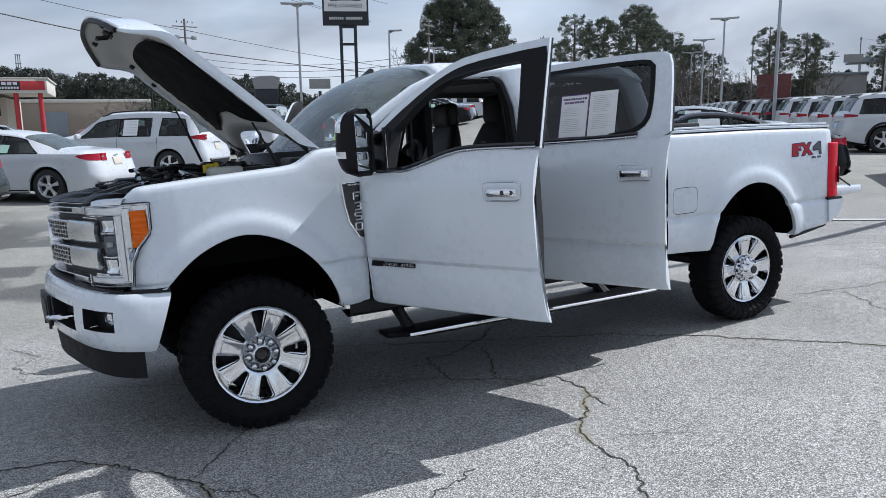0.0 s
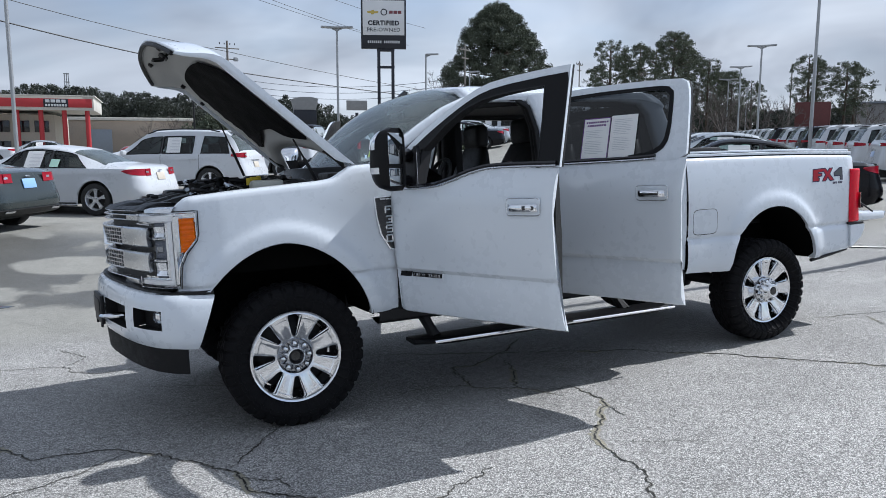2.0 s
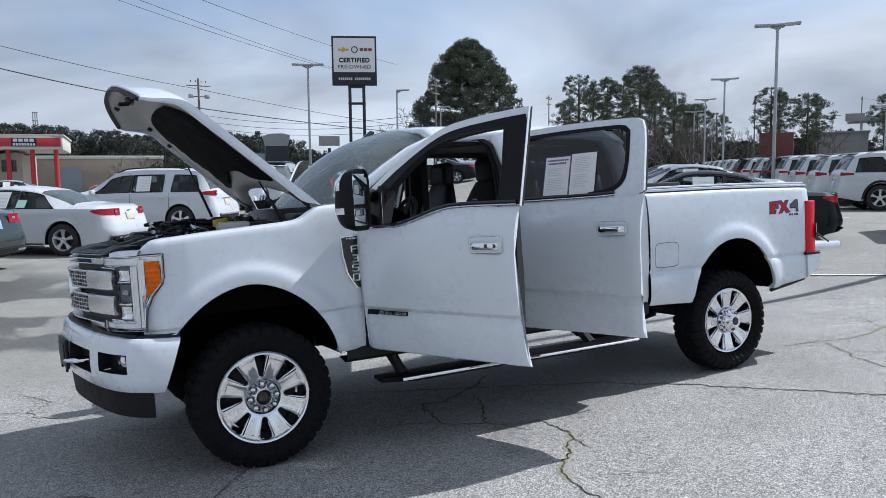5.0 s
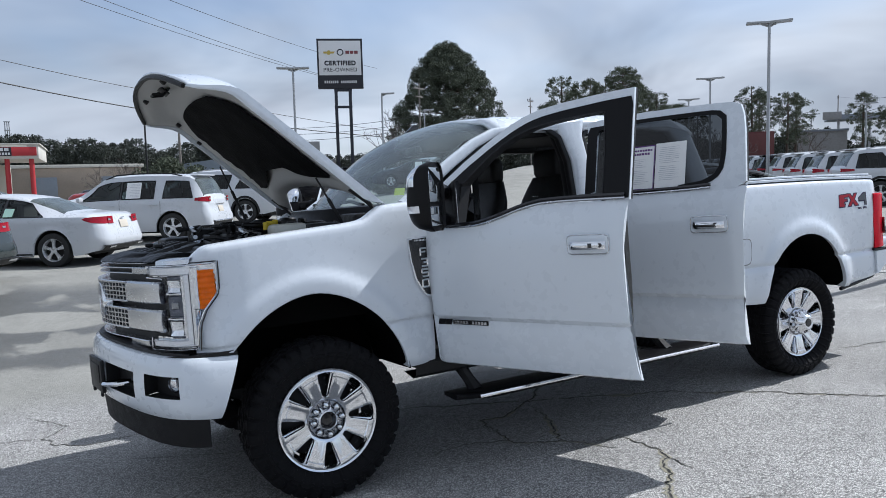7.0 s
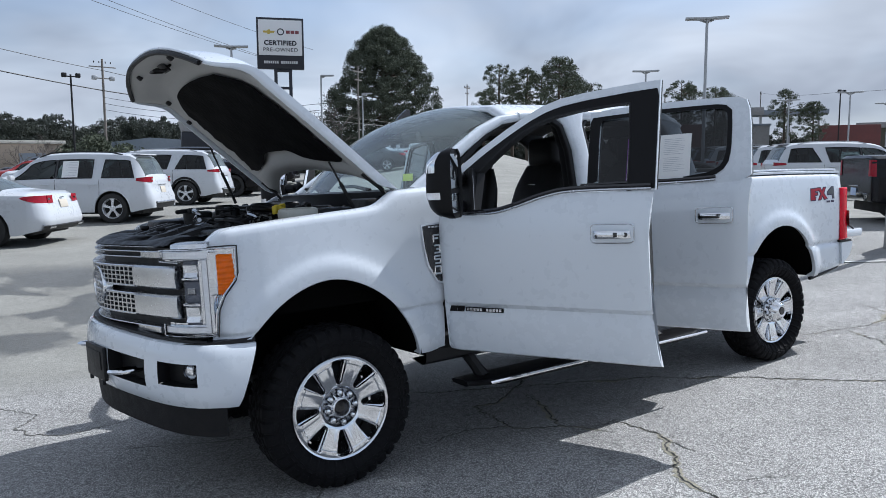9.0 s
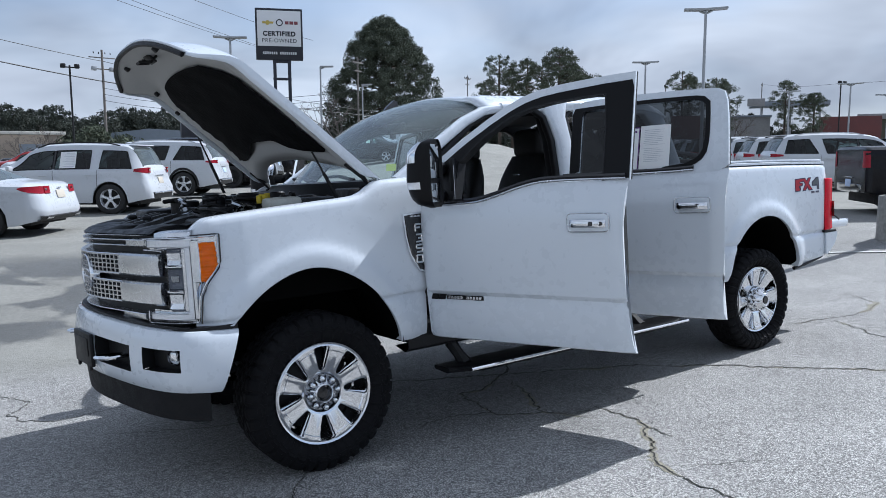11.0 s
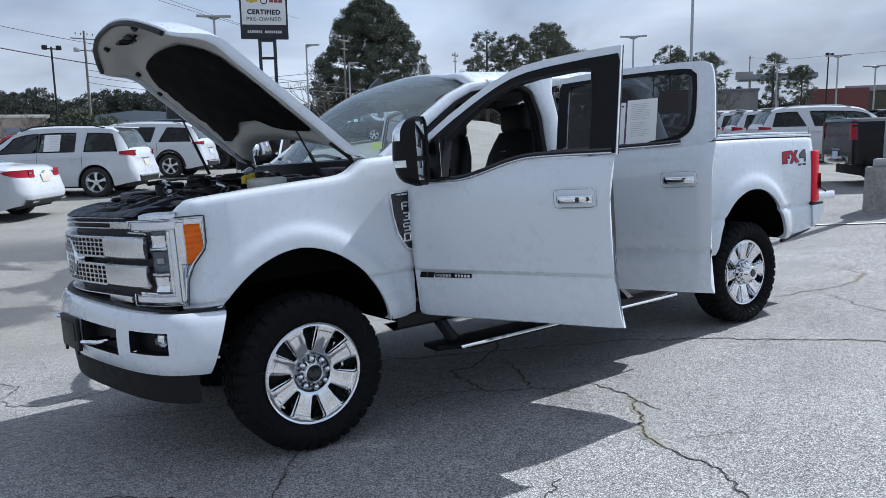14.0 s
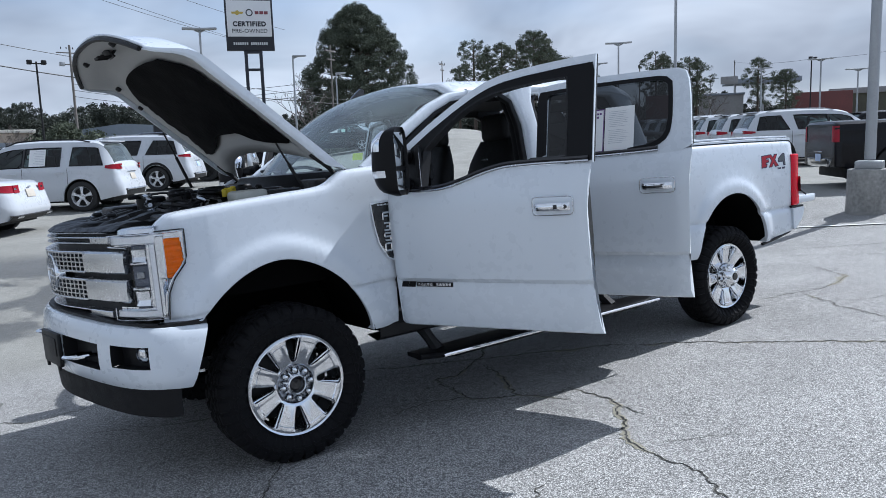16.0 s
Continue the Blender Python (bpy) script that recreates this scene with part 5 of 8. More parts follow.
        def shell(q, grow=0.0):
            """Half width and depth of the mirror head at height fraction q."""
            e = max(1 - abs(2 * q - 1) ** 6, 0.03) ** 0.5
            return 0.105 * (0.4 + 0.6 * e) + grow, 0.15 * e * lerp(q, [(0, 0.80), (0.4, 1), (0.8, 0.92), (1, 0.6)]) + grow
        def head_row(q, a0, a1, n, grow=0.0):
            hw, dp = shell(q, grow)
            return [MR @ Vector((-0.012 - dp * max(math.cos(a), 0) ** 0.7, hw * math.copysign(abs(math.sin(a)) ** 0.75, math.sin(a)), 1.452 + 0.375 * q)) for a in np.linspace(a0, a1, n)]
        bm = bmesh.new()
        rows = []
        for q in np.linspace(0, 1, 18):
            hw, dp = shell(q)
            rows.append(head_row(q, -math.pi / 2, math.pi / 2, 20) + [MR @ Vector((0.008, hw * 0.96, 1.452 + 0.375 * q)), MR @ Vector((-0.004, hw * 0.90, 1.452 + 0.375 * q)), MR @ Vector((-0.004, -hw * 0.90, 1.452 + 0.375 * q)), MR @ Vector((0.008, -hw * 0.96, 1.452 + 0.375 * q))])
        grid(bm, rows, True, True)
        head = part("mirror_head", bm, M_TRIM, d, "black towing mirror housing", 50)
        bm = bmesh.new()
        grid(bm, [head_row(q, -1.22, 1.3, 18, 0.004) for q in np.linspace(0.66, 0.955, 9)])
        part("mirror_cap", bm, M_CHROME, head, "chrome mirror cap", 50)
        bm = bmesh.new()
        grid(bm, [head_row(q, -1.40, -0.25, 12, 0.003) for q in np.linspace(0.28, 0.38, 4)])
        part("mirror_indicator", bm, M_GUIDE, head, "clear indicator lens", 50)
        for z, h_ in ((1.705, 0.185), (1.535, 0.105)):
            bm = bmesh.new()
            box(bm, (0.001, 0, z), (0.006, 0.172, h_), 0.003, MR)
            part("mirror_glass", bm, M_MIRROR, head, "mirror glass")
        # lower badge: dark plate with bright bars
        bm = bmesh.new()
        box(bm, (0.262, -0.022, 0.916), (0.245, 0.010, 0.026), 0.003)
        part("badge_plate", bm, M_TRIM, d)
        for k in range(11):
            if k != 5:
                part("badge_bar", box(bmesh.new(), (0.158 + 0.021 * k, -0.0285, 0.916), (0.015, 0.004, 0.017), 0.001, None, 1), M_SATIN, d)
        bm = bmesh.new()
        for k in range(2):
            prism(bm, [(0.03 + 0.05 * k, 0.900), (0.075 + 0.05 * k, 0.900), (0.085 + 0.05 * k, 0.932), (0.04 + 0.05 * k, 0.932)], lambda a, b, dd: (a, -0.020 - dd, b), 0.006)
        part("badge_flash", bm, M_TRIM, d)
    else:
        outer = [(0.06, 1.556), (0.055, 1.80), (0.05, 2.055), (0.20, 2.068), (0.45, 2.074), (0.70, 2.072), (0.92, 2.066), (1.01, 2.060), (1.050, 2.040), (1.068, 1.99), (1.080, 1.90), (1.086, 1.80), (1.092, 1.70), (1.097, 1.60), (1.04, 1.565), (0.90, 1.555), (0.70, 1.55)]
        inner = [(0.13, 1.575), (0.125, 1.80), (0.125, 2.000), (0.22, 2.006), (0.45, 2.013), (0.70, 2.012), (0.86, 2.010), (0.925, 2.003), (0.95, 1.985), (0.955, 1.95), (0.962, 1.80), (0.950, 1.69), (0.935, 1.655), (0.90, 1.625), (0.84, 1.605), (0.77, 1.597), (0.70, 1.59)]
        frame_ring("window_frame", outer, inner, -0.001, 0.024, d, M_WHITE)
        frame_ring("frame_seal", outer, inner, 0.024, 0.022, d, M_BLACK)
        tr = resample([(0.062, 1.58), (0.057, 1.80), (0.055, 2.02), (0.20, 2.026), (0.45, 2.033), (0.70, 2.032), (0.88, 2.029), (0.945, 2.018), (0.97, 1.99), (0.976, 1.90), (0.978, 1.76), (0.965, 1.68), (0.93, 1.625), (0.86, 1.598), (0.70, 1.583)], 40)
        ti = resample([(0.13, 1.60), (0.125, 1.80), (0.125, 1.995), (0.22, 2.002), (0.45, 2.008), (0.70, 2.007), (0.86, 2.004), (0.92, 1.996), (0.944, 1.975), (0.95, 1.90), (0.952, 1.78), (0.94, 1.70), (0.91, 1.65), (0.84, 1.622), (0.70, 1.605)], 40)
        frame_ring("window_trim", tr, ti, -0.006, 0.012, d, M_TRIM)
        bm = bmesh.new()
        poly = [(0.12, 1.565), (0.70, 1.575), (0.86, 1.595), (0.93, 1.63), (0.965, 1.70), (0.965, 1.99), (0.92, 2.012), (0.45, 2.018), (0.12, 2.008)]
        vs_ = [bm.verts.new((u, upper_y(z) + 0.012, z)) for u, z in poly]
        bm.faces.new(vs_)
        g = part("window_glass", bm, G_TINT, d, "tinted window glass", 0)
        handle(d, 0.790, 1.005, 1.322, 1.415, False)
    return d


door(False, -1)
REAR_DOOR = door(True, -1)
door(False, 1)
door(True, 1)

# fender badge: dark blade with a bright border and raised bars
bm = bmesh.new()
blade = [(0.545, 1.412), (0.674, 1.420), (0.684, 1.125), (0.676, 1.060), (0.640, 1.072), (0.580, 1.17), (0.558, 1.28)]
fy = lambda z: curve(z, YPROF) - 0.006
prism(bm, blade, lambda a, b, d: (a, fy(b) - d, b), 0.014)
part("fender_badge", bm, M_CHROME, TRUCK, "bright fender badge with dark inlay", 30)
bm = bmesh.new()
prism(bm, [(0.556, 1.403), (0.665, 1.410), (0.675, 1.13), (0.668, 1.073), (0.644, 1.082), (0.590, 1.175), (0.568, 1.28)], lambda a, b, d: (a, fy(b) - 0.015 - d, b), 0.004)
part("badge_inlay", bm, M_GLOSSBLACK, TRUCK)
STROKES = ((((-1, -1), (-1, 1), (1, 1)), ((-1, 0.05), (0.6, 0.05))), (((-1, 1), (1, 1), (1, -1), (-1, -1)), ((-0.3, 0), (1, 0))),
           (((1, 1), (-1, 1), (-1, 0.05), (1, 0.05), (1, -1), (-1, -1)),), (((-1, -1), (-1, 1), (1, 1), (1, -1), (-1, -1)),))
for k, letter in enumerate(STROKES):
    z = 1.328 - 0.061 * k
    bm = bmesh.new()
    for line in letter:
        for (u0, w0), (u1, w1) in zip(line, line[1:]):
            tube(bm, [(0.636 + 0.020 * u0 + 0.001 * k, fy(z) - 0.022, z + 0.021 * w0), (0.636 + 0.020 * u1 + 0.001 * k, fy(z) - 0.022, z + 0.021 * w1)], 0.0058, 6)
    part("badge_numeral", bm, M_CHROME, TRUCK)
part("badge_bar", box(bmesh.new(), (0.622, fy(1.397) - 0.018, 1.397), (0.084, 0.006, 0.020), 0.002, None, 1), M_GLOSSBLACK, TRUCK)
for k in range(8):
    part("badge_bar", box(bmesh.new(), (0.589 + 0.0094 * k, fy(1.397) - 0.022, 1.397), (0.0062, 0.003, 0.010), 0.0005, None, 1), M_SATIN, TRUCK)
# bed side decal, fuel door, lamp
by = lambda z: curve(z, [(0.955, -0.03), (1.2, -0.04), (1.38, -0.034), (1.5, -0.02), (1.58, -0.005)]) - 0.0018
bm = bmesh.new()
for pl in ([(4.525, 1.325), (4.585, 1.325), (4.600, 1.345), (4.580, 1.345), (4.585, 1.365), (4.625, 1.37), (4.63, 1.385), (4.588, 1.385), (4.592, 1.40), (4.65, 1.405), (4.655, 1.425), (4.535, 1.42)],
           [(4.640, 1.325), (4.675, 1.325), (4.705, 1.36), (4.735, 1.325), (4.775, 1.33), (4.725, 1.378), (4.765, 1.425), (4.735, 1.425), (4.705, 1.395), (4.68, 1.425), (4.645, 1.425), (4.685, 1.375)]):
    prism(bm, pl, lambda a, b, d: (a, by(b) - d, b), 0.0008)
part("decal_red", bm, M_BADGERED, TRUCK, "red and grey side decal", 0)
bm = bmesh.new()
for pl in ([(4.79, 1.365), (4.865, 1.365), (4.865, 1.33), (4.885, 1.33), (4.885, 1.425), (4.865, 1.425), (4.79, 1.385)],):
    prism(bm, pl, lambda a, b, d: (a, by(b) - d, b), 0.0008)
part("decal_grey", bm, M_DECALGREY, TRUCK, "", 0)
bm = bmesh.new()
for pl in ([(4.517, 1.317), (4.600, 1.317), (4.612, 1.352), (4.594, 1.352), (4.597, 1.358), (4.640, 1.362), (4.640, 1.392), (4.602, 1.392), (4.604, 1.396), (4.664, 1.398), (4.664, 1.433), (4.528, 1.428)],
           [(4.630, 1.317), (4.682, 1.317), (4.705, 1.345), (4.730, 1.317), (4.790, 1.322), (4.738, 1.378), (4.780, 1.433), (4.730, 1.433), (4.705, 1.408), (4.685, 1.433), (4.635, 1.433), (4.673, 1.375)],
           [(4.782, 1.355), (4.857, 1.355), (4.857, 1.322), (4.894, 1.322), (4.894, 1.433), (4.858, 1.433), (4.782, 1.390)]):
    prism(bm, pl, lambda a, b, d: (a, by(b) + 0.0006 - d, b), 0.0008)
for k in range(7):
    if k != 3:
        prism(bm, [(4.765 + 0.0175 * k, 1.292), (4.778 + 0.0175 * k, 1.292), (4.778 + 0.0175 * k, 1.310), (4.765 + 0.0175 * k, 1.310)], lambda a, b, d: (a, by(b) - d, b), 0.0008)
part("decal_outline", bm, M_INK, TRUCK, "", 0)
bm = bmesh.new()
lp = [(3.32 + 0.125 * math.copysign(abs(math.cos(a)) ** 0.35, math.cos(a)), 1.06 + 0.10 * math.copysign(abs(math.sin(a)) ** 0.35, math.sin(a))) for a in np.linspace(0, 2 * math.pi, 49)]
tube(bm, [(a, by(b) + 0.003, b) for a, b in lp], 0.003, 6, False)
part("fuel_door_gap", bm, M_BLACK, TRUCK)
for sd_ in (-1, 1):
    bm = bmesh.new()
    rows = []
    for z, e in ((0.945, 0), (0.955, 1), (1.10, 1), (1.17, 1), (1.40, 1), (1.412, 0)):
        rows.append([(x + 0.02 * lerp(z, [(0.94, 0), (1.15, -0.6), (1.42, 0.3)]), mir(y - 0.010 * e, sd_), z) for x, y in ((4.985, -0.030), (5.0, -0.040), (5.065, -0.040), (5.12, -0.020), (5.15, 0.03), (5.155, 0.11), (5.08, 0.12))])
    grid(bm, rows, True, True)
    tl = part("tail_lamp", bm, M_RED, TRUCK, "red tail lamp")
    bm = bmesh.new()
    grid(bm, [[(x, mir(y - 0.014, sd_), z) for x, y in ((5.095, -0.048), (5.138, -0.020), (5.166, 0.05))] for z in (1.06, 1.20)])
    part("reverse_lens", bm, mat("smoked red lens", (0.16, 0.05, 0.05), 0.15, 0, 0.4), tl)
bm = bmesh.new()
box(bm, (4.1, CY, 0.97), (1.92, 1.06, 0.03))
box(bm, (3.45, CY, 0.97), (0.60, 1.78, 0.03))
box(bm, (4.78, CY, 0.97), (0.60, 1.78, 0.03))
box(bm, (3.16, CY, 1.24), (0.03, 1.66, 0.60))
part("bed_floor", bm, M_BLACK, TRUCK)
# folded bed cover at the front of the bed
bm = bmesh.new()
box(bm, (3.42, CY, 1.60), (0.48, 1.66, 0.10), 0.02)
part("folded_bed_cover", bm, M_BLACK, TRUCK)
# tailgate let down, with its cable
bm = bmesh.new()
box(bm, (5.42, CY, 0.955), (0.62, 1.62, 0.075), 0.02)
gate = part("tailgate", bm, M_WHITE, TRUCK, "white tailgate let down")
bm = bmesh.new()
box(bm, (5.735, CY, 0.965), (0.03, 1.60, 0.05), 0.01)
part("tailgate_edge_cap", bm, M_SATIN, gate)
for sd_ in (-1, 1):
    bm = bmesh.new()
    tube(bm, [(5.06, mir(0.14, sd_), 1.30), (5.3, mir(0.135, sd_), 1.12), (5.52, mir(0.13, sd_), 1.0)], 0.008, 6)
    part("tailgate_cable", bm, M_BLACK, gate)
bm = bmesh.new()
rows = []
for y in np.linspace(-0.046, 2 * CY + 0.046, 24):
    e = 1 - (abs(y - CY) / 1.006) ** 6
    x = 5.175 + 0.16 * e
    rows.append([(4.995 + 0.05 * e, y, 0.730 - 0.04 * e), (4.990 + 0.05 * e, y, 0.918), (x - 0.01, y, 0.918), (x, y, 0.908), (x - 0.004, y, 0.875), (x - 0.05, y, 0.80), (x - 0.165 + 0.08 * e, y, 0.722 - 0.05 * e)])
grid(bm, rows, True, True)
part("rear_bumper", bm, M_WHITE, TRUCK, "", 30)
bm = bmesh.new()
grid(bm, [[(4.985, y, 0.921), (4.985, y, 0.940), (5.165 + 0.16 * (1 - (abs(y - CY) / 1.0) ** 6), y, 0.936), (5.17 + 0.16 * (1 - (abs(y - CY) / 1.0) ** 6), y, 0.921)] for y in np.linspace(-0.04, 2 * CY + 0.04, 20)], True, True)
part("bumper_step_pad", bm, M_BLACK, TRUCK)
for sd_ in (-1, 1):
    bm = bmesh.new()
    tube(bm, [(4.55, mir(0.0, sd_), 0.640), (4.62, mir(-0.006, sd_), 0.652), (4.80, mir(-0.004, sd_), 0.676), (4.99, mir(0.0, sd_), 0.706)], 0.016, 6)
    part("lower_edge_guard", bm, M_BLACK, TRUCK)

# sheets in the rear door window
for nm, u0, u1, z0, z1, dark, lab in (("window_sticker", 0.325, 0.535, 1.592, 1.862, True, "white price sheet with a dark printed border"), ("paper_sheet", 0.540, 0.735, 1.594, 1.868, False, "white printed sheet stuck to the rear door glass")):
    sh = thing(nm, LOT @ REAR_DOOR.matrix_basis, lab, "paper")
    Q = lambda u, z, d=0.0: (u, upper_y(z) + 0.005 - d, z)
    bm = bmesh.new()
    grid(bm, [[Q(u, z) for u in (u0, u1)] for z in (z0, z1)])
    part("sheet", bm, M_PAPER, sh, "", 0)
    bm = bmesh.new()
    rects = []
    if dark:
        w = 0.006
        rects += [(u0, u1, z0, z0 + w), (u0, u1, z1 - w, z1), (u0, u0 + w, z0, z1), (u1 - w, u1, z0, z1)]
        rects += [*((u0 + 0.020 + 0.0175 * k, u0 + 0.033 + 0.0175 * k, z1 - 0.034, z1 - 0.022) for k in range(10)), *((u0 + 0.030 + 0.0185 * k, u0 + 0.044 + 0.0185 * k, z1 - 0.056, z1 - 0.043) for k in range(8))]
    for a, b, c, e in rects:
        grid(bm, [[Q(u, z, 0.0012) for u in (a, b)] for z in (c, e)])
    if rects:
        part("printed_border", bm, M_PURPLE, sh, "", 0)
    bm = bmesh.new()
    r2 = random.Random(7 if dark else 9)
    z = z1 - (0.085 if dark else 0.03)
    while z > z0 + 0.03:
        if r2.random() < 0.82:
            a = u0 + 0.022 + r2.random() * 0.01
            grid(bm, [[Q(u, zz, 0.0012) for u in (a, a + (u1 - u0 - 0.05) * r2.uniform(0.55, 1))] for zz in (z, z + 0.0030)])
        z -= 0.0115
    part("printed_text", bm, M_GREYINK, sh, "", 0)


# ---- ground ----
def asphalt():
    m = bpy.data.materials.new("worn asphalt")
    m.use_nodes = True
    n, l = m.node_tree.nodes, m.node_tree.links
    p = n["Principled BSDF"]
    tc = n.new("ShaderNodeTexCoord")
    co = tc.outputs["Object"]

    def noise_(scale, detail=4, rough=0.55):
        t = n.new("ShaderNodeTexNoise")
        t.inputs["Scale"].default_value, t.inputs["Detail"].default_value, t.inputs["Roughness"].default_value = scale, detail, rough
        l.new(co, t.inputs["Vector"])
        return t.outputs[0]

    def ramp(src, a, b, ca, cb):
        r = n.new("ShaderNodeMapRange")
        r.inputs["From Min"].default_value, r.inputs["From Max"].default_value = a, b
        r.inputs["To Min"].default_value, r.inputs["To Max"].default_value = ca, cb
        l.new(src, r.inputs[0])
        return r.outputs[0]

    def math_(op, a, b):
        q = n.new("ShaderNodeMath")
        q.operation = op
        for k, v in enumerate((a, b)):
            if isinstance(v, (int, float)):
                q.inputs[k].default_value = v
            else:
                l.new(v, q.inputs[k])
        return q.outputs[0]

    # stones of the aggregate: cells of two sizes, light and dark
    v1 = n.new("ShaderNodeTexVoronoi"); v1.inputs["Scale"].default_value = 132; l.new(co, v1.inputs["Vector"])
    v2 = n.new("ShaderNodeTexVoronoi"); v2.inputs["Scale"].default_value = 250; l.new(co, v2.inputs["Vector"])
    s1 = n.new("ShaderNodeSeparateColor"); l.new(v1.outputs["Color"], s1.inputs[0])
    s2 = n.new("ShaderNodeSeparateColor"); l.new(v2.outputs["Color"], s2.inputs[0])
    stone = math_("ADD", math_("MULTIPLY", s1.outputs[0], 0.75), math_("MULTIPLY", s2.outputs[0], 0.25))
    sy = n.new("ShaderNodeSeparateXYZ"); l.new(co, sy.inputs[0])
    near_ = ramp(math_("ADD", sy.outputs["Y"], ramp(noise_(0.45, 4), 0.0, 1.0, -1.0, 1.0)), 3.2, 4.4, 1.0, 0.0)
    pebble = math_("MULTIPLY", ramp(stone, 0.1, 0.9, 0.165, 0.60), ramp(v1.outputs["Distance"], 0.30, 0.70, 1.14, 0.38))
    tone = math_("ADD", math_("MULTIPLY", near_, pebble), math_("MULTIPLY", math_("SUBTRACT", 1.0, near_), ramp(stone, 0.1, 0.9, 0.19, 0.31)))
    tone = math_("MULTIPLY", tone, ramp(noise_(22, 5, 0.7), 0.3, 0.7, 0.84, 1.14))
    tone = math_("MULTIPLY", tone, ramp(noise_(1.1, 6, 0.6), 0.3, 0.7, 0.86, 1.12))
    tone = math_("MULTIPLY", tone, ramp(noise_(0.22, 4), 0.35, 0.65, 0.90, 1.08))
    # old oil spots and damp stains
    tone = math_("MULTIPLY", tone, ramp(noise_(0.9, 3, 0.4), 0.66, 0.74, 1.0, 0.72))
    # the gutter beyond the truck stays damp: darker, smoother patches with dry islands
    sx = n.new("ShaderNodeSeparateXYZ"); l.new(co, sx.inputs[0])
    wob = ramp(noise_(0.5, 5, 0.6), 0.0, 1.0, -1.1, 1.1)
    yy = math_("ADD", sx.outputs["Y"], wob)
    band = math_("MULTIPLY", ramp(yy, 5.35, 5.55, 0, 1), ramp(yy, 9.5, 8.5, 0, 1))
    left = ramp(sx.outputs["X"], 3.2, 1.8, 0, 1)
    ex = math_("DIVIDE", math_("ADD", sx.outputs["X"], 1.35), 0.85)
    ey = math_("DIVIDE", math_("SUBTRACT", sx.outputs["Y"], 7.2), 0.42)
    dry = math_("ADD", math_("ADD", math_("MULTIPLY", ex, ex), math_("MULTIPLY", ey, ey)), ramp(noise_(1.6, 4), 0.0, 1.0, -0.6, 0.6))
    isl = ramp(noise_(0.62, 5, 0.5), 0.535, 0.57, 1.0, 0.20)
    wet = math_("MULTIPLY", math_("MULTIPLY", math_("MULTIPLY", band, left), isl), ramp(dry, 0.9, 1.15, 0.05, 1.0))
    tone = math_("MULTIPLY", tone, ramp(wet, 0, 1, 1.0, 0.45))
    cc = n.new("ShaderNodeCombineColor")
    l.new(tone, cc.inputs[0])
    l.new(math_("MULTIPLY", tone, 0.985), cc.inputs[1])
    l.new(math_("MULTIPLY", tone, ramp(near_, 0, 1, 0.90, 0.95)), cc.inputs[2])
    l.new(cc.outputs[0], p.inputs["Base Color"])
    l.new(ramp(wet, 0, 1, 0.88, 0.34), p.inputs["Roughness"])
    p.inputs["Specular IOR Level"].default_value = 0.35
    b1 = n.new("ShaderNodeBump"); b1.inputs["Strength"].default_value = 0.6; b1.inputs["Distance"].default_value = 0.005
    hgt_ = math_("ADD", math_("SUBTRACT", 1.0, v1.outputs["Distance"]), math_("MULTIPLY", noise_(30, 4), 0.8))
    l.new(hgt_, b1.inputs["Height"])
    l.new(b1.outputs[0], p.inputs["Normal"])
    return m


def spread(a, b, step, far_):
    v = list(np.arange(a, b + 1e-6, step))
    d = step
    hi, lo = [v[-1]], [v[0]]
    while hi[-1] < far_:
        d *= 1.35
        hi.append(hi[-1] + d)
        lo.append(lo[-1] - d)
    return lo[:0:-1] + v + hi[1:]


bm = bmesh.new()
gx, gy = spread(-12, 26, 0.5, 900), spread(-10, 24, 0.5, 900)
grid(bm, [[(x, y, ground_z(x, y)) for y in gy] for x in gx])
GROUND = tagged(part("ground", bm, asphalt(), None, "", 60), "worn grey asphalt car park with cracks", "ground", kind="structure")

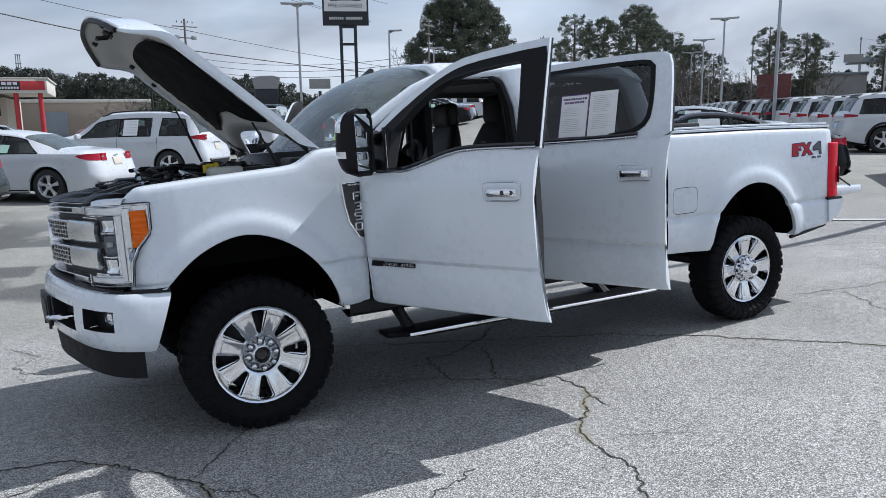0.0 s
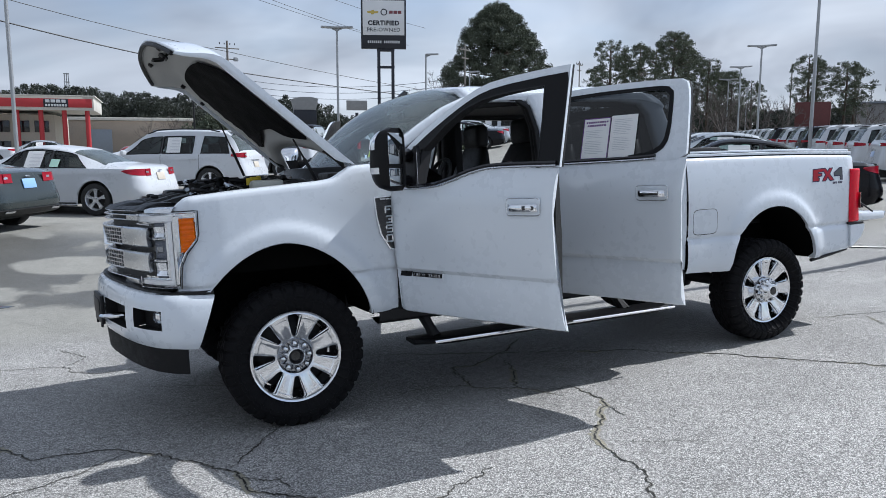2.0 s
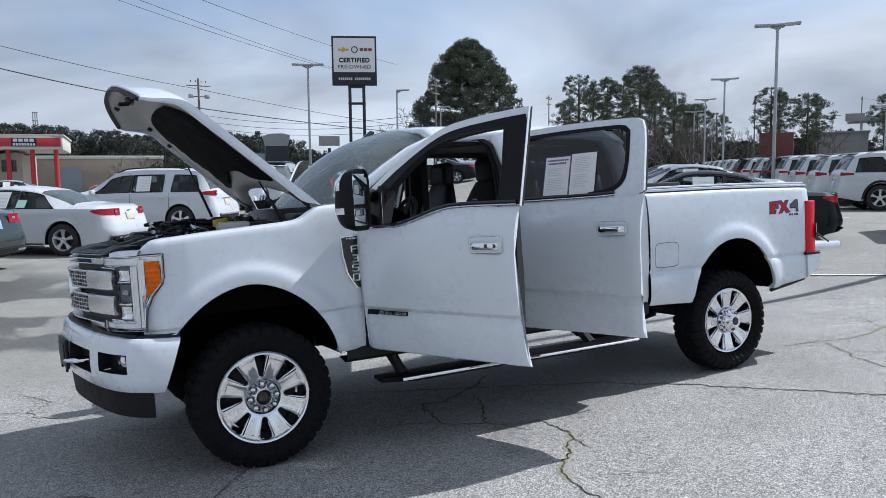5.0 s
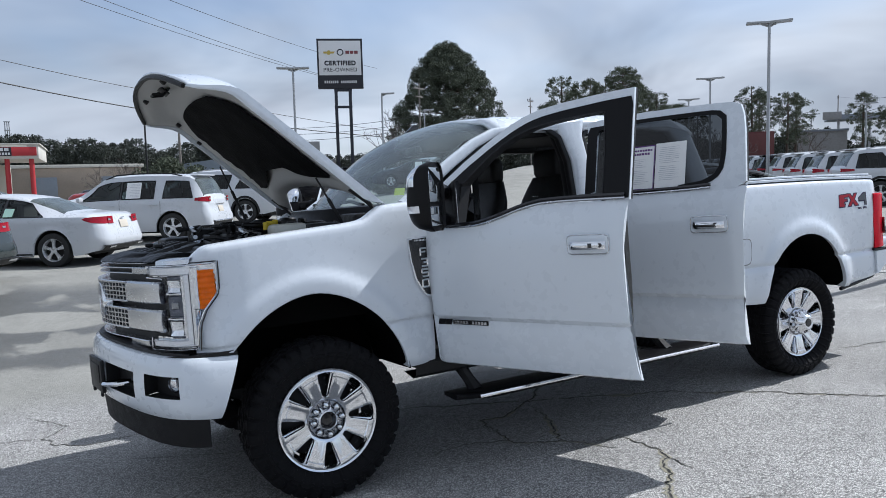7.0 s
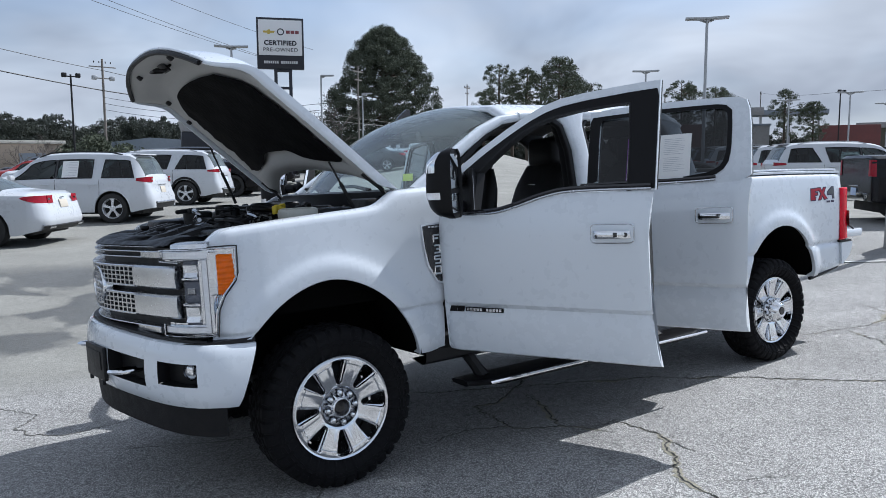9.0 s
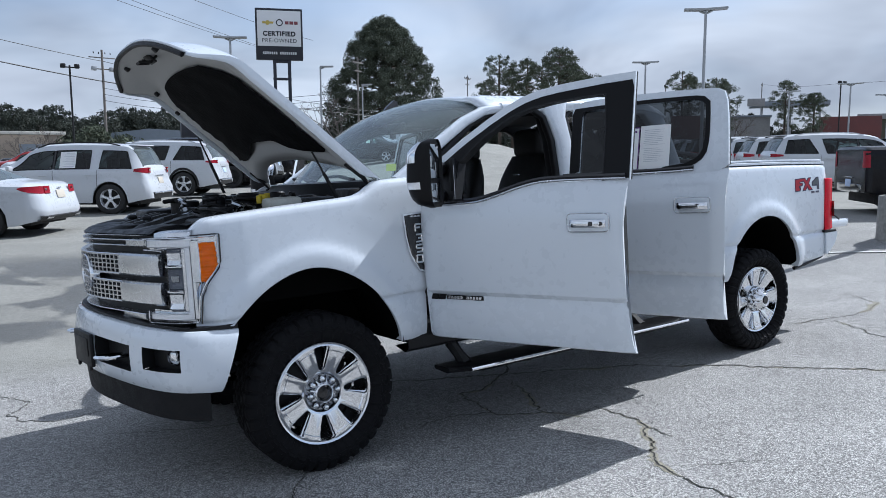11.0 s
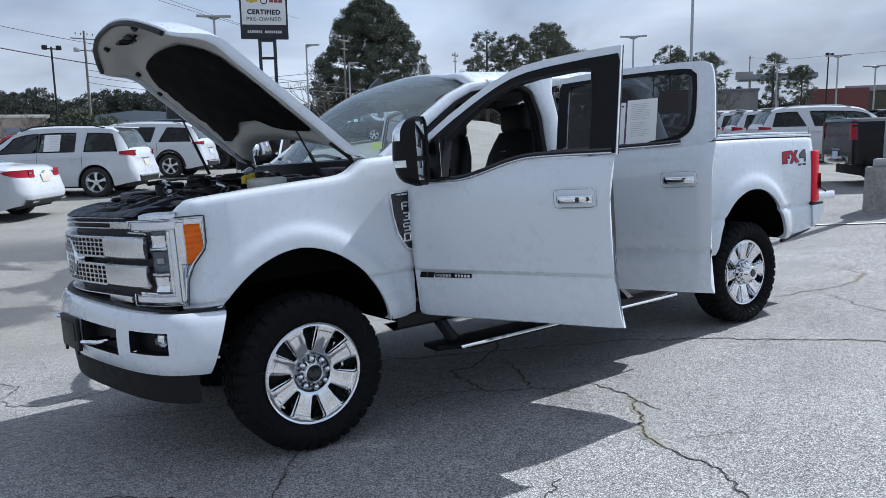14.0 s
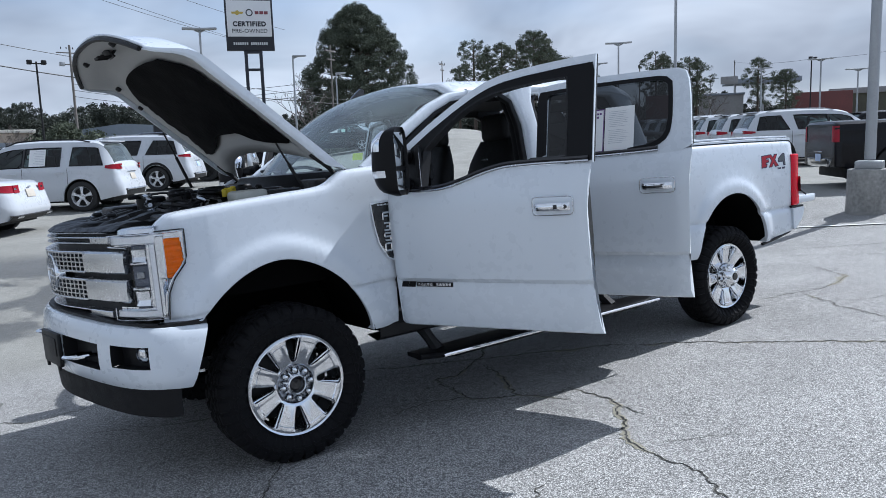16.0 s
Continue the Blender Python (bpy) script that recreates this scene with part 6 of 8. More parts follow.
# cracks: ragged dark slits that wander along a course
M_CRACK = mat("crack filled with dirt", (0.022, 0.021, 0.018), 0.95, 0, 0, 0.4, 20)
M_CRACKEDGE = mat("crumbled crack edge", (0.16, 0.155, 0.14), 0.95, 0, 0, 0.35, 30, 0.6, 120)
M_MOSS = mat("dirt and dry moss", (0.25, 0.235, 0.18), 0.95, 0, 0, 0.5, 45, 0.6, 120)
CRACKS = [
    (0.022, ((-2.2, 0.97), (-2.0, 0.98), (-1.5, 0.27), (-1.04, 0.16), (-0.75, -0.19), (-0.5, -0.55), (-0.48, -0.84), (-0.21, -1.09), (0.21, -1.45), (0.36, -1.8), (0.75, -2.5))),
    (0.014, ((-0.49, -0.51), (-0.37, -0.27), (-0.12, 0.05))), (0.012, ((-0.48, -0.64), (-0.3, -0.8), (-0.27, -0.92))), (0.012, ((-1.9, -0.36), (-1.25, -0.14), (-1.0, 0.1))),
    (0.013, ((0.21, -1.45), (0.46, -1.33), (0.75, -1.2))), (0.022, ((1.88, -0.18), (1.9, -0.42), (1.86, -0.67), (1.62, -0.92), (1.43, -1.11), (1.40, -1.33), (1.33, -1.66), (1.12, -2.05), (1.0, -2.6))),
    (0.012, ((1.86, -0.67), (1.8, -0.95))), (0.022, ((1.36, 0.54), (1.29, 0.12), (1.53, -0.05), (1.74, -0.37))), (0.022, ((1.87, 0.70), (1.74, 0.32), (1.53, -0.05))),
    (0.028, ((0.9, 1.5), (2.82, 0.4), (3.34, -0.07), (3.72, -0.59), (4.6, -1.7))), (0.016, ((5.04, 0.40), (5.59, 0.25), (5.88, 0.16), (6.28, 0.22), (6.59, 0.31), (6.71, 0.45), (7.01, 0.89))), (0.016, ((5.53, 0.21), (5.31, -0.18), (5.12, -0.43), (5.02, -0.68), (4.91, -1.06), (4.75, -1.6))),
    (0.011, ((5.31, -0.18), (5.60, -0.42), (6.05, -0.55))), (0.012, ((7.46, 1.86), (7.85, 1.17), (8.10, 0.80), (8.33, 0.43))), (0.026, ((2.33, 1.25), (1.93, 0.89), (1.58, 0.64), (1.40, 0.70), (1.32, 0.45))),
    (0.018, ((1.28, 0.21), (1.02, 0.30), (0.73, 0.24))), (0.012, ((1.68, -0.21), (1.92, -0.21))), (0.005, ((1.43, -1.17), (1.58, -1.31), (1.80, -1.39), (1.92, -1.57))),
    (0.013, ((-1.56, 3.44), (-1.24, 2.9), (-1.41, 2.62), (-1.37, 2.39), (-1.14, 2.17), (-0.6, 2.25))), (0.010, ((-2.6, 2.75), (-2.08, 2.89), (-1.41, 2.62))), (0.010, ((-0.1, -1.56), (0.12, -1.63), (0.39, -1.74))),
    (0.012, ((6.5, 2.6), (7.8, 2.0), (9.5, 0.4))), (0.010, ((1.12, -2.05), (1.3, -2.2), (1.7, -2.5))), (0.009, ((0.6, -1.75), (1.12, -2.05))), (0.012, ((-0.95, 1.6), (-0.2, 1.2), (0.3, 1.3))),
]
rc = random.Random(11)


def wander(pts, step=0.012, amp=0.026):
    out = []
    ph = rc.uniform(0, 100)
    for a, b in zip(pts, pts[1:]):
        a, b = Vector((*a, 0)), Vector((*b, 0))
        n_ = max(int((b - a).length / step), 1)
        for k in range(n_):
            p = a.lerp(b, k / n_)
            q = Vector((p.x * 5 + ph, p.y * 5, 0))
            out.append((p.x + amp * 1.6 * noise.noise(q) + amp * noise.noise(q * 4) + 0.5 * amp * noise.noise(q * 11), p.y + amp * 1.6 * noise.noise(q + Vector((9, 3, 1))) + amp * noise.noise(q * 4 + Vector((7, 7, 7))) + 0.5 * amp * noise.noise(q * 11 + Vector((3, 1, 8)))))
    return out


for width, course in CRACKS:
    line = wander(course)
    if width > 0.015:
        bm = bmesh.new()
        rows = []
        for i, (x, y) in enumerate(line[::2]):
            a, b = line[max(2 * i - 3, 0)], line[min(2 * i + 3, len(line) - 1)]
            t = Vector((b[0] - a[0], b[1] - a[1], 0)).normalized()
            taper = min(1, 6 * min(2 * i, len(line) - 1 - 2 * i) / len(line))
            q = max(noise.noise(Vector((x * 2.1 + 5, y * 2.1, 1.0))) + 0.12, 0.0) * taper
            rows.append([(x + t.y * sd__ * q * 0.075 * (0.5 + abs(noise.noise(Vector((x * 31, y * 31, 5 + sd__)))) * 1.6), y - t.x * sd__ * q * 0.075 * (0.5 + abs(noise.noise(Vector((x * 31, y * 31, 5 + sd__)))) * 1.6), ground_z(x, y) + 0.0012) for sd__ in (-1, 1)])
        grid(bm, rows)
        part("crack_dirt", bm, M_MOSS, GROUND, "", 0)
    for lift, k, mt, nm in ((0.0022, 1.05, M_CRACKEDGE, "crack_edge"), (0.0042, 0.46, M_CRACK, "crack")):
        bm = bmesh.new()
        rows = []
        for i, (x, y) in enumerate(line):
            a, b = line[max(i - 1, 0)], line[min(i + 1, len(line) - 1)]
            t = Vector((b[0] - a[0], b[1] - a[1], 0)).normalized()
            taper = min(1, 0.25 + 6 * min(i, len(line) - 1 - i) / len(line))
            w = width * 0.38 * k * taper * (0.35 + 1.9 * abs(noise.noise(Vector((x * 23, y * 23, k)))) + 0.5 * abs(noise.noise(Vector((x * 90, y * 90, k)))))
            rows.append([(x + t.y * s * w, y - t.x * s * w, ground_z(x, y) + lift) for s in (-1, 1)])
        grid(bm, rows)
        part(nm, bm, mt, GROUND, "", 0)
# puddle in the gutter
M_WATER = mat("puddle water", (0.02, 0.022, 0.024), 0.03, 0, 0.5)
bm = bmesh.new()
rim_ = []
for k in range(48):
    a = 2 * math.pi * k / 48
    r_ = 1 + 0.35 * noise.noise(Vector((2 * math.cos(a), 2 * math.sin(a), 3.0))) + 0.15 * noise.noise(Vector((6 * math.cos(a), 6 * math.sin(a), 1.0)))
    x, y = -2.65 + 0.58 * r_ * math.cos(a), 5.46 + 0.10 * r_ * math.sin(a)
    rim_.append(bm.verts.new((x, y, ground_z(x, y) + 0.006)))
bm.faces.new(rim_)
tagged(part("puddle", bm, M_WATER, None, "", 0), "shallow rain puddle on the asphalt", "puddle")
# painted bay lines
M_LINE = mat("worn white road paint", (0.62, 0.62, 0.60), 0.8, 0, 0, 0.25, 6)
for a, b in (((9.1, 3.25), (10.9, 0.75)), ((13.0, 9.5), (17.0, 8.0))):
    bm = bmesh.new()
    a, b = Vector((*a, 0)), Vector((*b, 0))
    t = (b - a).normalized()
    grid(bm, [[(p.x + t.y * s * 0.05, p.y - t.x * s * 0.05, ground_z(p.x, p.y) + 0.012) for s in (-1, 1)] for p in (a.lerp(b, k / 30) for k in range(31))])
    part("bay_line", bm, M_LINE, GROUND, "", 0)


EYE0 = (-1.1, -4.6)


def far(az, d):
    return EYE0[0] + d * math.cos(radians(az)), EYE0[1] + d * math.sin(radians(az))


# ---- parked cars ----
SPECS = {
    "sedan": dict(L=4.9, W=0.92, deck=[(0, 0.86), (0.05, 0.98), (0.30, 1.035), (0.78, 1.07), (1.70, 1.375), (2.30, 1.45), (2.75, 1.42), (3.75, 1.03), (4.45, 0.90), (4.80, 0.74), (4.9, 0.60)],
                  belt=[(0, 0.82), (0.3, 0.96), (1.2, 0.97), (3.7, 0.92), (4.4, 0.82), (4.9, 0.56)], axles=(1.02, 3.88), wr=0.335, roof=0.60, bottom=0.22,
                  side=[(1.18, 1.58, 2.02, 2.02), (2.08, 2.08, 3.02, 2.76), (3.08, 2.80, 3.45, 2.92)], rearglass=(0.86, 1.62), screen=(2.92, 3.66), tail=(0.82, 0.965, 0.40), rails=False),
    "suv": dict(frange=(0.06, 0.80), L=4.75, W=0.93, deck=[(0, 0.95), (0.03, 1.06), (0.10, 1.14), (0.42, 1.60), (0.62, 1.69), (1.8, 1.725), (2.55, 1.69), (2.85, 1.60), (3.62, 1.15), (4.4, 1.04), (4.68, 0.86), (4.75, 0.65)],
                belt=[(0, 0.92), (0.12, 1.07), (3.6, 1.04), (4.4, 0.93), (4.75, 0.6)], axles=(0.95, 3.80), wr=0.365, roof=0.66, bottom=0.27,
                side=[(0.40, 0.58, 1.20, 1.12), (1.42, 1.40, 2.26, 2.24), (2.32, 2.30, 3.38, 2.80)], rearglass=(0.13, 0.43), screen=(2.84, 3.55), tail=(0.99, 1.12, 0.34), rails=True),
    "bigsuv": dict(frange=(0.06, 0.80), L=5.15, W=0.97, deck=[(0, 1.0), (0.03, 1.10), (0.10, 1.18), (0.40, 1.62), (0.60, 1.72), (2.0, 1.765), (2.9, 1.72), (3.2, 1.63), (3.95, 1.20), (4.8, 1.08), (5.08, 0.88), (5.15, 0.65)],
                   belt=[(0, 0.98), (0.12, 1.10), (3.9, 1.09), (4.8, 0.97), (5.15, 0.6)], axles=(1.08, 4.14), wr=0.375, roof=0.70, bottom=0.28,
                   side=[(0.40, 0.58, 1.42, 1.10), (1.66, 1.50, 2.55, 2.52), (2.61, 2.58, 3.70, 3.12)], rearglass=(0.13, 0.42), screen=(3.2, 3.88), tail=(1.03, 1.13, 0.36), rails=True),
    "pickup": dict(L=5.85, W=1.0, deck=[(0, 1.30), (0.04, 1.36), (1.80, 1.38), (1.83, 1.40), (1.95, 1.86), (2.3, 1.92), (3.6, 1.92), (3.85, 1.84), (4.55, 1.36), (5.5, 1.25), (5.8, 1.0), (5.85, 0.8)],
                   belt=[(0, 1.28), (1.8, 1.32), (4.5, 1.26), (5.5, 1.12), (5.85, 0.75)], axles=(1.15, 4.87), wr=0.42, roof=0.72, bottom=0.36,
                   side=[(2.10, 2.14, 2.86, 2.86), (2.96, 2.96, 4.2, 3.85)], rearglass=(1.85, 1.94), screen=(3.88, 4.48), tail=(0.94, 1.26, 0.07), rails=False),
}
M_CARRED = mat("dark red lens", (0.27, 0.006, 0.018), 0.2, 0, 0.0, 0.3, 30, spec=0.3)
M_TYRE = mat("car tyre", (0.02, 0.02, 0.02), 0.8, 0, 0, 0.2, 14)
M_ALLOY = mat("silver alloy", (0.74, 0.75, 0.77), 0.28, 0.6, 0, 0.05, 8)
M_CARBLACK = mat("car underside black", (0.012, 0.012, 0.012), 0.8, 0, 0, 0.2, 8)
M_SEAM = mat("panel gap", (0.02, 0.02, 0.02), 0.8)
PAINT = {
    "white": mat("white car paint", (0.53, 0.55, 0.58), 0.3, 0, 0.6, 0.02, 2), "black": mat("black car paint", (0.004, 0.004, 0.006), 0.22, 0, 0.10, 0.1, 2, spec=0.22),
    "silver": mat("silver car paint", (0.46, 0.49, 0.52), 0.3, 0.6, 0.6, 0.03, 2), "grey": mat("dark grey-green car paint", (0.022, 0.032, 0.034), 0.25, 0.2, 0.8, 0.05, 2),
    "red": mat("red car paint", (0.30, 0.02, 0.02), 0.25, 0.2, 0.8, 0.05, 2), "blue": mat("blue car paint", (0.05, 0.09, 0.20), 0.25, 0.3, 0.8, 0.05, 2),
}


def car(kind, paint, label, sheet=0, plate=(0.5, 0.6, 0.8)):
    S = SPECS[kind]
    L, W = S["L"], S["W"]
    cat = {"sedan": "car", "suv": "SUV", "bigsuv": "SUV", "pickup": "pickup truck"}[kind]
    root = thing({"sedan": "sedan_car", "suv": "suv_car", "bigsuv": "suv_car", "pickup": "parked_pickup"}[kind], Matrix(), label, cat)

    R_TAIL = {"sedan": 0.30, "pickup": 0.05}.get(kind, 0.20)

    def wx(x):
        """Half width: a round corner at the tail, a tapered nose."""
        c = R_TAIL * (1 - math.sqrt(max(0, 1 - (1 - x / R_TAIL) ** 2))) if x < R_TAIL else 0.0
        return W * (1 - 0.05 * max(0, 1 - x / 0.9) ** 2 - 0.26 * max(0, 1 - (L - x) / 0.55) ** 2 - 0.06 * max(0, 1 - (L - x) / 1.4) ** 2) - c

    def deck(x):
        return lerp(x, S["deck"]) * 0.35 + curve(x, S["deck"]) * 0.65 if 0.06 < x < L - 0.06 else lerp(x, S["deck"])

    def belt(x):
        return min(lerp(x, S["belt"]), deck(x) - 0.01)

    def sect(x):
        w, d, b = wx(x), deck(x), belt(x)
        z0 = S["bottom"] + 0.10 * max(0, 1 - x / 0.5) + 0.04 * max(0, 1 - (L - x) / 0.6)
        for ax in S["axles"]:
            z0 = max(z0, arch(x, ax, S["wr"] + 0.055, 0.30, S["wr"] + 0.085 + S["wr"] - 0.335, 2.1))
        g = smooth(0.04, 0.22, d - b)
        y4 = (w - 0.10) * (1 - g) + min(S["roof"], w - 0.12) * g
        z4 = b + (d - b) * (0.55 * (1 - g)) + (d - 0.065 - b) * g
        fl = 0.014
        return [(w * 0.975, z0), (w + fl, max(z0 + 0.012, 0.46)), (w + 0.006, max(z0 + 0.04, b - 0.30)), (w - 0.010, max(z0 + 0.05, b - 0.14)), (w - 0.002, b - 0.07), (w - 0.035, b), (y4, z4), (y4 * 0.86, z4 + (d - z4) * 0.62), (y4 * 0.55, d - 0.008), (0, d)]

    xs = set(np.linspace(0, L, 56).tolist()) | {p[0] for p in S["deck"]} | {*S["rearglass"], *S["screen"]} | {R_TAIL * q for q in (0.01, 0.04, 0.09, 0.16, 0.25, 0.36, 0.5, 0.7)}
    xs |= {min(min(q[0], q[1]) for q in S["side"]) - 0.04, max(max(q[2], q[3]) for q in S["side"]) + 0.04}
    for ax in S["axles"]:
        r = S["wr"] + 0.055
        xs |= {ax + r * math.sin(t) * 0.999 for t in np.linspace(-math.pi / 2, math.pi / 2, 15)}
    bm = bmesh.new()
    rows = []
    for x in sorted(xs):
        h = sect(x)
        rows.append([(x, y, z) for y, z in h] + [(x, -y, z) for y, z in h[-2::-1]])
    f0, f1 = S.get("frange", (0.06, 0.92))
    X0, X1 = min(min(q[0], q[1]) for q in S["side"]) - 0.04, max(max(q[2], q[3]) for q in S["side"]) + 0.04
    vs_ = [[bm.verts.new(p) for p in r] for r in rows]
    for ra, rb in zip(vs_, vs_[1:]):
        xm = (ra[0].co.x + rb[0].co.x) / 2
        for j in range(len(ra) - 1):
            if j in (5, 12) and X0 < xm < X1:
                continue
            if 6 <= j <= 11 and any(a < xm < b for a, b in (S["rearglass"], S["screen"])):
                continue
            bm.faces.new((ra[j], ra[j + 1], rb[j + 1], rb[j]))
    for r in (sect(0), sect(L)):
        x_ = 0 if r == sect(0) else L
        grid(bm, [[(x_, y * q, z) for q in np.linspace(1, -1, 13)] for y, z in [(max(y_, 0.001), z_) for y_, z_ in r]])
    bmesh.ops.remove_doubles(bm, verts=bm.verts, dist=0.0005)
    body = part("car_body", bm, PAINT[paint], root, "", 38)
    bm = bmesh.new()
    box(bm, (L / 2, 0, 0.52), (L - 0.5, W * 1.5, 0.60), 0.02)
    box(bm, (L / 2, 0, 0.62), (S["axles"][1] - S["axles"][0] - 0.9, W * 1.86, 0.36), 0.02)
    part("underbody", bm, M_CARBLACK, root)
    # interior block so that the glass has depth behind it
    bm = bmesh.new()
    sx0, sx1 = S["side"][0][0] + 0.3, S["side"][-1][2] - 0.5
    for x in (sx0 + 0.35, sx0 + 1.2):
        for y in (-0.38, 0.38):
            box(bm, (x, y, belt((sx0 + sx1) / 2) + 0.05), (0.16, 0.46, 0.50), 0.06)
    part("seats", bm, M_CARBLACK, root)

    def side_pt(x, f, sg, o=0.006):
        h = sect(x)
        (y3, z3), (y4, z4) = h[5], h[6]
        return (x, sg * (y3 + (y4 - y3) * f + o), z3 + (z4 - z3) * f + o * 0.4)

    for sg in (-1, 1):
        win = [(lambda f, q=q: q[0] + (q[1] - q[0]) * f, lambda f, q=q: q[2] + (q[3] - q[2]) * f) for q in S["side"]]
        # rails over and under the windows, and the pillars between them
        bm = bmesh.new()
        for fa, fb in ((0.0, f0), (f1, 1.0)):
            grid(bm, [[side_pt(x, f, sg, 0.0) for x in np.linspace(X0, X1, 30)] for f in (fa, fb)])
        body_gaps = [(lambda f: X0, win[0][0]), (win[-1][1], lambda f: X1)]
        dark_gaps = []
        for k in range(len(win) - 1):
            wide = win[k + 1][0](0.3) - win[k][1](0.3) > 0.09
            (body_gaps if wide else dark_gaps).append((win[k][1], win[k + 1][0]))
        for lo, hi in body_gaps:
            grid(bm, [[side_pt(lo(f) + (hi(f) - lo(f)) * q, f, sg, 0.0) for q in np.linspace(0, 1, 5)] for f in np.linspace(f0, f1, 5)])
        part("window_surround", bm, PAINT[paint], root, "", 50)
        for lo, hi in dark_gaps:
            bm = bmesh.new()
            grid(bm, [[side_pt(lo(f) + (hi(f) - lo(f)) * q, f, sg, o) for q, o in ((0, -0.02), (0, 0.004), (1, 0.004), (1, -0.02))] for f in np.linspace(f0, f1, 5)])
            part("door_pillar", bm, M_GLOSSBLACK, root, "black door pillar", 30)
        for k, (lo, hi) in enumerate(win):
            bm = bmesh.new()
            grid(bm, [[side_pt(lo(f) + (hi(f) - lo(f)) * q, f, sg, -0.004) for q in np.linspace(0, 1, 8)] for f in np.linspace(f0, f1, 5)])
            gl = part("side_window", bm, G_SEDAN if kind == "sedan" or k == len(win) - 1 else G_CAR, root, "", 60)
            gl.visible_shadow = False
            ring = [(lo(f), f) for f in np.linspace(f0, f1, 6)] + [(x, f1) for x in np.linspace(lo(f1), hi(f1), 8)[1:]] + [(hi(f), f) for f in np.linspace(f1, f0, 6)[1:]] + [(x, f0) for x in np.linspace(hi(f0), lo(f0), 8)[1:]]
            part("window_seal", tube(bmesh.new(), [side_pt(x, f, sg, 0.002) for x, f in ring], 0.011, 5, False), M_TRIM, gl, "", 60)
        # wheel, arch and tail lamp on each side
        for ax in S["axles"]:
            bm = bmesh.new()
            mm = Matrix.Translation((ax, sg * (W - 0.015), S["wr"])) @ Matrix.Rotation(0 if sg < 0 else math.pi, 4, "Z")
            r = S["wr"]
            lathe(bm, [(r * 0.66, 0.03), (r * 0.68, -0.004), (r * 0.84, -0.012), (r * 0.96, -0.002), (r, 0.03), (r, 0.19), (r * 0.94, 0.22), (r * 0.66, 0.22)], 32)
            ty = part("tyre", bm, M_TYRE, root, "", 40, mm)
            bm = bmesh.new()
            lathe(bm, [(r * 0.60, 0.10), (r * 0.635, 0.02), (r * 0.68, 0.0), (r * 0.69, 0.01)], 32)
            for k in range(5):
                for dd in (-0.17, 0.17):
                    a = 2 * math.pi * k / 5 + 0.3
                    rows_ = []
                    for rr, hw in ((r * 0.12, 0.020), (r * 0.40, 0.018), (r * 0.64, 0.022)):
                        c = Vector((rr * math.cos(a + dd * rr / r), 0, rr * math.sin(a + dd * rr / r)))
                        t = Vector((-math.sin(a), 0, math.cos(a)))
                        rows_.append([c + t * hw * q + Vector((0, yy, 0)) for q, yy in ((-1, 0.04), (-1, 0.012), (1, 0.012), (1, 0.04))])
                    grid(bm, rows_)
            lathe(bm, [(r * 0.20, 0.02), (r * 0.16, 0.006), (0, 0.006)], 16)
            part("rim", bm, M_ALLOY if kind != "pickup" else M_DARKMETAL, ty)
            bm = bmesh.new()
            lathe(bm, [(r * 0.60, 0.09), (0, 0.09)], 20)
            part("brake", bm, M_CARBLACK, ty)
        for ax in S["axles"]:
            bm = bmesh.new()
            r0 = S["wr"] + 0.052
            grid(bm, [[(ax + r0 * math.cos(t), sg * y, 0.30 + (r0 + 0.03 + S["wr"] - 0.335) * math.sin(t)) for y in (wx(ax) - 0.015, W - 0.32)] for t in np.linspace(-0.1, math.pi + 0.1, 19)])
            part("arch_liner", bm, M_CARBLACK, root)
        if kind == "bigsuv":
            for ax in S["axles"]:
                bm = bmesh.new()
                r0 = S["wr"] + 0.060
                grid(bm, [[(ax + (r0 + g) * math.cos(t), sg * (wx(ax) + o), 0.30 + (r0 + g + 0.05 + S["wr"] - 0.335) * math.sin(t)) for g, o in ((-0.01, -0.04), (0.0, 0.022), (0.06, 0.022), (0.07, 0.008))] for t in np.linspace(0.05, math.pi - 0.05, 21)])
                part("arch_cladding", bm, M_BLACK, root, "black plastic arch cladding")
        z0, z1, ln = S["tail"]
        bm = bmesh.new()
        rows_ = []
        for z in (z0, (z0 + z1) / 2, z1):
            rows_.append([(x, sg * (lerp(z, sorted(((h[1], h[0]) for h in sect(x)[1:6]))) + 0.012), (z0 + z1) / 2 + (z - (z0 + z1) / 2) * (((0.10 + 0.90 * (1 - x / ln) ** 0.6) if kind == "sedan" else 1 - 0.5 * x / ln) if kind != "pickup" else 1) + (0.03 * x / ln if kind == "sedan" else 0)) for x in ln * np.linspace(1, 0.0, 12) ** 1.8] +
                         [(-0.012, sg * y, z) for y in np.linspace(wx(0) - 0.02, wx(0) - (0.20 if kind == 'sedan' else 0.12), 4)])
        grid(bm, rows_)
        part("tail_lamp", bm, M_CARRED, root, "red tail lamp", 50)
        if kind != "pickup":
            bm = bmesh.new()
            zc = (z0 + z1) / 2
            grid(bm, [[(-0.016, sg * y, z) for y in np.linspace(wx(0) - 0.03, wx(0) - 0.11, 3)] for z in (zc - 0.012, zc + 0.022)])
            part("reverse_lens", bm, M_LENS, root)
        xm = S["side"][-1][2] - 0.12
        bm = bmesh.new()
        box(bm, (xm, sg * (W + 0.10), belt(xm) + 0.06), (0.10, 0.20, 0.13), 0.04)
        part("door_mirror", bm, PAINT[paint], root)
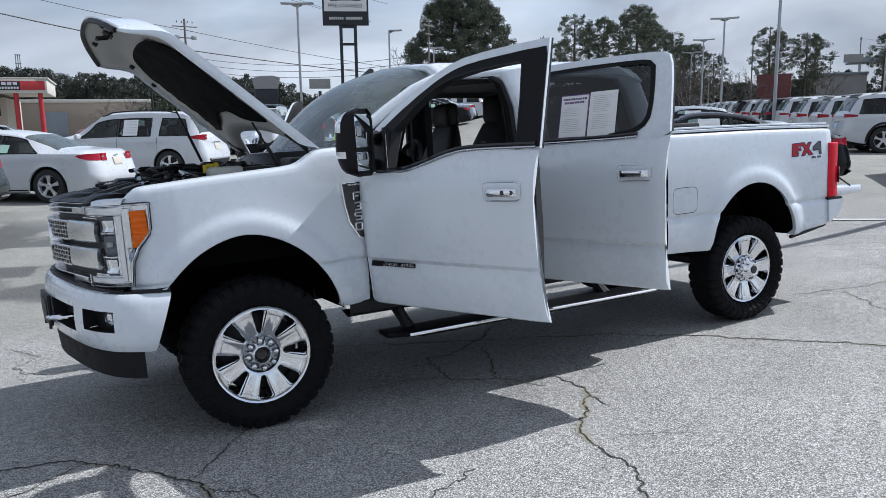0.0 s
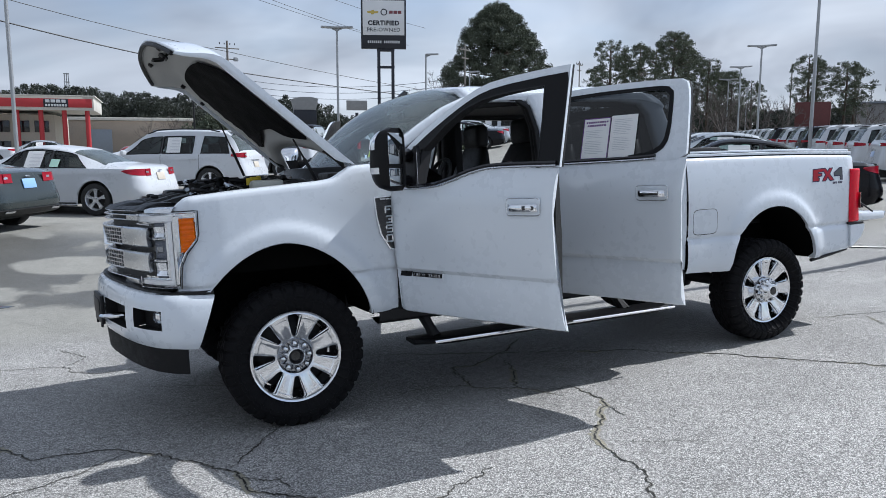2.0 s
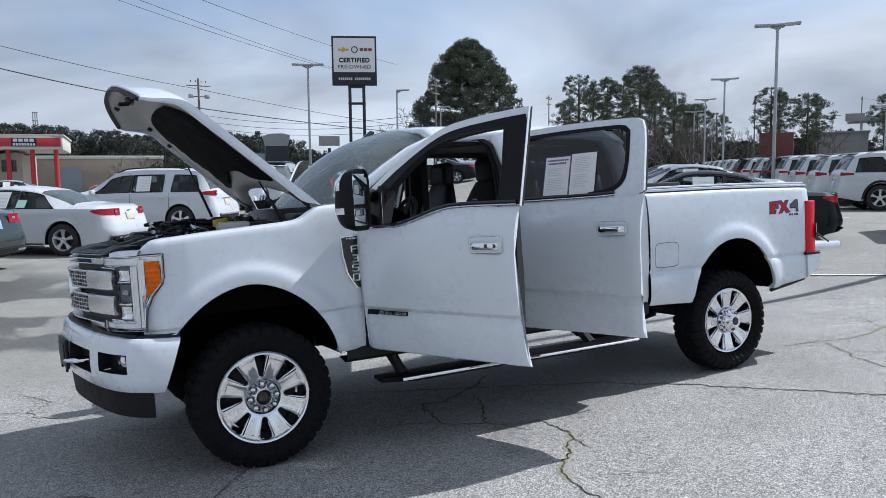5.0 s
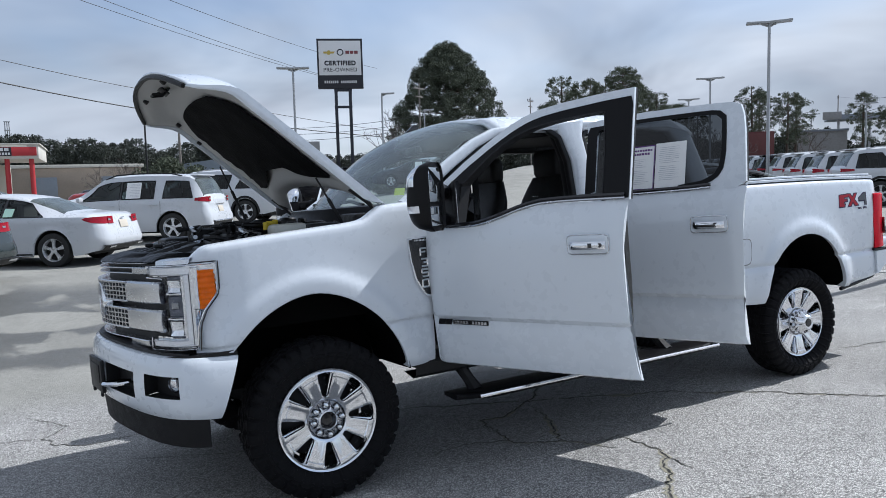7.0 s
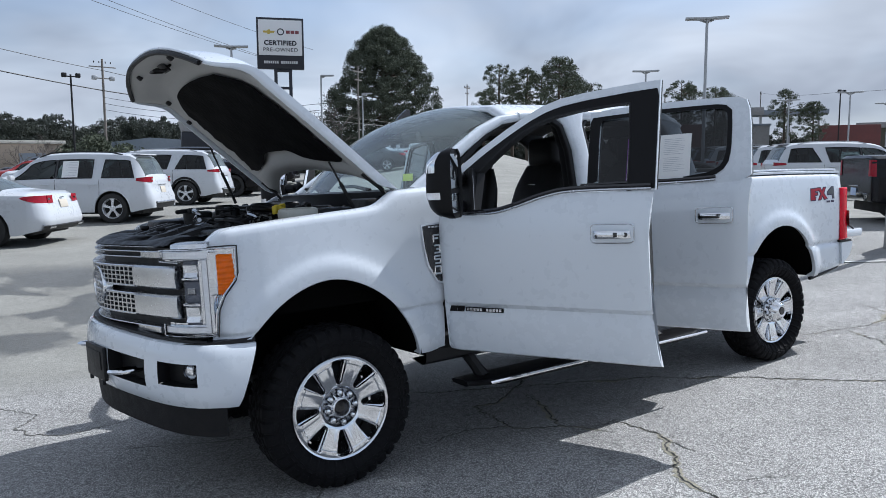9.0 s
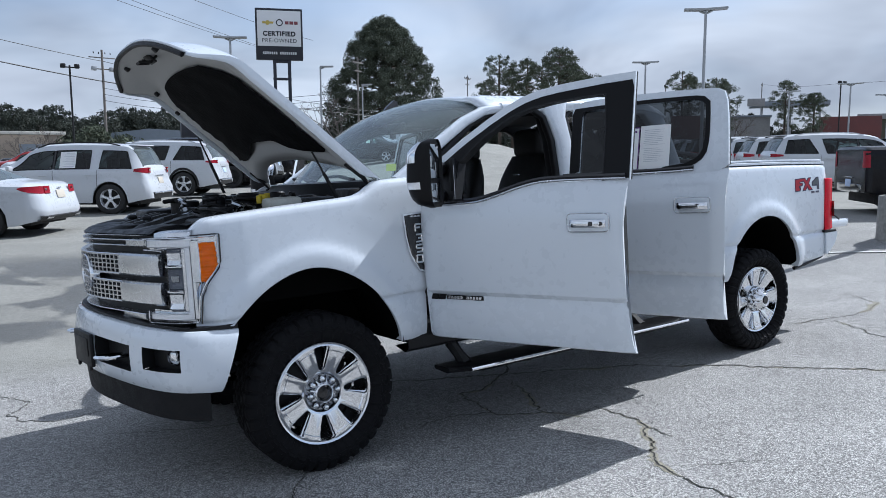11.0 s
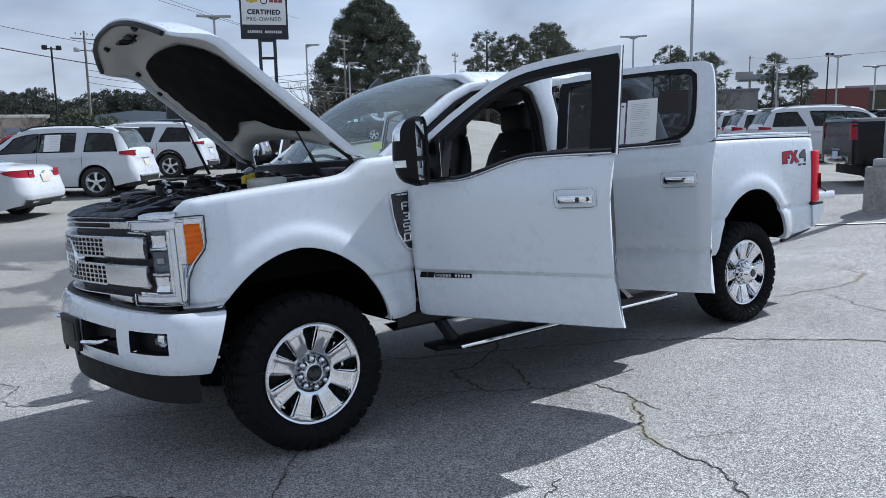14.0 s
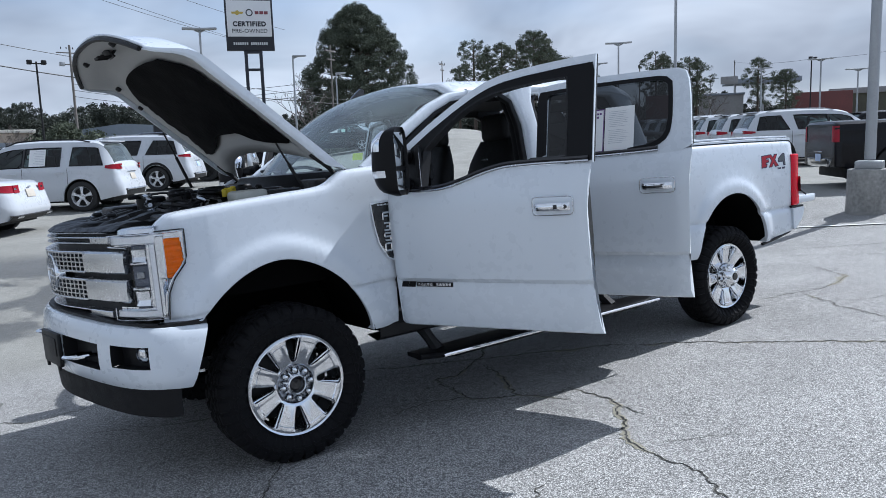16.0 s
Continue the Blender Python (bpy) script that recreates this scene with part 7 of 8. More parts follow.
        for xx in ([q[2] + 0.04 for q in S["side"][:-1]][-2:] + [S["side"][-1][2] + 0.05]):
            h = [p for p in sect(xx)[1:6]]
            part("door_gap", tube(bmesh.new(), [(xx, sg * (y + 0.001), z) for y, z in h], 0.005, 4), M_SEAM, root)
        for xx in [q[2] - 0.10 for q in S["side"][-2:]]:
            bm = bmesh.new()
            box(bm, (xx - 0.75, sg * (wx(xx) + 0.012), belt(xx) - 0.11), (0.20, 0.03, 0.028), 0.008)
            part("door_handle", bm, PAINT[paint], root)
        if S["rails"]:
            bm = bmesh.new()
            tube(bm, [(x, sg * (sect(x)[6][0] - 0.03), sect(x)[6][1] + (0.065 if 0.9 < x < 2.6 else 0.02)) for x in np.linspace(0.75, 2.75, 8)], 0.017, 6)
            part("roof_rail", bm, M_BLACK if kind == "suv" else M_SATIN, root)
        # dark sill and cladding
        bm = bmesh.new()
        a, b = S["axles"][0] + S["wr"] + 0.09, S["axles"][1] - S["wr"] - 0.09
        grid(bm, [[(x, sg * (wx(x) * k + 0.012), z) for k, z in ((0.93, S["bottom"] - 0.02), (0.965, S["bottom"] + 0.02), (0.985, S["bottom"] + (0.05 if kind == "sedan" else 0.15)))] for x in np.linspace(a, b, 5)])
        part("sill", bm, M_BLACK if kind != "pickup" else PAINT[paint], root)
    for nm, (xa, xb), gl in (("rear_glass", S["rearglass"], G_REAR), ("windscreen", S["screen"], G_SEDAN)):
        bm = bmesh.new()
        rows_ = []
        for x in np.linspace(xa, xb, 8):
            h = sect(x)
            prof = [(y, z) for y, z in h[6:]]
            y4 = prof[0][0] * 0.998
            r_ = [(x, v * y4, lerp(abs(v) * y4, sorted(prof)) - 0.002) for v in np.linspace(-1, 1, 21)]
            rows_.append(r_)
        grid(bm, rows_)
        part(nm, bm, gl, root, "", 60).visible_shadow = False
    # rear bumper insert, plate, badge
    bm = bmesh.new()
    rows_ = []
    for v in np.linspace(-1, 1, 13):
        y = v * W * 0.84
        x = -0.012 + 0.14 * max(0, abs(v) - 0.80) * 5 * 0.3
        rows_.append([(x + 0.1, y, S["bottom"] + 0.06), (x, y, S["bottom"] + 0.09), (x - 0.004, y, S["bottom"] + (0.24 if kind != "sedan" else 0.17)), (x + 0.06, y, S["bottom"] + (0.27 if kind != "sedan" else 0.19))])
    grid(bm, rows_)
    part("rear_valance", bm, M_BLACK if kind != "pickup" else M_CHROME, root)
    bm = bmesh.new()
    zp = 0.80 if kind == "sedan" else 0.80 if kind != "pickup" else 0.62
    box(bm, (-0.012, 0, zp), (0.014, 0.31, 0.155), 0.004)
    part("licence_plate", bm, mat("plate %.1f" % plate[0], plate, 0.5), root, "blank licence plate")
    bm = bmesh.new()
    box(bm, (-0.012, 0, zp + 0.12), (0.02, 0.5 if kind != "sedan" else 0.12, 0.022), 0.006)
    part("boot_trim", bm, M_SATIN, root)
    if kind in ("suv", "bigsuv"):
        bm = bmesh.new()
        tube(bm, [(0.20, 0.05, 1.24), (0.23, -0.15, 1.27), (0.24, -0.30, 1.275)], 0.010, 5)
        part("rear_wiper", bm, M_BLACK, root)
        bm = bmesh.new()
        box(bm, (0.46, 0, deck(0.55) - 0.01), (0.22, 1.12, 0.03), 0.012)
        part("roof_spoiler", bm, PAINT[paint], root)
        bm = bmesh.new()
        tube(bm, [(-0.02, -0.62, 0.50), (-0.03, 0.0, 0.50), (-0.02, 0.62, 0.50)], 0.022, 6)
        part("bumper_trim", bm, M_SATIN, root)
    if kind == "sedan":
        for sg in (-1, 1):
            bm = bmesh.new()
            box(bm, (-0.01, sg * 0.55, 0.36), (0.03, 0.20, 0.04), 0.012)
            part("exhaust_trim", bm, M_SATIN, root)
    if sheet:
        q = S["side"][-2]
        xa = q[0] + (0.16 if kind == "sedan" else 0.34)
        bm = bmesh.new()
        grid(bm, [[side_pt(xa + dx, f, 1, 0.012) for dx in (0.0, 0.38)] for f in (f0 + 0.03, f1 - 0.06)])
        sh_ = part("price_sheet", bm, M_PAPER, root, "white price sheet in the window")
        bm = bmesh.new()
        for k in range(9):
            f = f0 + 0.09 + 0.065 * k
            grid(bm, [[side_pt(xa + dx, ff, 1, 0.014) for dx in (0.03, 0.30 - 0.03 * (k % 3))] for ff in (f, f + 0.014)])
        part("print_block", bm, M_GREYINK, sh_)
        if kind == "sedan":
            bm = bmesh.new()
            grid(bm, [[side_pt(xa - 0.40 + dx, f, 1, 0.012) for dx in (0.0, 0.20)] for f in (0.10, 0.5)])
            part("window_card", bm, mat("pale green card", (0.42, 0.62, 0.52), 0.6), root)
    # rounded tail: the rear face leans and curves in above and below the bumper
    for ch in root.children:
        if ch.type == "MESH" and ch.name.split(".")[0] != "tyre":
            for v in ch.data.vertices:
                if v.co.x < 0.40 and kind != "pickup":
                    k = 1 - max(v.co.x, 0) / 0.40
                    z = v.co.z
                    v.co.x += k * (0.07 * smooth(0.58, 0.95, z) + 0.10 * smooth(0.40, 0.24, z) - 0.035 * smooth(0.72, 0.60, z) * smooth(0.26, 0.38, z) + 0.03 * (v.co.y / W) ** 2)
    return root


def park(root, wheel_xy, heading, side=1):
    """Stands a car so that its rear wheel of that side (1 left, -1 right) is at wheel_xy."""
    kind = {"sedan_car": "sedan", "parked_pickup": "pickup"}.get(root.name.split(".")[0], "suv")
    L0 = {"sedan": 1.02, "pickup": 1.15, "suv": 1.0}[kind]
    W0 = 0.92 if kind == "sedan" else 0.95
    c, s = math.cos(radians(heading)), math.sin(radians(heading))
    x = wheel_xy[0] - L0 * c + W0 * side * s
    y = wheel_xy[1] - L0 * s - W0 * side * c
    zr = ground_z(wheel_xy[0], wheel_xy[1])
    return Matrix.Translation((x, y, zr)) @ Matrix.Rotation(radians(heading), 4, "Z")


white_sedan = car("sedan", "white", "white four-door sedan parked with a price sheet in its window", 1, (0.55, 0.5, 0.42))
white_sedan.matrix_basis = park(white_sedan, (-1.09, 12.6), 147)
grey_sedan = car("sedan", "grey", "dark grey-green sedan with red tail lamps and a blue plate", 0, (0.25, 0.42, 0.70))
grey_sedan.matrix_basis = park(grey_sedan, (-2.38, 10.95), 147, -1)
white_suv = car("suv", "white", "white SUV with roof rails and a price sheet in its window", 1, (0.55, 0.5, 0.42))
white_suv.matrix_basis = park(white_suv, (1.6, 15.9), 147)
big_suv = car("bigsuv", "white", "large white SUV with dark windows and red tail lamps", 0)
big_suv.matrix_basis = park(big_suv, (4.75, 20.7), 147)
black_sedan = car("sedan", "black", "black sedan with price sheets in its side window", 1)
silver_sedan = car("sedan", "silver", "silver sedan parked in a row", 1)
black_pickup = car("pickup", "black", "black full-size pickup truck", 0)
black_pickup.matrix_basis = park(black_pickup, (14.15, 3.2), -44, -1)
red_suv = car("suv", "red", "dark red SUV parked in a row", 0)
grey_suv = car("suv", "silver", "silver SUV parked in a row", 0)
black_suv = car("bigsuv", "black", "black SUV parked in a row", 0)
GR = "cars parked in rows"
HR = 140
black_sedan.matrix_basis = park(black_sedan, (10.66, 4.83), HR)
for ob in (black_sedan, silver_sedan, red_suv, grey_suv, black_suv, white_suv, big_suv, white_sedan):
    ob["group"] = GR
silver_sedan.matrix_basis = park(silver_sedan, (14.4, 8.9), HR)
copy_thing(silver_sedan, park(silver_sedan, (16.3, 11.2), HR))
copy_thing(white_sedan, park(white_sedan, (18.2, 13.5), HR))
copy_thing(black_sedan, park(black_sedan, (20.1, 15.8), HR))
# row of SUVs seen from behind, running away from the camera
rr_ = random.Random(3)
row_ = [big_suv, white_suv, white_suv, big_suv, black_suv, grey_suv, white_suv, black_suv, white_suv, grey_suv, big_suv, grey_suv]
AISLE = -40
for i, src in enumerate(row_):
    copy_thing(src, park(src, (20.3 + 1.73 * i, 9.45 + 2.14 * i), AISLE + rr_.uniform(-1, 1), -1))
ROWS = [(30.0, 20.7, 14), (36.5, 15.5, 14), (46.0, 8.0, 16), (52.0, 2.5, 14)]
red_suv.matrix_basis = park(red_suv, (28.3, 18.6), AISLE, -1)
grey_suv.matrix_basis = park(grey_suv, (26.6, 16.5), AISLE, -1)
black_suv.matrix_basis = park(black_suv, (34.8, 13.4), AISLE, -1)
pool_ = (white_suv, big_suv, grey_suv, white_suv, black_suv, black_suv, silver_sedan, white_suv)
for x0_, y0_, n_ in ROWS:
    for i in range(n_):
        src = rr_.choice(pool_)
        copy_thing(src, park(src, (x0_ + 1.73 * i, y0_ + 2.14 * i), AISLE, -1))
# further cars of the left row, and those glimpsed past the cab
for src, xy in ((black_pickup, (7.6, 24.9)), (grey_suv, (9.5, 28.0)), (black_suv, (11.5, 31)), (red_suv, (4.2, 47)), (white_sedan, (-6.0, 45)), (silver_sedan, (-2.5, 47)), (black_pickup, (6.0, 52)), (white_suv, (4.5, 40)), (white_sedan, (-9, 52))):
    copy_thing(src, park(src, xy, 147 if xy[1] < 32 else 175))
for src, xy, hd in ((black_sedan, (17.6, 30.7), 150), (silver_sedan, (19.4, 33.3), 150), (white_suv, (21.6, 35.8), 150)):
    copy_thing(src, park(src, xy, hd))

# ---- lamp posts ----
M_GALV = mat("galvanised steel", (0.36, 0.37, 0.38), 0.45, 0.6, 0, 0.12, 5)
M_CONC = mat("rough concrete", (0.27, 0.265, 0.25), 0.9, 0, 0, 0.42, 2.2, 0.35, 60)
M_WOODPOLE = mat("weathered pole wood", (0.17, 0.155, 0.14), 0.9, 0, 0, 0.3, 6, 0.4, 30)


def lamp_post(x, y, top, turn, heads=2, r=0.07, base=False, label="grey steel lamp post with twin flat heads"):
    z0 = ground_z(x, y)
    t = thing("lamp_post", Matrix.Translation((x, y, z0)) @ Matrix.Rotation(radians(turn), 4, "Z"), label, "lamp post", "lamp posts")
    h = top - z0
    b = 0.0
    if base:
        b = 0.86
        bm = bmesh.new()
        lathe(bm, [(0.335, -0.05), (0.332, 0.02), (0.326, 0.68), (0.316, 0.705), (0.29, 0.71), (0.0, 0.71)], 36, Matrix.Rotation(math.pi / 2, 4, "X"))
        part("concrete_base", bm, M_CONC, t, "round stained concrete base")
        bm = bmesh.new()
        box(bm, (0, 0, 0.775), (0.40, 0.40, 0.13), 0.015)
        part("base_cover", bm, M_GALV, t)
    bm = bmesh.new()
    tube(bm, [(0, 0, b), (0, 0, (b + h) / 2), (0, 0, h)], [r, r * 0.88, r * 0.75], 14)
    part("pole", bm, M_GALV, t)
    for k in range(heads):
        sg = 1 if k == 0 else -1
        bm = bmesh.new()
        tube(bm, [(0, 0, h - 0.12), (0.25 * sg, 0, h - 0.02)], 0.04, 8)
        part("arm", bm, M_GALV, t)
        bm = bmesh.new()
        box(bm, (0.62 * sg, 0, h + 0.02), (0.85, 0.36, 0.09), 0.03, Matrix.Translation((0, 0, 0)) @ Matrix.Rotation(radians(-2.0 * sg), 4, "Y"))
        part("lamp_head", bm, M_GALV, t)
    return t


lamp_post(11.2, 2.31, 9.5, 20, 2, 0.085, True, "thick steel lamp post on a stained concrete base")
for az, d, top, turn, heads in ((39.6, 32, 7.35, -48, 2), (42.9, 50, 7.5, -45, 2), (73.0, 40, 7.55, -20, 2), (66.5, 50, 7.4, -20, 1), (63.25, 64, 7.6, -20, 1), (58.2, 70, 6.6, -30, 1), (44.16, 64, 7.6, -45, 2), (44.9, 76, 7.6, -45, 2), (43.66, 88, 7.6, -45, 2),
                                (29.45, 62, 6.75, -60, 2), (27.2, 66, 6.15, -60, 2), (24.5, 55, 6.9, -60, 1), (36.1, 90, 7.65, -55, 2), (33.0, 70, 6.95, -60, 2), (94.4, 30, 11.6, 0, 2)):
    lamp_post(*far(az, d), top, turn, heads)


def flood_pole(x, y, top, heads=2):
    z0 = ground_z(x, y)
    t = thing("flood_light_pole", Matrix.Translation((x, y, z0)), "thin dark pole with two floodlights", "light pole")
    h = top - z0
    part("pole", tube(bmesh.new(), [(0, 0, 0), (0, 0, h)], [0.055, 0.045], 10), M_DARKMETAL, t)
    for sg in (-1, 1):
        part("floodlight", box(bmesh.new(), (0.32 * sg, -0.1, h - 0.05), (0.24, 0.22, 0.22), 0.04), M_DARKMETAL, t)
    part("cross_arm", box(bmesh.new(), (0, 0, h - 0.1), (0.8, 0.06, 0.06), 0.01), M_DARKMETAL, t)


flood_pole(*far(83.2, 44), 6.4)
flood_pole(*far(30.0, 64), 7.1)


def utility_pole(x, y, top, turn, lamps=False, k_=1.0):
    z0 = ground_z(x, y)
    t = thing("utility_pole", Matrix.Translation((x, y, z0)) @ Matrix.Rotation(radians(turn), 4, "Z"), "weathered wooden utility pole with cross arms", "utility pole")
    h = top - z0
    part("pole", tube(bmesh.new(), [(0, 0, 0), (0, 0, h)], [0.085 * k_, 0.06 * k_], 10), M_WOODPOLE, t)
    for dz in (0.45 * k_, 1.1 * k_):
        part("cross_arm", box(bmesh.new(), (0, 0, h - dz), (1.5 * k_ if dz < k_ else 1.0 * k_, 0.10, 0.10), 0.01), M_WOODPOLE, t)
    for k in (-0.8, -0.3, 0.3, 0.8):
        part("insulator", tube(bmesh.new(), [(k, 0, h - 0.40), (k, 0, h - 0.22)], 0.045, 6), M_DARKMETAL, t)
    if lamps:
        for sg in (-1, 1):
            part("floodlight", box(bmesh.new(), (0.85 * sg, -0.1, h - 1.85), (0.44, 0.40, 0.40), 0.04), M_GALV, t)


utility_pole(*far(80.75, 84), 12.3, 10, True, 1.7)
utility_pole(*far(55.2, 95), 11.6, 30)
utility_pole(*far(63.6, 62), 9.6, 30)
utility_pole(*far(34.4, 120), 12.1, 30)
utility_pole(*far(40.9, 95), 10.2, 30)
# overhead wires
M_WIRE = mat("black cable", (0.015, 0.015, 0.016), 0.6)


def wire(a, b, sag, r):
    w = thing("overhead_wire", Matrix(), "black overhead cable sagging between poles", "cable", "overhead wires")
    a, b = Vector(a), Vector(b)
    part("cable", tube(bmesh.new(), [a.lerp(b, t) - Vector((0, 0, sag * 4 * t * (1 - t))) for t in np.linspace(0, 1, 24)], r, 5), M_WIRE, w, "", 60)


PX, PY = far(80.75, 84)
QX, QY = far(63.6, 62)
wire((-8.23, 66.0, 13.4), (PX, PY, 11.2), 0.25, 0.030)
wire((-8.4, 66.0, 11.6), (PX, PY, 9.25), 0.25, 0.055)
wire((PX, PY, 11.2), (53.4, 91.0, 7.7), 0.5, 0.030)
wire((PX, PY, 9.25), (53.4, 91.0, 7.2), 0.35, 0.055)
wire((1.0, 51.3, 14.4), (32.6, 79.6, 13.2), 0.35, 0.020)
wire((2.2, 51.2, 14.6), (33.2, 79.3, 13.05), 0.35, 0.020)
wire((6.1, 50.8, 14.9), (35.0, 78.5, 15.0), 0.35, 0.020)
for k in range(3):
    wire((QX, QY, 6.0 + 0.5 * k), (PX, PY, 7.4 + 0.6 * k), 0.9, 0.02)

UX, UY = far(34.4, 120)
VX, VY = far(30.0, 64)
wire((UX, UY, 11.9), (VX, VY, 7.0), 0.3, 0.012)
wire((VX, VY, 7.0), (*far(22.0, 66), 8.0), 0.3, 0.010)

# ---- sign ----
sx_, sy_ = far(69.6, 40)
sgn = thing("pylon_sign", Matrix.Translation((sx_, sy_, 0.45)) @ Matrix.Rotation(radians(69.6 - 90), 4, "Z"), "white and black pylon sign on two dark posts", "sign")
M_SIGNWHITE = mat("white sign face", (0.72, 0.72, 0.72), 0.35, 0, 0.2, 0.02, 2)
M_SIGNDARK = mat("dark sign metal", (0.02, 0.022, 0.03), 0.4, 0.2, 0, 0.1, 3)
SZ = 6.15
part("sign_cabinet", box(bmesh.new(), (0, 0.15, SZ + 1.22), (2.30, 0.30, 2.50), 0.02), M_SIGNDARK, sgn)
face_ = part("sign_face", box(bmesh.new(), (0, -0.005, SZ + 1.50), (2.12, 0.03, 1.72), 0.005), M_SIGNWHITE, sgn)
for sg in (-1, 1):
    part("sign_post", box(bmesh.new(), (0.36 * sg + 0.10, 0.15, SZ / 2), (0.16, 0.24, SZ), 0.01), M_SIGNDARK, sgn)
for z in (SZ - 0.10, SZ - 0.95):
    part("post_brace", box(bmesh.new(), (0.10, 0.15, z), (0.9, 0.18, 0.12), 0.01), M_SIGNDARK, sgn)
bm = bmesh.new()
prism(bm, [(-0.88, 0), (-0.68, 0), (-0.64, 0.06), (-0.56, 0.06), (-0.52, 0), (-0.30, 0), (-0.36, -0.10), (-0.52, -0.10), (-0.56, -0.16), (-0.66, -0.16), (-0.70, -0.10), (-0.86, -0.10)], lambda a, b, d: (a + 0.05, -0.022 - d, SZ + 1.82 + b), 0.01)
part("emblem", bm, mat("gold emblem", (0.50, 0.38, 0.08), 0.4, 0.3), sgn)
part("emblem", lathe(bmesh.new(), [(0.17, 0), (0.17, -0.012), (0.13, -0.012), (0.12, 0)], 24, Matrix.Translation((0.02, -0.022, SZ + 1.78))), M_SIGNDARK, sgn)
for k in range(3):
    bm = bmesh.new()
    box(bm, (0.38 + 0.22 * k, -0.027, SZ + 1.78), (0.18, 0.012, 0.15), 0.01)
    part("emblem_bar", bm, mat("red-brown lettering", (0.20, 0.05, 0.06), 0.5), sgn)
for k in range(16):
    if k != 7:
        part("name_bar", box(bmesh.new(), (-0.78 + 0.104 * k, -0.025, SZ + 0.30), (0.075, 0.014, 0.13), 0.004, None, 1), mat("pale lettering", (0.55, 0.55, 0.55), 0.5), sgn)
for txt, z, size, bold in (("CERTIFIED", SZ + 1.14, 0.31, 0.014), ("PRE-OWNED", SZ + 0.82, 0.27, 0.0)):
    cu = bpy.data.curves.new("lettering", "FONT")
    cu.body, cu.size, cu.align_x, cu.extrude, cu.offset, cu.space_character = txt, size, "CENTER", 0.006, bold, 1.12
    cu.materials.append(M_SIGNDARK)
    ob = new("lettering", cu)
    ob.parent = sgn
    ob.matrix_basis = Matrix.Translation((0.0, -0.026, z)) @ Matrix.Rotation(math.pi / 2, 4, "X")

# ---- buildings ----
M_STUCCO = mat("cream stucco", (0.46, 0.42, 0.35), 0.85, 0, 0, 0.1, 1.2, 0.2, 20)
M_REDP = mat("red fascia paint", (0.42, 0.03, 0.035), 0.5, 0, 0, 0.1, 1)
M_PALE = mat("pale band", (0.55, 0.53, 0.48), 0.7, 0, 0, 0.1, 1)
M_TAN = mat("tan metal siding", (0.26, 0.22, 0.18), 0.7, 0, 0, 0.15, 0.7)
M_ROOFG = mat("blue-grey metal roof", (0.22, 0.25, 0.29), 0.5, 0.2, 0, 0.1, 0.6)
M_DKWIN = mat("dark window", (0.015, 0.018, 0.02), 0.1, 0, 0.3)
M_BRICKRED = mat("red wall panels", (0.13, 0.048, 0.045), 0.8, 0, 0, 0.25, 0.6)
M_GREYWALL = mat("grey wall", (0.26, 0.26, 0.26), 0.85, 0, 0, 0.2, 0.5)


def building(name, az, d, turn, label, cat="building"):
    x, y = far(az, d)
    return thing(name, Matrix.Translation((x, y, 0.45)) @ Matrix.Rotation(radians(turn), 4, "Z"), label, cat)


rb_ = building("showroom_building", 89.7, 75, -4, "cream showroom with a red fascia and red columns")
part("wall", box(bmesh.new(), (-9.6, 8.0, 1.9), (12.5, 12, 3.8), 0.02), M_STUCCO, rb_)
part("fascia", box(bmesh.new(), (-8.0, 5.2, 4.72), (16.2, 11.0, 1.20), 0.03), M_PALE, rb_)
part("red_band", box(bmesh.new(), (-8.0, -0.33, 4.74), (15.9, 0.08, 0.74), 0.01), M_REDP, rb_)
part("roof_edge", box(bmesh.new(), (-8.0, 5.2, 5.36), (16.5, 11.3, 0.10), 0.01), M_PALE, rb_)
for k in range(6):
    part("red_column", tube(bmesh.new(), [(-0.5 - 1.85 * k, 0.2, 0), (-0.5 - 1.85 * k, 0.2, 4.15)], 0.20, 14), M_REDP, rb_)
for k in range(7):
    for z in (0.95, 2.75):
        part("window", box(bmesh.new(), (-4.4 - 1.55 * k, 1.97, z), (1.15, 0.1, 1.0), 0.01), M_DKWIN, rb_)
part("name_shadow", box(bmesh.new(), (-2.9, -0.375, 4.72), (1.95, 0.03, 0.72), 0.01), M_SIGNDARK, rb_)
for k in range(4):
    part("name_bar", box(bmesh.new(), (-3.55 + 0.42 * k, -0.40, 4.90), (0.33, 0.06, 0.26), 0.02), M_SIGNWHITE, rb_)
for k in range(8):
    part("name_bar", box(bmesh.new(), (-3.66 + 0.22 * k, -0.40, 4.54), (0.16, 0.06, 0.20), 0.02), M_SIGNWHITE, rb_)
wh = building("warehouse", 90.0, 95, -4, "long tan metal warehouse")
part("wall", box(bmesh.new(), (0, 6, 1.9), (22, 12, 3.8), 0.02), M_TAN, wh)
part("roof", box(bmesh.new(), (0, 6, 4.0), (22.6, 12.6, 0.35), 0.02), M_PALE, wh)
for k in range(3):
    part("roller_door", box(bmesh.new(), (-6 + 7 * k, -0.03, 1.4), (2.6, 0.1, 2.8), 0.01), M_ROOFG, wh)
gb = building("metal_shed", 78.2, 62, -10, "blue-grey metal shed with a low roof")
part("wall", box(bmesh.new(), (0, 4, 1.5), (5.6, 8, 3.0), 0.02), M_GREYWALL, gb)
part("roof", prism(bmesh.new(), [(-3.0, 2.4), (-2.6, 3.1), (0, 3.45), (2.6, 3.3), (3.0, 2.4)], lambda a, b, d: (a, -0.3 + d, b), 8.4), M_ROOFG, gb)
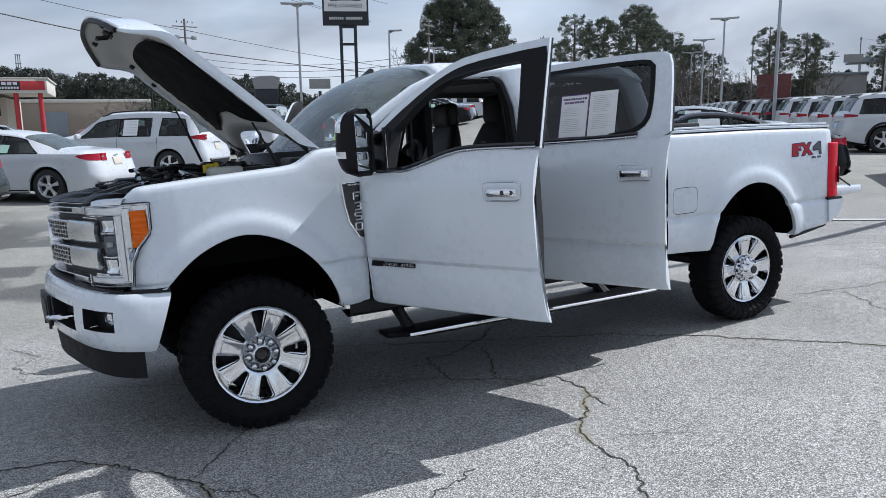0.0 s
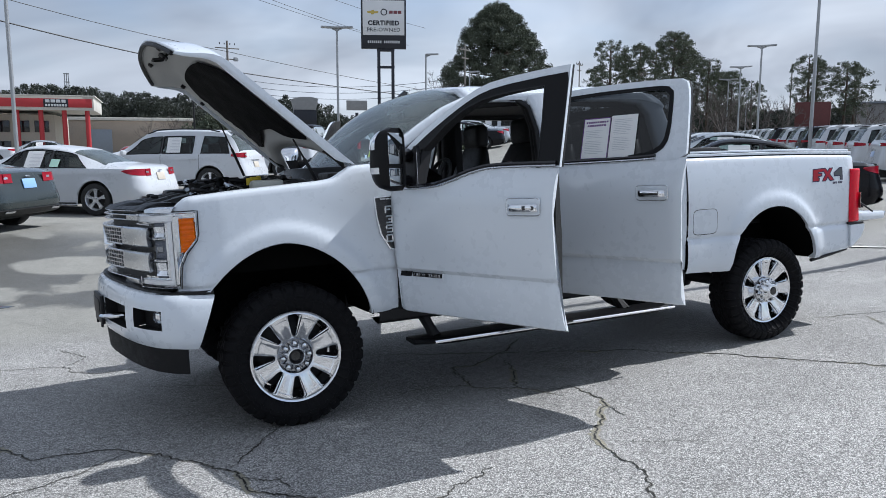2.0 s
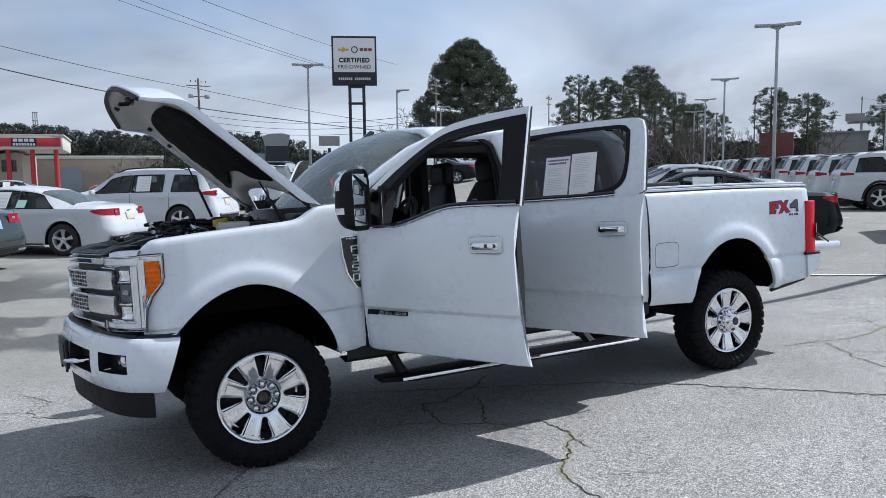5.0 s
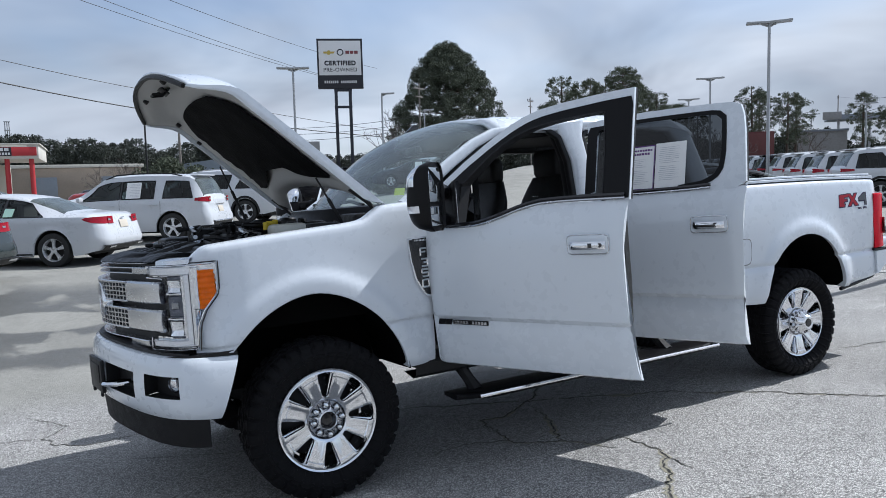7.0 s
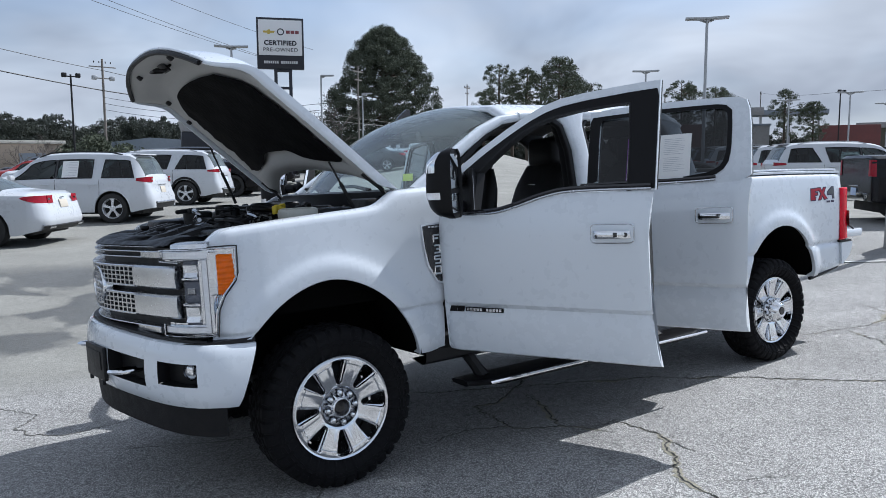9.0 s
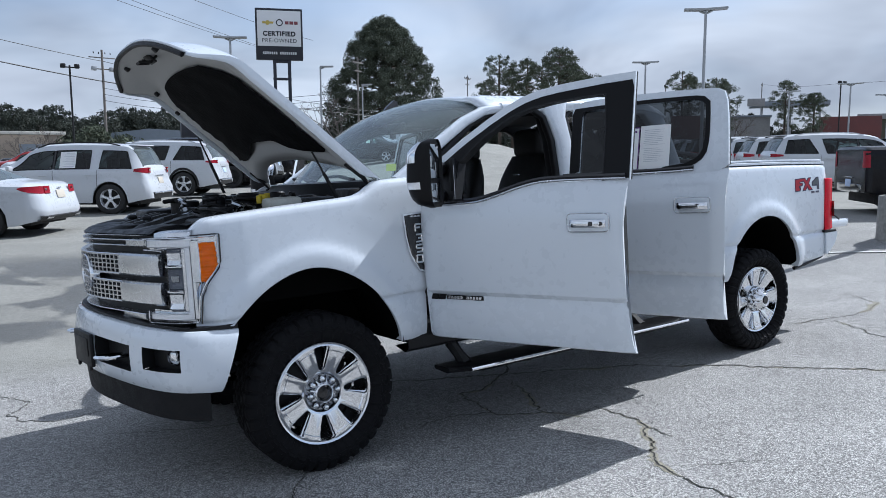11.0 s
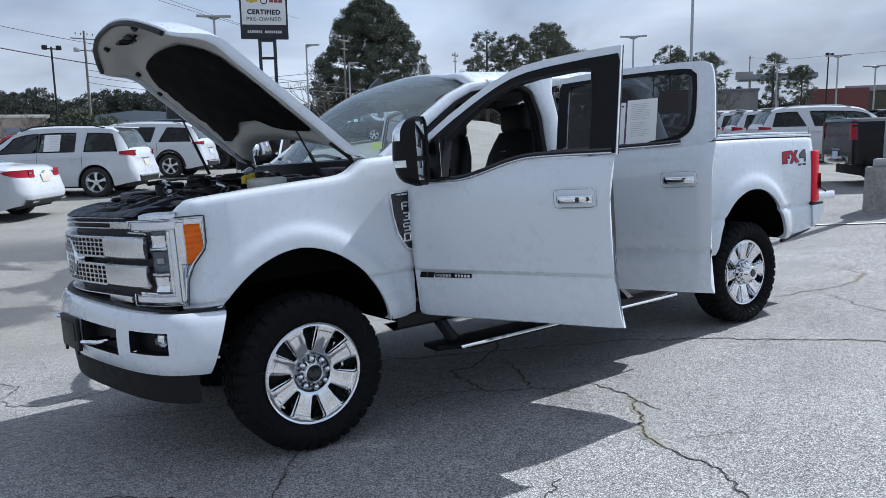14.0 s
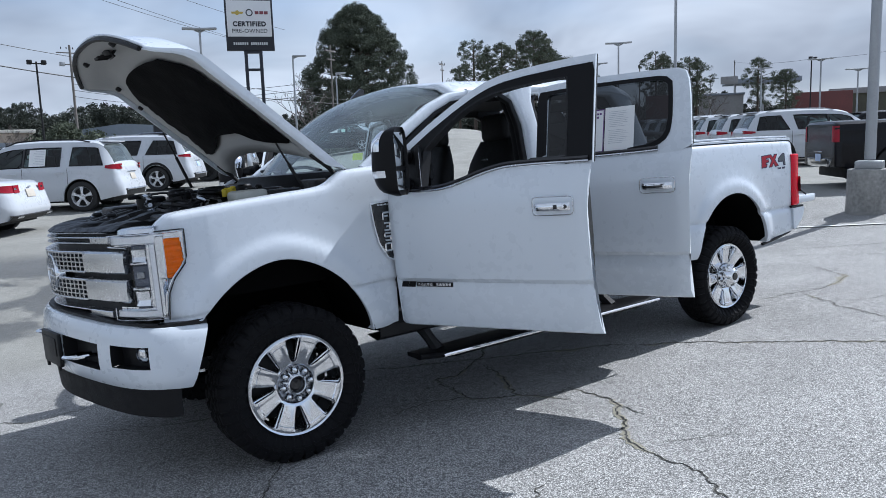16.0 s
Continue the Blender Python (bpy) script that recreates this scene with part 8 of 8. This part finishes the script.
kb = building("sign_kiosk", 75.4, 52, -12, "dark kiosk with a flared grey roof")
part("wall", box(bmesh.new(), (0, 1, 1.2), (1.2, 1.5, 2.4), 0.02), M_SIGNDARK, kb)
part("sign_band", box(bmesh.new(), (0, 0.9, 2.95), (1.5, 1.7, 1.1), 0.02), M_SIGNDARK, kb)
part("roof", prism(bmesh.new(), [(-0.88, 4.2), (-0.4, 4.34), (0.4, 4.36), (0.88, 4.25), (0.72, 3.52), (-0.72, 3.52)], lambda a, b, d: (a, d, b), 1.8), M_GREYWALL, kb)
bb = building("billboard", 71.6, 120, -15, "dark billboard on posts", "billboard")
part("panel", box(bmesh.new(), (0, 0, 7.1), (3.2, 0.3, 1.5), 0.02), M_GREYWALL, bb)
part("post", tube(bmesh.new(), [(0, 0.3, 0), (0, 0.3, 6)], 0.25, 8), M_SIGNDARK, bb)
rw = building("red_wall_building", 39.5, 80, -52, "red-panelled building beyond the trees")
part("wall", box(bmesh.new(), (0, 3, 2.6), (3.0, 6, 5.2), 0.02), M_BRICKRED, rw)
rw2 = building("red_wall_building", 29.0, 100, -60, "long red-panelled building beyond the car park")
part("wall", box(bmesh.new(), (0, 4, 2.85), (6.4, 8, 5.7), 0.02), M_BRICKRED, rw2)
gw = building("grey_building", 35.4, 90, -55, "low grey building beyond the car park")
part("wall", box(bmesh.new(), (0, 4, 2.7), (4.6, 8, 5.4), 0.02), M_GREYWALL, gw)
part("roof", box(bmesh.new(), (0, 4, 5.5), (4.9, 8.4, 0.2), 0.02), M_ROOFG, gw)
ow = building("olive_building", 23.6, 112, -64, "long olive building with a pale grey roof edge")
part("wall", box(bmesh.new(), (0, 6, 2.9), (19, 10, 5.8), 0.02), mat("olive wall panels", (0.085, 0.085, 0.060), 0.85, 0, 0, 0.3, 0.5), ow)
part("roof", box(bmesh.new(), (0, 6, 6.15), (19.4, 10.6, 0.7), 0.02), M_GREYWALL, ow)
cn = building("canopy", 32.6, 112, -50, "long flat-roofed canopy on slim posts", "canopy")
part("roof", box(bmesh.new(), (0, 2, 8.1), (9.5, 5, 0.65), 0.02), M_ROOFG, cn)
part("end_panel", box(bmesh.new(), (-4.3, -0.55, 8.3), (2.2, 0.1, 1.0), 0.02), M_GREYWALL, cn)
for k in (-3.4, 0.2, 3.8):
    part("post", tube(bmesh.new(), [(k, 1, 0), (k, 1, 7.8)], 0.15, 8), M_GALV, cn)
tw = building("radio_mast", 91.2, 210, 0, "lattice radio mast beyond the woods", "mast")
bm = bmesh.new()
for a, b in ((-0.7, -0.7), (0.7, -0.7), (0, 0.8)):
    tube(bm, [(a, b, 0), (a * 0.6, b * 0.6, 18)], 0.12, 5)
for k in range(9):
    box(bm, (0, 0, 2 + 2 * k), (1.3, 1.2, 0.16))
part("lattice", bm, M_GALV, tw)

# ---- trees ----


def foliage_mat(name, col):
    m = mat(name, col, 0.85, 0, 0, 0.45, 1.3, spec=0.12)
    return m


M_PINE = foliage_mat("pine needles", (0.105, 0.120, 0.085))
M_DARKPINE = foliage_mat("dark evergreen", (0.095, 0.108, 0.080))
M_WOODS = foliage_mat("winter woods", (0.068, 0.076, 0.064))
M_BARK = mat("pine bark", (0.085, 0.065, 0.05), 0.95, 0, 0, 0.35, 4, 0.6, 12)
M_TWIG = mat("bare twigs", (0.11, 0.095, 0.085), 0.95, 0, 0, 0.3, 6)


def leaves(name, clumps, size, material, parent, rnd_, kind="stuff", flat=1.0):
    """A crown of many small leaf blades gathered in clumps of (centre, radius, count)."""
    g = np.random.RandomState(rnd_.randrange(1 << 30))
    cnt = np.array([c[2] for c in clumps])
    cen = np.repeat(np.array([tuple(c[0]) for c in clumps]), cnt, axis=0)
    rad = np.repeat(np.array([c[1] for c in clumps]), cnt)
    n_ = len(cen)
    d = g.normal(size=(n_, 3)) * (1, 1, 0.75)
    d /= np.linalg.norm(d, axis=1)[:, None]
    p = cen + d * (1, 1, flat) * (rad * g.random_sample(n_) ** 0.45)[:, None]
    a, b = g.normal(size=(n_, 3)), g.normal(size=(n_, 3))
    a /= np.linalg.norm(a, axis=1)[:, None]
    b = np.cross(a, b)
    b /= np.linalg.norm(b, axis=1)[:, None]
    sz = (size * g.uniform(0.5, 1.3, n_))[:, None]
    co = np.stack([p - a * sz, p + b * sz * 0.45, p + a * sz, p - b * sz * 0.45], axis=1).reshape(-1, 3)
    me = bpy.data.meshes.new(name)
    me.from_pydata(co, [], np.arange(4 * n_).reshape(-1, 4))
    me.materials.append(material)
    ob = new(name, me)
    ob.parent = parent
    ob["kind"] = kind
    return ob


def tree(style, seed, label):
    r = random.Random(seed)
    t = thing({"pine": "pine_tree", "evergreen": "evergreen_tree", "bare": "bare_tree", "bush": "bush"}[style], Matrix(), label, "tree" if style != "bush" else "bush", "trees")
    clumps = []
    bm = bmesh.new()
    if style == "pine":
        h = 12.0
        tube(bm, [(0, 0, 0), (0.15, 0.05, h * 0.4), (0.05, 0.1, h * 0.75), (0, 0, h)], [0.22, 0.17, 0.11, 0.03], 9)
        # bare lower trunk with a few dead limbs, then tiers of level limbs that carry flat tufts
        for k in range(6):
            z, a = h * r.uniform(0.25, 0.45), r.uniform(0, 6.28)
            tube(bm, [(0.1, 0.05, z), (0.9 * math.cos(a), 0.9 * math.sin(a), z + 0.15)], [0.03, 0.008], 4)
        dense = seed == 23
        for k in range(215 if dense else 130):
            q = r.random() ** 0.85
            z = h * (0.44 + 0.55 * q)
            # an egg-shaped crown with a rounded top
            reach = 2.3 * (math.sqrt(max(1 - ((q - 0.42) / 0.60) ** 2, 0.02)) if q > 0.42 else 0.55 + 0.45 * q / 0.42) * r.uniform(0.05, 1.06) ** 0.5
            a = r.uniform(0, 2 * math.pi)
            e = (reach * math.cos(a), reach * math.sin(a), z + reach * 0.10)
            if k % 4 == 0:
                tube(bm, [(0.05, 0.05, z - 0.3), (e[0] * 0.5, e[1] * 0.5, z), e], [0.04, 0.025, 0.010], 4)
            clumps.append((e, r.uniform(0.22, 0.50), 130))
    elif style == "evergreen":
        h = 12.5
        tube(bm, [(0, 0, 0), (0, 0, h * 0.5), (0, 0, h)], [0.35, 0.22, 0.04], 9)
        for k in range(950):
            q = r.random() ** 1.15
            z = 1.0 + (h - 1.3) * q
            reach = (4.75 * (1 - q ** 2.1) ** 0.75 + 0.25) * (1 - 0.45 * smooth(0.25, 0.0, q)) * (r.random() ** 0.5 if k % 3 else r.uniform(0.92, 1.08))
            a = r.uniform(0, 2 * math.pi)
            e = (reach * math.cos(a), reach * math.sin(a), z + 0.10 * reach - 0.1)
            if k % 5 == 0:
                tube(bm, [(0, 0, z - 0.4), (e[0] * 0.6, e[1] * 0.6, z - 0.1), e], [0.05, 0.03, 0.012], 4)
            clumps.append((e, r.uniform(0.30, 0.62), 260))
    elif style == "bush":
        for k in range(26):
            a, q = r.uniform(0, 2 * math.pi), r.random()
            clumps.append(((1.5 * q * math.cos(a), 1.5 * q * math.sin(a), r.uniform(0.4, 2.3 - 0.9 * q)), r.uniform(0.4, 0.7), 380))
        tube(bm, [(0, 0, 0), (0, 0, 1.2)], 0.08, 6)
    if style == "bare":
        def grow(p, d, ln, rad, depth):
            e = p + d * ln
            tube(bm, [p, p.lerp(e, 0.5) + Vector((r.uniform(-1, 1), r.uniform(-1, 1), 0)) * ln * 0.05, e], [rad, rad * 0.8, rad * 0.6], 4 if depth > 1 else 6, False)
            if depth < 5:
                for _ in range(3 if depth else 4):
                    nd = (d + Vector((r.gauss(0, 0.5), r.gauss(0, 0.5), r.gauss(0.12, 0.3)))).normalized()
                    grow(e if r.random() < 0.6 else p.lerp(e, r.uniform(0.5, 0.95)), nd, ln * r.uniform(0.55, 0.8), max(rad * 0.55, 0.012), depth + 1)
        grow(Vector((0, 0, 0)), Vector((0, 0, 1)), 2.4, 0.16, 0)
    part("trunk", bm, M_BARK if style != "bare" else M_TWIG, t, "", 60)
    if clumps:
        leaves("crown", clumps, {"pine": 0.065, "evergreen": 0.072, "bush": 0.08}[style], M_PINE if style in ("pine", "bush") else M_DARKPINE, t, r, flat=0.85)
    return t


pines = [tree("pine", 21, "tall pine with a ragged open crown"), tree("pine", 22, "tall pine with a ragged open crown"), tree("pine", 23, "tall pine with a ragged open crown")]
ever = tree("evergreen", 31, "broad dark evergreen tree")
bare = tree("bare", 41, "leafless winter tree with fine twigs")
bush = tree("bush", 51, "dark green evergreen garden bush")


def plant(src, az, d, s, first=False, turn=0.0):
    x, y = far(az, d)
    m = Matrix.Translation((x, y, 0.4)) @ Matrix.Rotation(turn, 4, "Z") @ Matrix.Scale(s, 4)
    if first:
        src.matrix_basis = m
        return src
    return copy_thing(src, m)


plant(ever, 61.2, 130, 1.97, True)
for k, (az, d, s) in enumerate(((53.0, 75, 0.92), (50.9, 76, 0.90), (48.6, 74, 0.95))):
    p_ = pines[k]
    x, y = far(az, d)
    p_.matrix_basis = Matrix.Translation((x, y, 0.4)) @ Matrix.Rotation(k * 1.3, 4, "Z") @ Matrix.Scale(s, 4)
rt = random.Random(77)
MORE = [(54.0, 80, 0.75), (51.9, 82, 0.88), (49.8, 80, 0.92), (47.6, 78, 0.85), (46.2, 80, 0.80), (44.7, 84, 0.72), (43.4, 90, 0.68), (39.9, 82, 0.82), (39.3, 86, 0.80), (37.6, 82, 0.76), (37.0, 84, 0.74), (33.0, 88, 0.76), (31.3, 88, 0.64), (45.6, 92, 0.78)]
for az, d, s in MORE:
    src = rt.choice(pines)
    x, y = far(az, d)
    o = copy_thing(src, Matrix.Translation((x, y, 0.4)) @ Matrix.Rotation(rt.uniform(0, 6.28), 4, "Z"))
    o.scale = (s, s, s)
first_b = True
for az, d, s in ((45.2, 72, 0.9), (47.0, 70, 0.9), (44.2, 75, 0.9), (42.4, 78, 0.85), (41.4, 76, 0.8), (36.0, 76, 0.75), (31.0, 80, 0.6), (48.2, 71, 0.8), (84.3, 70, 0.55), (85.0, 72, 0.5), (46.2, 74, 0.95), (43.2, 72, 0.8), (86.0, 74, 0.5), (65.2, 56, 0.9)):
    x, y = far(az, d)
    if first_b:
        bare.matrix_basis = Matrix.Translation((x, y, 0.4)); bare.scale = (s, s, s); first_b = False
    else:
        o = copy_thing(bare, Matrix.Translation((x, y, 0.4)) @ Matrix.Rotation(rt.uniform(0, 6.28), 4, "Z"))
        o.scale = (s, s, s)
first_b = True
for az, d, s in ((81.2, 60, 1.55), (82.2, 61, 1.15), (88.0, 55, 0.35), (91.0, 40, 0.3), (92.5, 38, 0.3), (85.6, 60, 0.4), (93.8, 30, 0.35), (65.8, 50, 0.8), (64.8, 52, 0.9)):
    x, y = far(az, d)
    if first_b:
        bush.matrix_basis = Matrix.Translation((x, y, 0.4)); bush.scale = (s, s, s); first_b = False
    else:
        o = copy_thing(bush, Matrix.Translation((x, y, 0.4)) @ Matrix.Rotation(rt.uniform(0, 6.28), 4, "Z"))
        o.scale = (s, s, s)


def woods(name, az0, az1, d, h, seed, label, skyline=((0, 1.0), (180, 1.0))):
    """A far belt of trees: overlapping round crowns of uneven height, built of leaf clumps."""
    r = random.Random(seed)
    clumps = []
    az = az0
    ph = seed * 3.7
    while az < az1:
        x, y = far(az, d * r.uniform(0.96, 1.05))
        hh = h * lerp(az, skyline) * (0.86 + 0.06 * math.sin(az * 0.5 + ph) + r.uniform(-0.05, 0.10))
        wd = r.uniform(1.5, 2.6)
        for z in np.arange(0.4, hh, 0.75):
            k = math.sqrt(max(1 - max(0, (z - (hh - 2 * wd)) / (2 * wd)) ** 2, 0.0))
            for _ in range(3):
                clumps.append(((x + r.uniform(-wd, wd) * k, y + r.uniform(-wd, wd) * k, z), 0.9 * (0.5 + 0.5 * k), 70))
        for z in np.arange(0.4, h * 0.74, 0.8):
            clumps.append(((x + r.uniform(-2, 2), y + 2.5 + r.uniform(-1, 1), z), 1.3, 150))
        az += math.degrees(wd * 0.42 / d)
    t = leaves(name, clumps, 0.20, M_WOODS, None, r)
    tagged(t, label, "woods", kind="stuff")


woods("far_woods", 74, 100, 150, 11.0, 5, "dark belt of evergreen woods on the horizon", ((76, 0.97), (79.3, 1.01), (81, 0.90), (82.3, 0.86), (83.6, 1.08), (100, 1.08)))
woods("far_woods", 35, 58, 125, 8.0, 6, "dark hedge of trees behind the car park")
woods("far_woods", 58, 74, 140, 7.6, 7, "low dark hedge of trees behind the car park")
woods("far_woods", 30, 35, 125, 6.8, 12, "low dark hedge of trees behind the car park")
woods("far_woods", 5, 30, 130, 5.4, 8, "low dark woods behind the car park")
woods("far_woods", 100, 125, 160, 9, 9, "dark belt of evergreen woods on the horizon")
